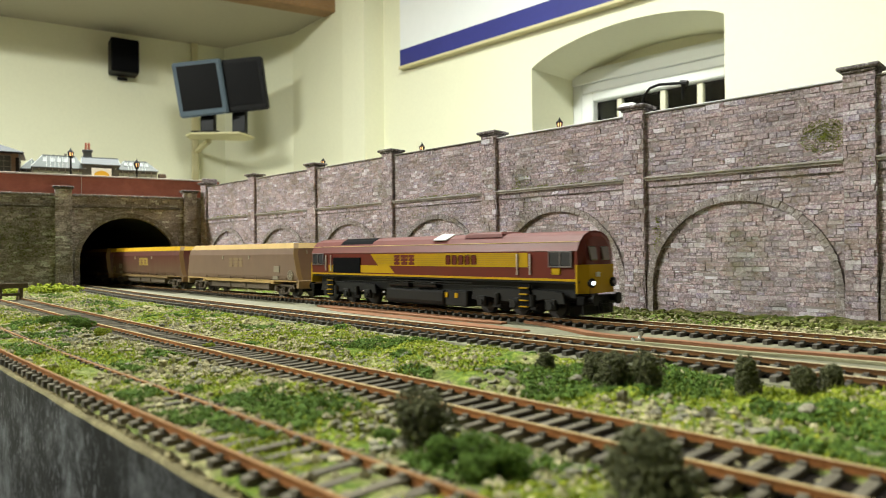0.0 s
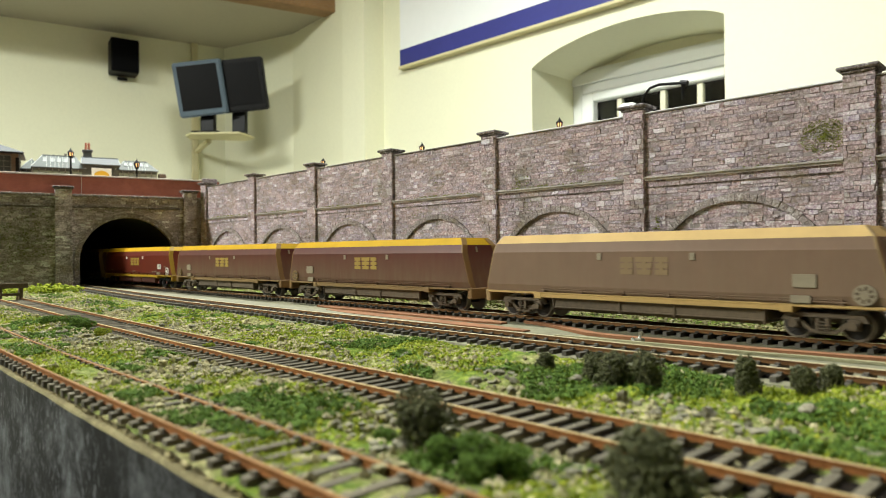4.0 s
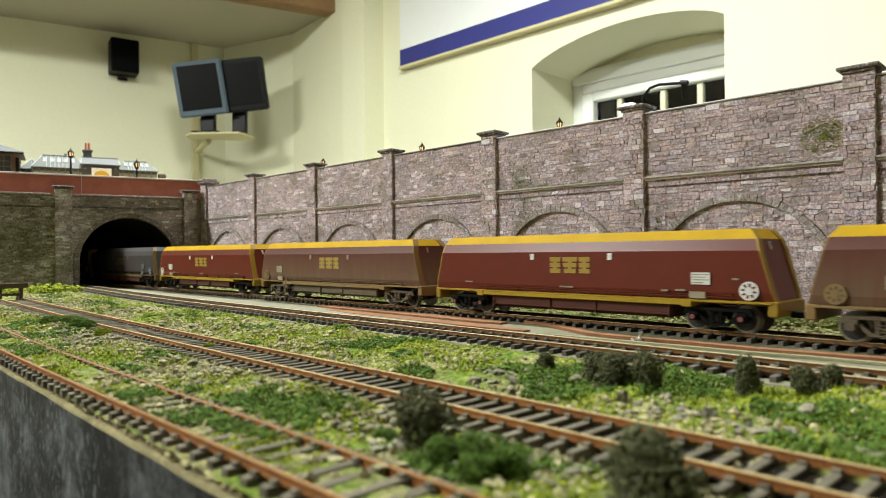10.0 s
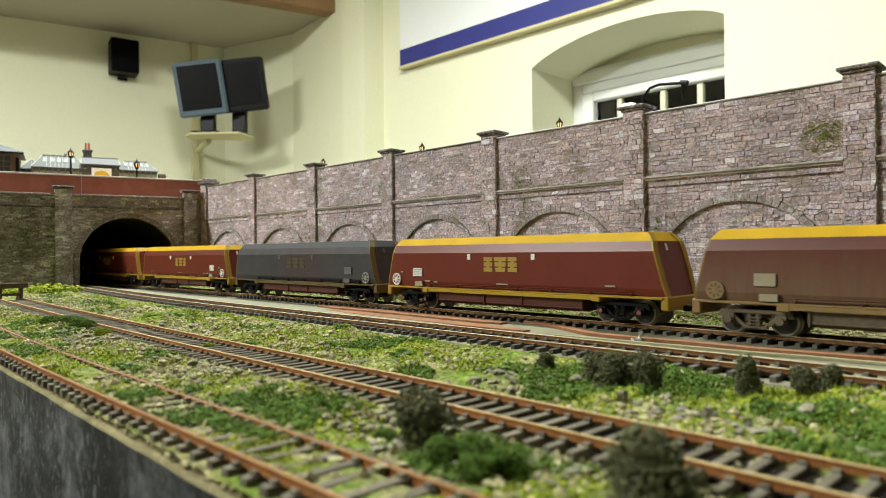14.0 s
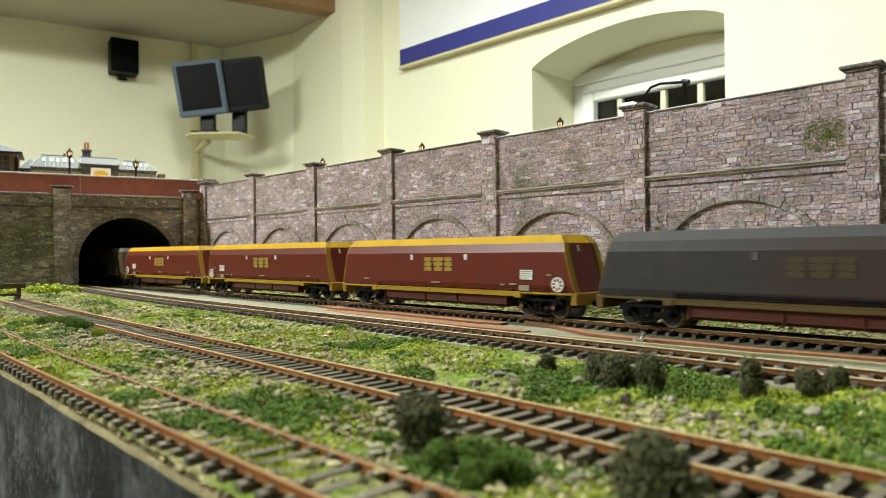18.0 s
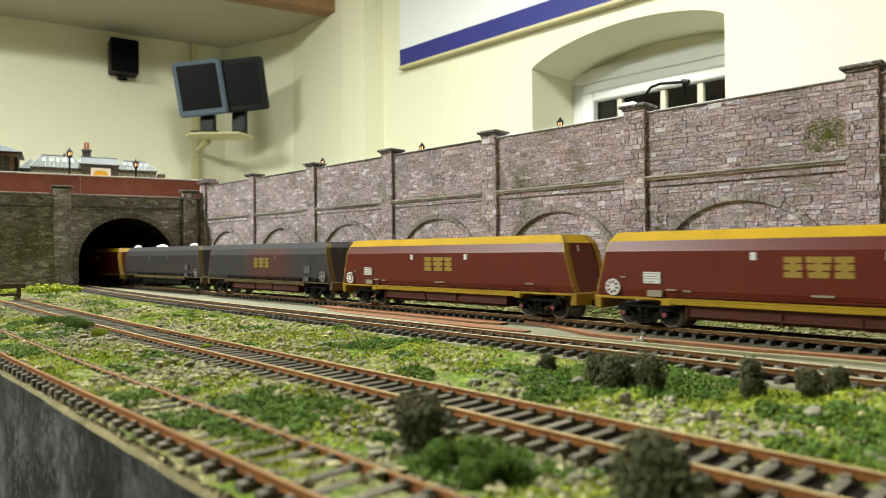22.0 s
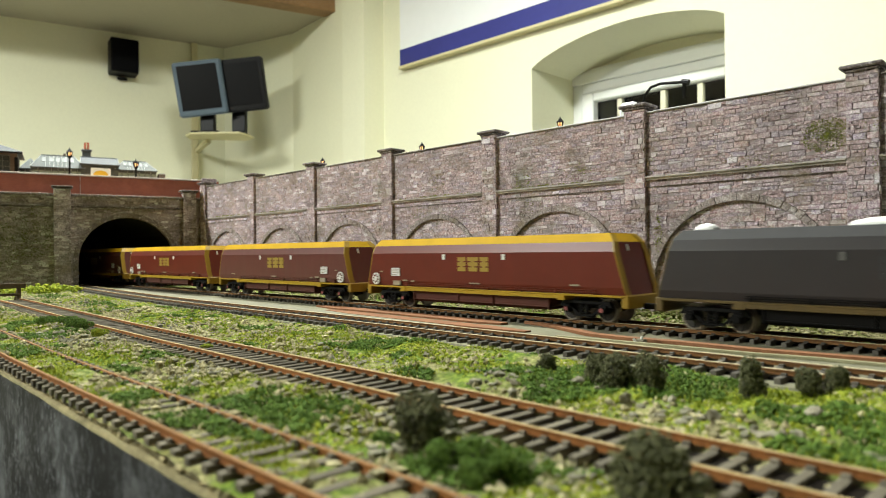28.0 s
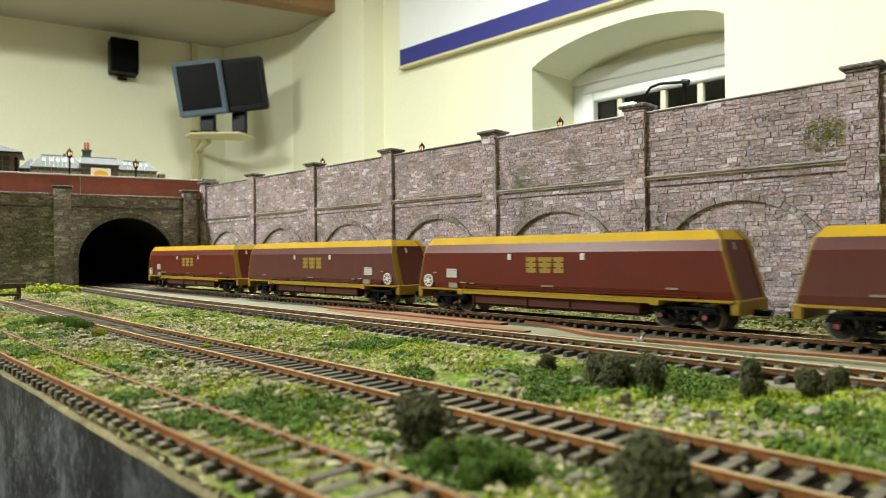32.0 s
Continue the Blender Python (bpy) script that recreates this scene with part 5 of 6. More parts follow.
solo("grass", blades("grass", p, (0.0012, 0.0030), 10, M_DEEPTURF), None, "deep green scenic grass fibres among the weeds", "grass", kind="stuff")


def edge_here(x, y, rng):
    return y_edge(x) + 0.0002 < y < y_edge(x) + 0.0042 + 0.0022 * rng.random()


p = scatter(2600, 11, edge_here, -0.75, 0.04, 0.055, 0.080)
p[:, 2] = -0.0003 + 0.0007 * np.random.default_rng(11).random(len(p))
solo("edge_grit", heap("edge_grit", p, sizes(len(p), 0.0003, 0.0010, 11), M_EDGEGRIT, 11, 0.8), None, "cream glue and grit along the board's edge", "gravel", kind="stuff")


def chips_here(x, y, rng):
    d = abs(y - y_siding(x))
    return 0.0165 < d < 0.042 and off_rails(x, y, 0.002) and y < y_loop(x) - 0.024 and ridge(x, y, 26, 61) + rng.uniform(-0.3, 0.2) > 0.0


p = scatter(1500, 8, chips_here, bias=0.8)
p[:, 2] += 0.0006
solo("stone_chips", heap("stone_chips", p, sizes(len(p), 0.0006, 0.0019, 8), M_CHIP, 8, 0.6), None, "angular grey stone chips lying on the scrub", "stones", kind="stuff")


def foot_here(x, y, rng):
    return rng.random() < 0.55 + 0.6 * ridge(x, y, 40, 51)


p = scatter(1500, 4, foot_here, -0.86, 0.03, 0.378, 0.414, 0.6)
p[:, 2] += 0.0025
solo("wall_foot_weeds", heap("wall_foot_weeds", p, sizes(len(p), 0.0007, 0.0019, 4), M_DARKMOSS, 4, 0.8), None, "weeds and moss along the foot of the wall", "weeds", kind="stuff")
p = scatter(2600, 12, lambda x, y, r: True, -0.86, 0.03, 0.350, 0.414, 0.6)
p[:, 2] += 0.0012 + 0.0012 * np.clip((p[:, 1] - 0.375) / 0.03, 0, 1)
solo("wall_foot_grit", heap("wall_foot_grit", p, sizes(len(p), 0.0005, 0.0016, 12), M_PEBBLE, 12, 0.8), None, "grey grit between the rails and the wall", "gravel", kind="stuff")
p = scatter(700, 5, lambda x, y, r: True, -0.90, -0.79, 0.165, 0.238, 1.0)
p[:, 2] += 0.002 + 0.004 * np.random.default_rng(5).random(len(p))
solo("portal_foot_weeds", heap("portal_foot_weeds", p, sizes(len(p), 0.001, 0.0026, 6), M_TURF, 7, 0.9), None, "yellow-green weeds at the foot of the portal", "weeds", kind="stuff")


def bush(x, y, wide, high, seed, label, mat, peak=0.15):
    """A twiggy clump: short stems and many small leaf clumps with an uneven outline."""
    rng = random.Random(seed)
    z = on_ground(x, y) - 0.0006
    b = thing("bush", label, "bush", pose(x, y, z), "bushes")
    stems = bmesh.new()
    for i in range(6):
        a = rng.uniform(0, 6.28)
        rod((0, 0, 0), (wide * 0.3 * math.cos(a), wide * 0.3 * math.sin(a), high * rng.uniform(0.5, 0.8)), 0.0005, 5, 0.0002, bm=stems)
    part("twig_base", stems, M_SLEEPER2, b)
    lobes = []
    for i in range(11):
        up = (i + 0.5) / 11
        room = 0.30 * (1 - peak * up)
        a = i * 2.4 + rng.uniform(-0.5, 0.5)
        off = room * rng.uniform(0.35, 1.0)
        lobes.append((off * math.cos(a) * wide, off * math.sin(a) * wide, high * (0.14 + 0.62 * up), rng.uniform(0.19, 0.30)))
    pts, size = [], []
    for i in range(1800):
        cx, cy, cz, r = rng.choice(lobes)
        v = Vector((rng.gauss(0, 1), rng.gauss(0, 1), rng.gauss(0, 1))).normalized() * r * rng.uniform(0.65, 1.08)
        pts.append((cx + v.x * wide, cy + v.y * wide, max(0.0004, cz + v.z * high)))
        size.append(rng.uniform(0.008, 0.026) * (wide + high) * 0.5 + 0.0001)
    part("foliage", heap("foliage", np.array(pts), np.array(size), mat, seed, 0.95), None, b)
    return b


GREY_BUSH = "dull grey-green scenic bush on the scrub"
bush(-0.1005, 0.0938, 0.0175, 0.0126, 1, GREY_BUSH, M_BUSH, 0.6)
for x, y, wide, high, n in ((-0.0835, 0.0915, 0.0080, 0.0085, 2), (-0.0890, 0.0890, 0.0085, 0.0058, 12), (-0.0775, 0.0935, 0.0085, 0.0075, 13), (-0.0800, 0.0880, 0.0090, 0.0050, 14), (-0.1120, 0.0945, 0.0075, 0.0045, 15)):
    bush(x, y, wide, high, n, "low bright green scenic bush on the scrub", M_DEEPTURF)
bush(-0.0520, 0.0985, 0.0190, 0.0136, 3, GREY_BUSH, M_BUSH, 0.6)
bush(-0.1125, 0.1800, 0.0108, 0.0104, 4, GREY_BUSH, M_BUSH)
bush(-0.1018, 0.1740, 0.0150, 0.0132, 5, GREY_BUSH, M_BUSH)
bush(-0.0920, 0.1735, 0.0100, 0.0138, 6, GREY_BUSH, M_BUSH)
bush(-0.0728, 0.1950, 0.0092, 0.0146, 7, GREY_BUSH, M_BUSH, 0.5)
bush(-0.0615, 0.2080, 0.0088, 0.0090, 8, GREY_BUSH, M_BUSH)
bush(-0.0553, 0.2110, 0.0090, 0.0090, 9, GREY_BUSH, M_BUSH)
bush(-0.1315, 0.1800, 0.0076, 0.0068, 10, GREY_BUSH, M_BUSH)
for i, (x, y) in enumerate(((-0.405, 0.1150), (-0.388, 0.1145), (-0.425, 0.1120))):
    bush(x, y, 0.016, 0.0075, 20 + i, "dark green weed bush beside the siding", M_DEEPTURF)
bush(-0.366, 0.1180, 0.011, 0.0055, 24, "small yellow-green weed bush beside the siding", M_TURF)
bush(-0.278, 0.1335, 0.008, 0.0040, 25, "small weed growing between the rails", M_TURF)


def rock(x, y, wide, high, seed):
    bm = bmesh.new()
    bmesh.ops.create_icosphere(bm, subdivisions=2, radius=1.0)
    for v in bm.verts:
        f = 1 + 0.60 * noise.noise(v.co * 1.6 + Vector((seed * 3.1, 0, 0))) + 0.15 * noise.noise(v.co * 4 + Vector((0, seed, 0)))
        v.co = Vector((v.co.x * wide / 2 * f, v.co.y * wide * 0.36 * f, v.co.z * high / 2 * f))
    ob = solo("rock", bm, M_ROCK, "loose grey rock on the scrub", "rock", "rocks")
    ob.matrix_world = pose(x, y, on_ground(x, y) + high * 0.18, 0, 0, seed * 47)


for i, (x, y, w, h) in enumerate(((-0.1161, 0.1735, 0.0060, 0.0039), (-0.1186, 0.1595, 0.0027, 0.0025), (-0.1046, 0.1663, 0.0029, 0.0030), (-0.0665, 0.1540, 0.0038, 0.0039),
                                  (-0.0531, 0.1595, 0.0026, 0.0033), (-0.0528, 0.1812, 0.0064, 0.0023), (-0.0578, 0.1849, 0.0028, 0.0023), (-0.0552, 0.1512, 0.0059, 0.0019), (-0.0898, 0.1560, 0.0029, 0.0039),
                                  (-0.1815, 0.1728, 0.0035, 0.0027), (-0.1759, 0.1778, 0.0042, 0.0021), (-0.2035, 0.0945, 0.0056, 0.0030), (-0.1267, 0.0910, 0.0029, 0.0030), (-0.242, 0.1105, 0.0050, 0.0027),
                                  (-0.176, 0.100, 0.0048, 0.0030), (-0.078, 0.150, 0.0040, 0.0026), (-0.21, 0.112, 0.0040, 0.0023), (-0.125, 0.108, 0.0040, 0.0023), (-0.30, 0.165, 0.0048, 0.0023), (-0.255, 0.185, 0.0040, 0.0023))):
    rock(x, y, w, h, i + 1)


def ivy(name, n, seed, cx, cz, rx, rz, m, label, front=-0.0012, grow=1.0, mat=M_MOSS, spread=0.6, gaps=-0.15):
    rng = random.Random(seed)
    pts, size = [], []
    for i in range(n):
        a, q = rng.uniform(0, 6.28), rng.random() ** spread
        x, z = cx + rx * q * math.cos(a), cz + rz * q * math.sin(a)
        if ridge(x, z, 160, seed) + rng.uniform(-0.3, 0.3) < gaps:
            continue
        pts.append((x, front + rng.uniform(-0.0004, 0.0006), z))
        size.append(rng.uniform(0.0002, 0.0006) * grow)
    ob = solo(name, heap(name, np.array(pts), np.array(size), mat, seed, 0.8), None, label, "moss", kind="stuff")
    ob.matrix_world = m


WALL_M = pose(0, WALL_Y, 0)
ivy("moss_patch", 1500, 1, -0.1120, 0.1065, 0.0135, 0.0095, WALL_M, "patch of green moss on the upper wall", -0.0004, 0.72, spread=0.9, gaps=-0.5)
for n, (x, z, rx, rz, m) in enumerate(((-0.2200, 0.0990, 0.0060, 0.0070, 260), (-0.2750, 0.1020, 0.0220, 0.0060, 260), (-0.3150, 0.0800, 0.0180, 0.0070, 300), (-0.4500, 0.0820, 0.0240, 0.0080, 300), (-0.4300, 0.1050, 0.0200, 0.0090, 220),
                                        (-0.5650, 0.0820, 0.0240, 0.0080, 260), (-0.6900, 0.0830, 0.0240, 0.0080, 240), (-0.0900, 0.1000, 0.0060, 0.0200, 200), (-0.1550, 0.0975, 0.0160, 0.0030, 120))):
    ivy("moss_patch", m, 30 + n, x, z, rx, rz, WALL_M, "thin scatter of moss on the stonework", -0.0052 if x == -0.0900 else -0.0004, 0.62, spread=0.8, gaps=0.0)
ivy("moss_patch", 130, 2, -0.3300, 0.0990, 0.0100, 0.0060, WALL_M, "small patch of moss above the ledge")
ivy("moss_patch", 90, 3, -0.2140, 0.0520, 0.0030, 0.0150, WALL_M, "moss beside the arch", gaps=-0.6)
for i, (a, b) in enumerate(((-0.22, -0.105), (-0.35, -0.24), (-0.48, -0.375), (-0.61, -0.505), (-0.74, -0.635), (-0.875, -0.765))):
    ivy("ledge_moss", 420 if i else 90, 10 + i, (a + b) / 2, 0.0925, (b - a) / 2, 0.0014, WALL_M, "moss along the wall's ledge", -0.0012, 1.0)
ivy("moss_patch", 1500, 5, -0.2080, 0.0700, 0.0300, 0.0330, PORTAL, "broad dark moss patch on the portal wall", grow=1.3, mat=M_DARKMOSS)
ivy("moss_patch", 500, 6, -0.2300, 0.0350, 0.0400, 0.0250, PORTAL, "dark moss low on the portal wall", grow=1.2, mat=M_DARKMOSS)
ivy("moss_patch", 300, 7, -0.1050, 0.1010, 0.0500, 0.0060, PORTAL, "dark moss under the portal's ledge", grow=1.1, mat=M_DARKMOSS)

# ---- the train ----
def loft(levels, bm=None):
    """Rectangles (half length, half width, z) one above the other, closed."""
    own = bmesh.new()
    rows = [[own.verts.new((sx * l, sy * w, z)) for sx, sy in ((-1, -1), (1, -1), (1, 1), (-1, 1))] for l, w, z in levels]
    for a, b in zip(rows, rows[1:]):
        for i in range(4):
            own.faces.new((a[i], a[(i + 1) % 4], b[(i + 1) % 4], b[i]))
    own.faces.new(rows[0][::-1])
    own.faces.new(rows[-1])
    return joined(bm, own)


def tyre(r, name="wheelset"):
    bm = bmesh.new()
    for s in (-1, 1):
        done = len(bm.faces)
        rod((0, s * 0.0075, 0), (0, s * 0.0096, 0), r, 24, bm=bm)
        rod((0, s * 0.0069, 0), (0, s * 0.0076, 0), r + 0.0007, 24, bm=bm)
        bm.faces.ensure_lookup_table()
        for f in bm.faces[done:]:
            f.material_index = 1
        rod((0, s * 0.0080, 0), (0, s * 0.0098, 0), r * 0.86, 20, bm=bm)
        rod((0, s * 0.0097, 0), (0, s * 0.0101, 0), r * 0.45, 12, bm=bm)
        for k in range(4):
            a = k * math.pi / 2 + 0.4
            block(0.0008, 0.0005, r * 0.5, 0.0001, (r * 0.62 * math.cos(a), s * 0.0098, r * 0.62 * math.sin(a)), bm=bm)
    rod((0, -0.0085, 0), (0, 0.0085, 0), 0.0012, 8, bm=bm)
    return bm


WHEEL_R, LOCO_R = 0.0060, 0.0067
SHAPES = {}


def shape(key, make, mats, smooth=False):
    """Mesh data made once and shared by alike parts."""
    if key not in SHAPES:
        SHAPES[key] = to_mesh(make(), key if isinstance(key, str) else key[0], mats, smooth)
    return SHAPES[key]


def hl(z):
    """Half the hopper's length at height z; its ends lean inwards."""
    return 0.1063 - (z - 0.0150) * 0.272


LOOKS = {
    "clean": (M_MAROON, M_GOLD, M_SILLGOLD, M_FRAME, M_LABEL, M_MARKGOLD),
    "worn": (M_WORN, M_GOLD, M_SILLGOLD, M_FRAME, M_LABEL, M_MARKGOLD),
    "dusty": (M_WMAROON, M_GOLD, M_WGOLD, M_DUSTFRAME, M_DULLABEL, M_MARKDUST),
    "tan": (M_TAN, M_TANGOLD, M_TANGOLD, M_DUSTFRAME, M_DULLABEL, M_MARKTAN),
    "smoky": (M_REDCOAL, M_COALTOP, M_COALGOLD, M_FRAME, M_SOOTLABEL, M_MARKSMOKE),
    "grimy": (M_GRIMYCOAL, M_COALTOP, M_COALGOLD, M_FRAME, M_SOOTLABEL, M_MARKGRIME),
    "coal": (M_COAL, M_COALTOP, M_COALGOLD, M_FRAME, M_SOOTLABEL, M_COALTOP),
}
WAGON_LABELS = {
    "clean": "maroon bogie hopper wagon with gold rim and sill",
    "worn": "slightly dusty maroon bogie hopper wagon with gold rim",
    "dusty": "maroon bogie hopper wagon weathered brown, gold rim",
    "tan": "bogie hopper wagon covered in tan dust",
    "smoky": "hopper wagon streaked with soot over maroon paint",
    "grimy": "sooty hopper wagon with a maroon patch amid black",
    "coal": "hopper wagon blackened by coal dust",
}
AXLES = []


def bogie(parent, x, base, r, frame_mat, look_key):
    b = part("bogie", shape(("bogie", look_key), lambda: block(0.026, 0.0170, 0.0040, 0.0006, (0, 0, 0.0090)), frame_mat), None, parent, at=pose(x, 0, 0))
    def side():
        bm = bmesh.new()
        prism([(-0.0166, 0.0078), (-0.0150, 0.0112), (0.0150, 0.0112), (0.0166, 0.0078), (0.0140, 0.0078), (0.0128, 0.0094), (-0.0128, 0.0094), (-0.0140, 0.0078)], "y", -0.0009, 0.0009, bm, 0.0002)
        for k in (-1, 1):
            prism([(k * 0.0128, 0.0096), (k * 0.0100, 0.0096), (k * 0.0036, 0.0038), (k * 0.0062, 0.0038)][::k], "y", -0.0008, 0.0008, bm, 0.0002)
            block(0.0050, 0.0028, 0.0046, 0.0005, (k * base / 2, -0.0005, 0.0070), bm=bm)
            rod((k * base / 2, -0.0031, 0.0066), (k * base / 2, -0.0015, 0.0066), 0.0017, 12, bm=bm)
            rod((k * 0.0018, -0.0014, 0.0042), (k * 0.0018, -0.0014, 0.0094), 0.0011, 8, bm=bm)
        for z in (0.0050, 0.0064, 0.0078):
            block(0.0060, 0.0030, 0.0005, 0.0001, (0, -0.0012, z), bm=bm)
        block(0.0110, 0.0026, 0.0016, 0.0003, (0, -0.0004, 0.0036), bm=bm)
        return bm
    me = shape(("side_frame", look_key), side, frame_mat)
    for m in (pose(0, -0.0128, 0), pose(0, 0.0128, 0, 0, 0, 180)):
        f = part("side_frame", me, None, b, at=m)
        for k in (-1, 1):
            if look_key in ("clean", "worn"):
                part("axle_cap", shape(("axle_cap", "all"), lambda: rod((0, -0.0033, 0), (0, -0.0030, 0), 0.0012, 10), M_AXLECAP), None, f, "dull red axle cap", at=pose(k * base / 2, 0, 0.0066))
    for k in (-1, 1):
        w = part("wheelset", shape(("wheelset", r), lambda: tyre(r), [M_WHEEL, M_TREAD]), None, b, "steel wheels on an axle", at=pose(k * base / 2, 0, r))
        AXLES.append((w, parent, (k * base / 2, 0, r), r))


def plain_mark(kind, x0, z0, wide, high, y0, y1):
    """One of the three plain shapes of the operator's mark: level bars on a middle stem."""
    a, b, lean = ((0.0, 0.27, 0.0), (0.32, 0.70, 0.05), (0.74, 1.0, 0.0))[kind]
    mid = (a + b) / 2
    half = lambda v: (b - a) / 2 - lean * (1 - v)
    edge = []
    for k in range(3):
        lo, hi = k * 0.36, k * 0.36 + 0.28
        edge += [(half(lo), lo), (half(hi), hi)] + ([(0.045, hi), (0.045, hi + 0.08)] if k < 2 else [])
    pts = [(mid + u, v) for u, v in edge] + [(mid - u, v) for u, v in edge[::-1]]
    return prism([(x0 + wide * u, z0 + high * v) for u, v in pts], "y", y0, y1)


def wagon(look_name, wheel_side, lumps=False):
    body_m, rim_m, sill_m, frame_m, label_m, mark_m = LOOKS[look_name]
    clean, sooty = look_name in ("clean", "worn"), look_name in ("smoky", "grimy", "coal")
    strip_m = {"clean": M_STRIPGOLD, "worn": M_STRIPGOLD, "dusty": M_DUSTSTRIP, "tan": M_TANSTRIP}.get(look_name, sill_m)
    w = thing("hopper_wagon", WAGON_LABELS[look_name] + (", white lumps on top" if lumps else ""), "railway wagon", group="hopper wagons")
    part("hopper", shape(("hopper", look_name), lambda: loft([(hl(0.0150), 0.0160, 0.0150), (hl(0.0188), 0.0171, 0.0188), (hl(0.0376), 0.0174, 0.0376), (hl(0.0382), 0.0172, 0.0382), (hl(0.0428), 0.0159, 0.0428)]), body_m), None, w)
    top_l = 0.0950
    def rim():
        bm = bmesh.new()
        a, b = 0.0428, 0.0474
        la, lb = hl(a), top_l
        o = [(-la, -0.0159, a), (la, -0.0159, a), (la, 0.0159, a), (-la, 0.0159, a)]
        t = [(-lb, -0.0133, b), (lb, -0.0133, b), (lb, 0.0133, b), (-lb, 0.0133, b)]
        i = [(-lb + 0.002, -0.0123, b), (lb - 0.002, -0.0123, b), (lb - 0.002, 0.0123, b), (-lb + 0.002, 0.0123, b)]
        d = [(-la + 0.02, -0.0100, 0.0434), (la - 0.02, -0.0100, 0.0434), (la - 0.02, 0.0100, 0.0434), (-la + 0.02, 0.0100, 0.0434)]
        rows = [[bm.verts.new(p) for p in q] for q in (o, t, i, d)]
        for r, q in zip(rows, rows[1:]):
            for j in range(4):
                bm.faces.new((r[j], r[(j + 1) % 4], q[(j + 1) % 4], q[j]))
        bm.faces.new(rows[-1])
        return bm
    part("rim", shape(("rim", look_name), rim, rim_m), None, w, "sloping rim plate along the top")
    def edge_strip(flip=1):
        bm = bmesh.new()
        rows = []
        for z, hw, half in ((0.0150, 0.0162, hl(0.0150)), (0.0188, 0.0173, hl(0.0188)), (0.0376, 0.0176, hl(0.0376)), (0.0428, 0.0161, hl(0.0428)), (0.0470, 0.0137, top_l + 0.0003)):
            rows.append([bm.verts.new((x, flip * y, z)) for x, y in ((half - 0.0003, -hw + 0.0002), (half + 0.0005, -hw + 0.0002), (half + 0.0005, -hw + 0.0048), (half - 0.0003, -hw + 0.0048))])
        for r, q in zip(rows, rows[1:]):
            for j in range(4):
                bm.faces.new((r[j], r[(j + 1) % 4], q[(j + 1) % 4], q[j]))
        bm.faces.new(rows[0][::-1])
        bm.faces.new(rows[-1])
        bmesh.ops.recalc_face_normals(bm, faces=bm.faces[:])
        return bm
    for key, flip in (("edge_strip", 1), ("edge_strip_mirror", -1)):
        me = shape((key, look_name), lambda: edge_strip(flip), strip_m)
        for k in (0, 1):
            part("edge_strip", me, None, w, "gold corner strip", at=pose(0, 0, 0, 0, 0, 180 * k))
    def sill():
        bm = bmesh.new()
        block(0.1330, 0.0350, 0.0009, 0.0002, (0, 0, 0.01445), bm=bm)
        block(0.1330, 0.0346, 0.0016, 0.0002, (0, 0, 0.01320), bm=bm)
        block(0.1330, 0.0352, 0.0005, 0.0001, (0, 0, 0.01225), bm=bm)
        for k in (-1, 1):
            block(0.0385, 0.0348, 0.0013, 0.0003, (k * 0.0858, 0, 0.01430), bm=bm)
            block(0.0052, 0.0356, 0.0036, 0.0003, (k * 0.0668, 0, 0.01305), bm=bm)
        return bm
    part("sill", shape(("sill", look_name), sill, sill_m), None, w, "gold side sill")
    for k in (0, 1):
        turn = pose(0, 0, 0, 0, 0, 180 * k)
        part("headstock", shape(("headstock", look_name), lambda: block(0.0044, 0.0332, 0.0070, 0.0006, (0.1057, 0, 0.0117)), strip_m), None, w, at=turn)
        part("coupling", shape(("coupling", "all"), lambda: block(0.0080, 0.0034, 0.0030, 0.0005, (0.1112, 0, 0.0090)), M_FRAME), None, w, at=turn)
        part("end_label", shape(("end_label", look_name), lambda: block(0.0006, 0.0016, 0.0036, 0.0001), label_m), None, w, "small pale label", at=turn @ pose(hl(0.0398) + 0.0003, -0.0035, 0.0398, 0, -15.2, 0))
    def rails():
        bm = bmesh.new()
        for s in (-1, 1):
            rod((-0.064, s * 0.0176, 0.0163), (0.090, s * 0.0176, 0.0163), 0.00030, 6, bm=bm)
            rod((-0.064, s * 0.0175, 0.0173), (0.088, s * 0.0175, 0.0173), 0.00022, 6, bm=bm)
            for i in range(7):
                x = -0.062 + i * 0.025
                block(0.0008, 0.0012, 0.0026, 0.0001, (x, s * 0.0171, 0.0162), bm=bm)
        return bm
    part("side_pipework", shape(("side_pipework", look_name), rails, frame_m if sooty else body_m), None, w, "thin pipes along the side")
    def belly():
        bm = bmesh.new()
        loft([(0.0560, 0.0125, 0.0050), (0.0580, 0.0148, 0.0072), (0.0580, 0.0150, 0.0124)], bm)
        for x in (-0.0570, -0.0150, 0.0150, 0.0570):
            block(0.0010, 0.0316, 0.0068, 0.0002, (x, 0, 0.0088), bm=bm)
        block(0.1140, 0.0308, 0.0007, 0.0002, (0, 0, 0.0068), bm=bm)
        return bm
    part("hopper_floor", shape(("hopper_floor", look_name), belly, M_DARKMAROON if clean or look_name in ("smoky", "grimy") else frame_m), None, w)
    for x in (-0.0800, 0.0800):
        bogie(w, x, 0.0225, WHEEL_R, frame_m, look_name)
    # hand wheel with slots, plates and marks on both sides
    def hand_wheel():
        bm = rod((0, -0.0004, 0), (0, 0.0004, 0), 0.0042, 24)
        return rod((0, -0.0008, 0), (0, -0.0003, 0), 0.0011, 12, bm=bm)
    def slots():
        bm = bmesh.new()
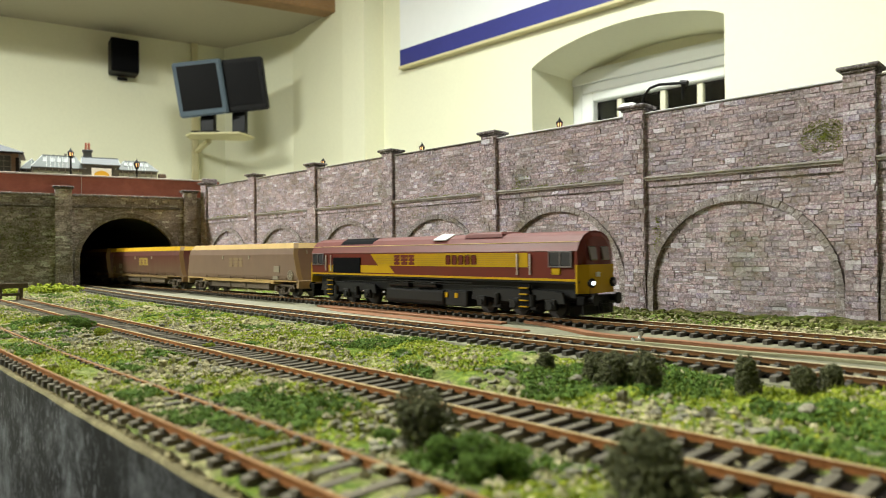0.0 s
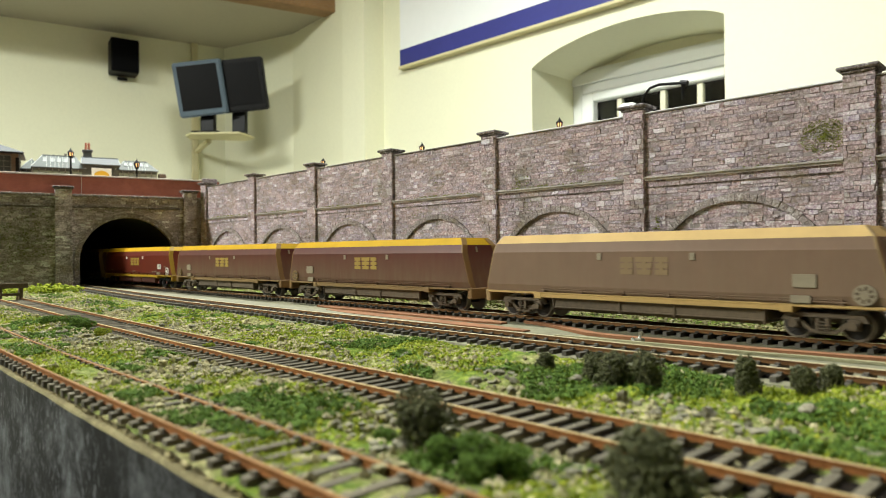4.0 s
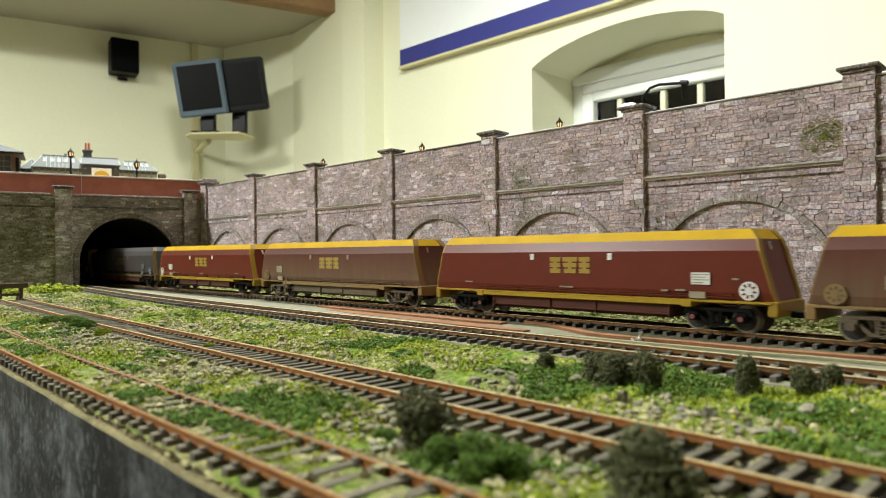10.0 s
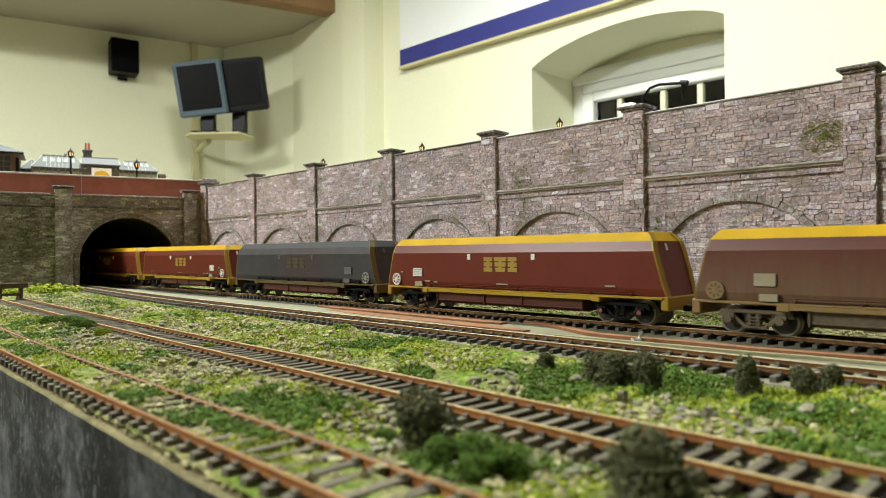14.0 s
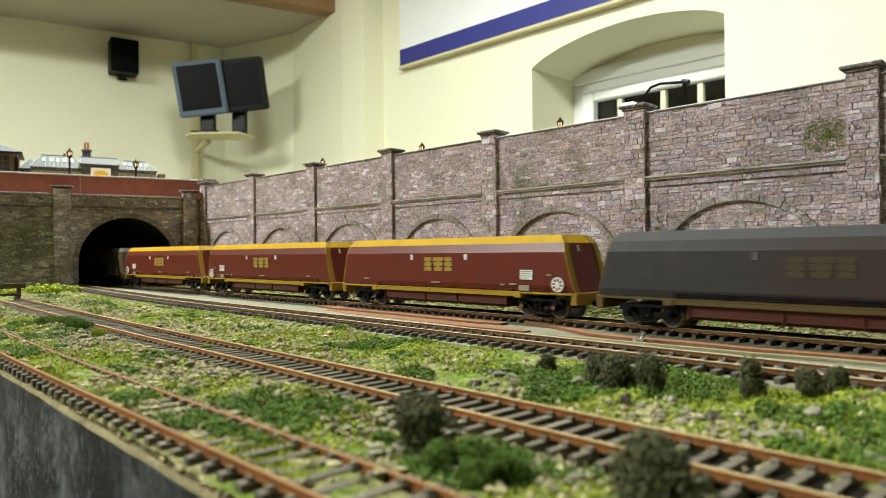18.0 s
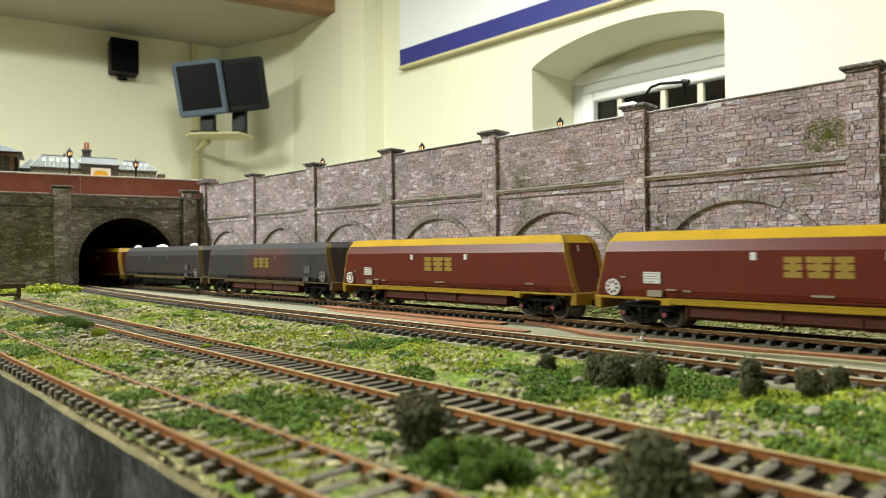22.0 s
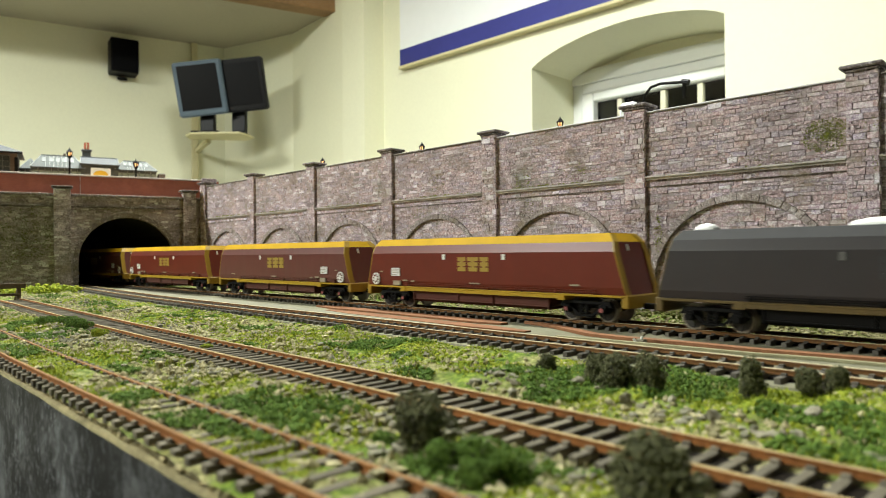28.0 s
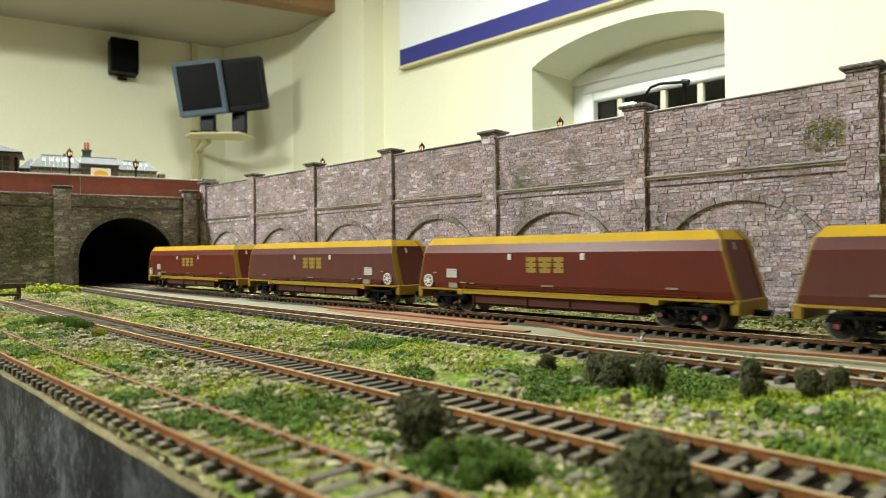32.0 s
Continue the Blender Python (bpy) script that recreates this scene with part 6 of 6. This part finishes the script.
        for k in range(8):
            own = block(0.0015, 0.0002, 0.0010, 0.0)
            own.transform(Matrix.Rotation(radians(45 * k + 10), 4, "Y") @ Matrix.Translation((0.0026, -0.0005, 0)))
            joined(bm, own)
        return bm
    def text_bars():
        bm = bmesh.new()
        for i, (x, wide) in enumerate(((0.0, 0.0082), (-0.0006, 0.0070), (0.0002, 0.0078), (-0.0012, 0.0056))):
            block(wide, 0.0002, 0.00035, 0, (x, -0.00048, 0.0019 - i * 0.00125), bm=bm)
        return bm
    side = lambda x, z, y=0.0177: (pose(x, -y, z), pose(-x, y, z, 0, 0, 180))
    for m in side(wheel_side * 0.0960, 0.0196):
        hw = part("hand_wheel", shape(("hand_wheel", look_name), hand_wheel, M_SOOTWHEEL if sooty else M_WGOLD if look_name == "dusty" else label_m), None, w, "round brake wheel plate", at=m)
        part("slots", shape(("slots", look_name), slots, body_m if clean else M_FRAME if sooty else M_DUSTFRAME), None, hw, "dark slots")
    for m in side(wheel_side * 0.0740, 0.0247):
        plate = part("label_plate", shape(("label_plate", look_name), lambda: block(0.0092, 0.0006, 0.0056, 0.0001), label_m), None, w, "pale data panel", at=m)
        if clean:
            part("text_bars", shape(("text_bars", "all"), text_bars, M_DULLABEL), None, plate, "rows of plain grey bars")
    for m in side(wheel_side * 0.0725, 0.0170):
        part("small_plate", shape(("small_plate", look_name), lambda: block(0.0078, 0.0010, 0.0032, 0.0001), M_SOOTLABEL if sooty else M_DULLABEL), None, w, "small pale plate", at=m)
    for x, z, wide in ((0.0560, 0.0186, 0.0035), (0.0900, 0.0248, 0.0026), (0.0640, 0.0190, 0.0050), (-0.0020, 0.0186, 0.0086), (-0.0760, 0.0196, 0.0060)):
        if clean:
            for m in side(wheel_side * x, z):
                part("stencil_mark", shape(("stencil_mark", wide), lambda: block(wide, 0.0006, 0.0009, 0), M_DULLABEL), None, w, at=m)
    for x in (-0.0255, 0.0255):
        for m in side(x, 0.0350):
            part("small_label", shape(("small_label", look_name), lambda: block(0.0026, 0.0005, 0.0034, 0.0001), label_m), None, w, "small pale label", at=m)
    for m in side(0.0, 0.0260):
        for k in range(3):
            part("emblem", shape(("emblem", look_name, k), lambda: plain_mark(k, -0.0130, 0, 0.0262, 0.0088, 0.0001, 0.0005), mark_m), None, w, "plain gold operator mark", at=m)
    if lumps:
        for x, y, s in ((-0.085, -0.011, 0.006), (-0.012, -0.011, 0.014), (0.072, -0.011, 0.0055)):
            def lump():
                bm = bmesh.new()
                bmesh.ops.create_icosphere(bm, subdivisions=2, radius=1)
                for v in bm.verts:
                    v.co = Vector((v.co.x * s, v.co.y * 0.004, v.co.z * 0.0032)) * (1 + 0.25 * noise.noise(v.co * 2 + Vector((x * 90, 0, 0))))
                return bm
            part("paper_lump", to_mesh(lump(), "paper_lump", M_LUMP, True), None, w, "white crumpled lump", at=pose(x, y + 0.003, 0.0474))
    return w


TRAIN_LIST = [("tan", 1), ("dusty", -1), ("dusty", -1), ("clean", 1), ("dusty", -1), ("clean", -1), ("grimy", 1), ("clean", 1), ("clean", -1), ("clean", -1),
              ("smoky", 1), ("coal", 1), ("clean", -1), ("worn", 1), ("clean", -1), ("worn", 1), ("clean", -1)]


def locomotive():
    L = thing("diesel_locomotive", "maroon and gold diesel locomotive with black underframe", "locomotive")
    h = 0.1298
    prof = [(-0.0166, 0.0165), (-0.0174, 0.0220), (-0.0174, 0.0382), (-0.0152, 0.0430), (-0.0112, 0.0466), (-0.0064, 0.0486), (0, 0.0492)]
    prof = prof + [(-y, z) for y, z in prof[-2::-1]]
    part("bodyshell", prism(prof[1:-1], "x", -h, h), M_MAROON, L)
    roof = bmesh.new()
    up = [(y * 1.006, z + 0.0003) for y, z in prof if z > 0.0400]
    prism(up, "x", -h - 0.0003, h + 0.0003, roof)
    part("roof", roof, M_LOCOROOF, L, "maroon roof")
    part("rain_strip", block(2 * h, 0.0308, 0.0005, 0.0001, (0, 0, 0.0432)), M_TANGOLD, L, "pale rain strip")
    part("rain_strip", block(2 * h, 0.0352, 0.0005, 0.0001, (0, 0, 0.0380)), M_DARKMAROON, L)
    part("frame", block(2 * h + 0.002, 0.0338, 0.0020, 0.0004, (0, 0, 0.0210)), M_UNDER, L, "black underframe")
    part("centre_sill", block(2 * h - 0.010, 0.0220, 0.0090, 0.0006, (0, 0, 0.0158)), M_UNDER, L)
    for x0, x1 in ((-0.0330, -0.0120), (-0.0060, 0.0160)):
        for y in (-0.0128, 0.0128):
            part("air_tank", rod((x0, y, 0.0164), (x1, y, 0.0164), 0.0026, 14), M_UNDER, L, "black air cylinder")
    for y in (-0.0162, 0.0162):
        part("pipe", rod((-0.0500, y, 0.0186), (0.0500, y, 0.0186), 0.0004, 6), M_UNDER, L)
        part("pipe", rod((-0.0900, y, 0.0172), (0.0880, y, 0.0172), 0.0003, 6), M_UNDER, L)
    for k in (0, 1):
        turn = pose(0, 0, 0, 0, 0, 180 * k)
        nose = bmesh.new()
        a = [(-0.0174, 0.0220), (-0.0174, 0.0382), (-0.0152, 0.0430), (-0.0112, 0.0466), (-0.0064, 0.0486), (0.0064, 0.0486), (0.0112, 0.0466), (0.0152, 0.0430), (0.0174, 0.0382), (0.0174, 0.0220)]
        b = [(-0.0120, 0.0220), (-0.0120, 0.0380), (-0.0112, 0.0412), (-0.0086, 0.0444), (-0.0046, 0.0462), (0.0046, 0.0462), (0.0086, 0.0444), (0.0112, 0.0412), (0.0120, 0.0380), (0.0120, 0.0220)]
        ra = [nose.verts.new((h, y, z)) for y, z in a]
        rb = [nose.verts.new((h + (0.0036 if z < 0.034 else 0.0016), y, z)) for y, z in b]
        for i in range(len(a)):
            j = (i + 1) % len(a)
            nose.faces.new((ra[i], ra[j], rb[j], rb[i]))
        nose.faces.new(rb)
        part("cab_front", nose, M_MAROON, L, "maroon cab front", at=turn)
        skirt = bmesh.new()
        ya = [(-0.0177, 0), (-0.0122, 0.0041), (0.0122, 0.0041), (0.0177, 0), (0.0177, -0.0010), (-0.0177, -0.0010)]
        prism([(h + x, y) for y, x in ya], "z", 0.0148, 0.0306, skirt)
        cab = part("nose_panel", skirt, M_GOLD, L, "gold warning panel", at=turn)
        for y in (-0.0062, 0.0062):
            ob = part("windscreen", block(0.0012, 0.0076, 0.0080, 0.0006), M_WINDSCREEN, L, "windscreen pane")
            ob.matrix_local = turn @ Matrix.Translation((h + 0.0026, y, 0.0368)) @ Matrix.Rotation(radians(-10), 4, "Y")
        for y in (-0.0105, 0.0105):
            lit = k == 0 and y < 0
            part("lamp_housing", rod((h + 0.0028, y, 0.0205), (h + 0.0054, y, 0.0205), 0.0026, 14), M_FRAME, cab)
            part("headlight", rod((h + 0.0052, y, 0.0205), (h + 0.0060, y, 0.0205), 0.0011, 14), M_HEADLIGHT if lit else M_WINDSCREEN, cab, "lit white headlight" if lit else "unlit lamp")
        part("lamp_iron", block(0.0010, 0.0030, 0.0026, 0.0002, (h + 0.0044, -0.0040, 0.0252)), M_LABEL, cab)
        part("buffer_beam", block(0.0050, 0.0320, 0.0050, 0.0005, (h + 0.0008, 0, 0.0108)), M_FRAME, L, at=turn)
        for y in (-0.0115, 0.0115):
            b = bmesh.new()
            rod((h + 0.0028, y, 0.0115), (h + 0.0072, y, 0.0115), 0.0016, 10, bm=b)
            rod((h + 0.0068, y, 0.0115), (h + 0.0080, y, 0.0115), 0.0033, 14, bm=b)
            part("buffer", b, M_FRAME, L, at=turn)
        pipes = bmesh.new()
        for y in (-0.005, -0.002, 0.003, 0.006):
            rod((h + 0.0038, y, 0.0105), (h + 0.0050, y, 0.0040), 0.0006, 6, bm=pipes)
        part("brake_pipes", pipes, M_FRAME, L, at=turn)
        part("plough", prism([(-0.0150, 0.0030), (0.0150, 0.0030), (0.0150, 0.0085), (-0.0150, 0.0085)], "x", h + 0.0008, h + 0.0020), M_FRAME, L, at=turn)
    # liveries on both sides
    for k in (0, 1):
        turn = pose(0, 0, 0, 0, 0, 180 * k)
        y0, y1 = -0.0178, -0.0172
        band = [(-0.0510, 0.0373), (0.0960, 0.0373), (0.0960, 0.0289), (-0.0420, 0.0289)] if k == 0 else [(-0.0960, 0.0373), (0.0510, 0.0373), (0.0420, 0.0289), (-0.0960, 0.0289)]
        part("gold_band", prism(band, "y", y0, y1), M_GOLD, L, "gold side band", at=turn)
        low = [(-0.1050, 0.0236), (-0.1050, 0.0289), (-0.0300, 0.0289), (-0.0240, 0.0236)]
        if k:
            low = [(-x, z) for x, z in low]
        part("gold_wedge", prism(low, "y", y0 + 0.0001, y1), M_GOLD, L, "gold flash", at=turn)
        part("gold_stripe", prism([(-h, 0.0214), (h, 0.0214), (h, 0.0227), (-h, 0.0227)], "y", y0 + 0.0002, y1), M_GOLD, L, "gold sill stripe", at=turn)
        f = 1 if k == 0 else -1
        grille = block(0.0350, 0.0010, 0.0116, 0.0002, (f * -0.0808, -0.0178, 0.0289))
        for i in range(6):
            part("side_rib", block(0.1360, 0.0003, 0.00022, 0, (f * 0.0235, -0.01795, 0.0302 + i * 0.00125)), M_STRIPGOLD, L, at=turn)
        part("side_grille", grille, M_GRILLE, L, "black side grille", at=turn)
        for x in (0.1190, -0.1190):
            win = part("cab_window", block(0.0148, 0.0010, 0.0078, 0.0004, (x, -0.0177, 0.0336)), M_CABGLASS, L, "dark cab side window", at=turn)
            frame_bm = bmesh.new()
            for dx in (-0.0076, 0.0, 0.0076):
                block(0.0008, 0.0008, 0.0084, 0.0001, (x + dx, -0.0183, 0.0336), bm=frame_bm)
            for dz in (-0.0042, 0.0042):
                block(0.0160, 0.0008, 0.0008, 0.0001, (x, -0.0184, 0.0336 + dz), bm=frame_bm)
            part("window_frame", frame_bm, M_WINDSCREEN, win)
        for x in (0.0885, 0.0980, -0.1010, -0.1080):
            part("handrail", rod((x, -0.0184, 0.0245), (x, -0.0184, 0.0368), 0.0005, 6), M_RAILWHITE, L, "white handrail", at=turn)
        for x in (0.0925, -0.1040):
            for i in range(4):
                part("step", block(0.0060, 0.0022, 0.0008, 0.0002, (x, -0.0172, 0.0168 - i * 0.0036)), M_GOLD, L, "gold footstep", at=turn)
            part("step_plate", block(0.0076, 0.0010, 0.0150, 0.0002, (x, -0.0160, 0.0115)), M_FRAME, L, at=turn)
        x = -0.0235 if k == 0 else 0.0024
        for n in range(3):
            part("emblem", plain_mark(n, x, 0.0296, 0.0210, 0.0070, -0.0182, -0.0177), M_MAROON, L, "plain maroon operator mark", at=turn)
        for i in range(5):
            part("number_bar", block(0.0042, 0.0006, 0.0062, 0.0008, (f * (0.0308 + i * 0.0057), -0.0179, 0.0330)), M_MAROON, L, "plain maroon bar", at=turn)
        part("crest", block(0.0060, 0.0006, 0.0036, 0.0006, (0.1160, -0.0178, 0.0268)), M_GOLD, L, "small gold crest", at=turn)
    # roof fittings
    part("exhaust_hatch", prism([(-0.0140, 0.0446), (-0.0114, 0.0470), (-0.0066, 0.0492), (0.0066, 0.0492), (0.0114, 0.0470), (0.0140, 0.0446)], "x", -0.0935, -0.0535), M_GRILLE, L, "black roof grille")
    part("roof_plate", block(0.0130, 0.0100, 0.0010, 0.0003), M_TANKPLATE, L, "pale grey roof plate", at=pose(0.0190, -0.0095, 0.0480, 24, 0, 0))
    part("silencer_hump", loft([(0.0160, 0.0120, 0.0470), (0.0150, 0.0110, 0.0492), (0.0130, 0.0095, 0.0504)]), M_LOCOROOF, L, "raised roof hump", at=pose(0.0560, 0, 0))
    tank = prism([(-0.0146, 0.0026), (-0.0162, 0.0050), (-0.0162, 0.0128), (0.0162, 0.0128), (0.0162, 0.0050), (0.0146, 0.0026)], "x", -0.0355, 0.0240, bevel=0.0010)
    part("fuel_tank", tank, M_UNDER, L, "black fuel tank")
    box = part("battery_box", block(0.0200, 0.0325, 0.0100, 0.0008, (0.0356, 0, 0.0082)), M_UNDER, L)
    for x in (0.0276, 0.0365):
        for y in (-0.0166, 0.0166):
            part("warning_label", block(0.0026, 0.0006, 0.0032, 0.0001, (x, y, 0.0102)), M_GOLD, box, "small yellow label")
    for x in (-0.0840, 0.0840):
        b = part("bogie", block(0.0640, 0.0200, 0.0050, 0.0008, (0, 0, 0.0120)), M_UNDER, L, at=pose(x, 0, 0))
        def side():
            bm = bmesh.new()
            prism([(-0.036, 0.0085), (-0.034, 0.0150), (-0.014, 0.0160), (0.014, 0.0160), (0.034, 0.0150), (0.036, 0.0085), (0.030, 0.0080), (0.021, 0.0105), (0.010, 0.0080), (-0.010, 0.0080), (-0.021, 0.0105), (-0.030, 0.0080)], "y", -0.0010, 0.0010, bm, 0.0003)
            for dx in (-0.0265, 0, 0.0265):
                block(0.0072, 0.0034, 0.0066, 0.0006, (dx, -0.0008, 0.0076), bm=bm)
                rod((dx, -0.0034, 0.0072), (dx, -0.0020, 0.0072), 0.0022, 12, bm=bm)
            for dx in (-0.0135, 0.0135):
                rod((dx, -0.0016, 0.0060), (dx, -0.0016, 0.0130), 0.0018, 10, bm=bm)
                block(0.0065, 0.0026, 0.0020, 0.0004, (dx, -0.0010, 0.0052), bm=bm)
            return bm
        me = shape(("loco_side_frame", "all"), side, M_UNDER)
        part("side_frame", me, None, b, at=pose(0, -0.0140, 0))
        part("side_frame", me, None, b, at=pose(0, 0.0140, 0, 0, 0, 180))
        for dx in (-0.0265, 0, 0.0265):
            w = part("wheelset", shape(("wheelset", LOCO_R), lambda: tyre(LOCO_R), M_WHEEL), None, b, "steel wheels on an axle", at=pose(dx, 0, LOCO_R))
            AXLES.append((w, L, (dx, 0, LOCO_R), LOCO_R))
    return L


# the rear of the locomotive, metres along the line, second by second
REAR = [-0.4608, -0.3504, -0.2378, -0.1332, -0.0332, 0.0684, 0.1708, 0.2787, 0.3960, 0.5081, 0.6045, 0.7094, 0.8332, 0.9510, 1.0113, 1.0906, 1.1890,
        1.3006, 1.4132, 1.5306, 1.6452, 1.7608, 1.8700, 1.9851, 2.0960, 2.2163, 2.3335, 2.4584, 2.5897, 2.7316, 2.8626, 2.9911, 3.1194]
VEHICLES = [(locomotive(), 0.1288, 0.084)]
# the middle of each wagon, metres from the locomotive's rear
WAGON_AT = [-0.1291, -0.3565, -0.5851, -0.8114, -1.0413, -1.2687, -1.4968, -1.7247, -1.9545, -2.1816, -2.4109, -2.6396, -2.8700, -3.1064, -3.3438, -3.5791, -3.8129]
for n, (look_name, wheel_side) in enumerate(TRAIN_LIST):
    VEHICLES.append((wagon(look_name, wheel_side, n == 11), WAGON_AT[n], 0.0790))


def rear_at(t):
    i = min(int(t), 31)
    return REAR[i] + (REAR[i + 1] - REAR[i]) * (t - i)


def placed(s, base):
    a, b = path_point(s - base), path_point(s + base)
    c = (a + b) / 2
    return pose(c.x, c.y, RAIL_TOP, 0, 0, math.degrees(math.atan2(b.y - a.y, b.x - a.x)))


def motions():
    """The whole train runs along the line; its wheels turn while it is in the open."""
    offset = {}
    for ob, off, base in VEHICLES:
        offset[ob] = off
        walk(ob, [(float(t), placed(REAR[t] + off, base)) for t in range(33)])
    for axle, owner, (x, y, z), r in AXLES:
        off = offset[owner]
        times = [i / 15 for i in range(481)]
        inside = [t for t in times if -1.0 < rear_at(t) + off < 0.12]
        if not inside:
            continue
        if inside[0] > 0:
            inside = [0.0] + inside
        if inside[-1] < 32:
            inside = inside + [32.0]
        start = rear_at(inside[1] if len(inside) > 1 else 0)
        rows = []
        for i, t in enumerate(inside):
            roll = rear_at(t)
            if i == 0 and t == 0.0 and inside[1] > 0.2:
                roll = rear_at(inside[1])
            if t == 32.0 and i and inside[i - 1] < 31.8:
                roll = rear_at(inside[i - 1])
            rows.append((t, pose(x, y, z, 0, math.degrees((roll - start) / r) % 360, 0)))
        walk(axle, rows)


motions()
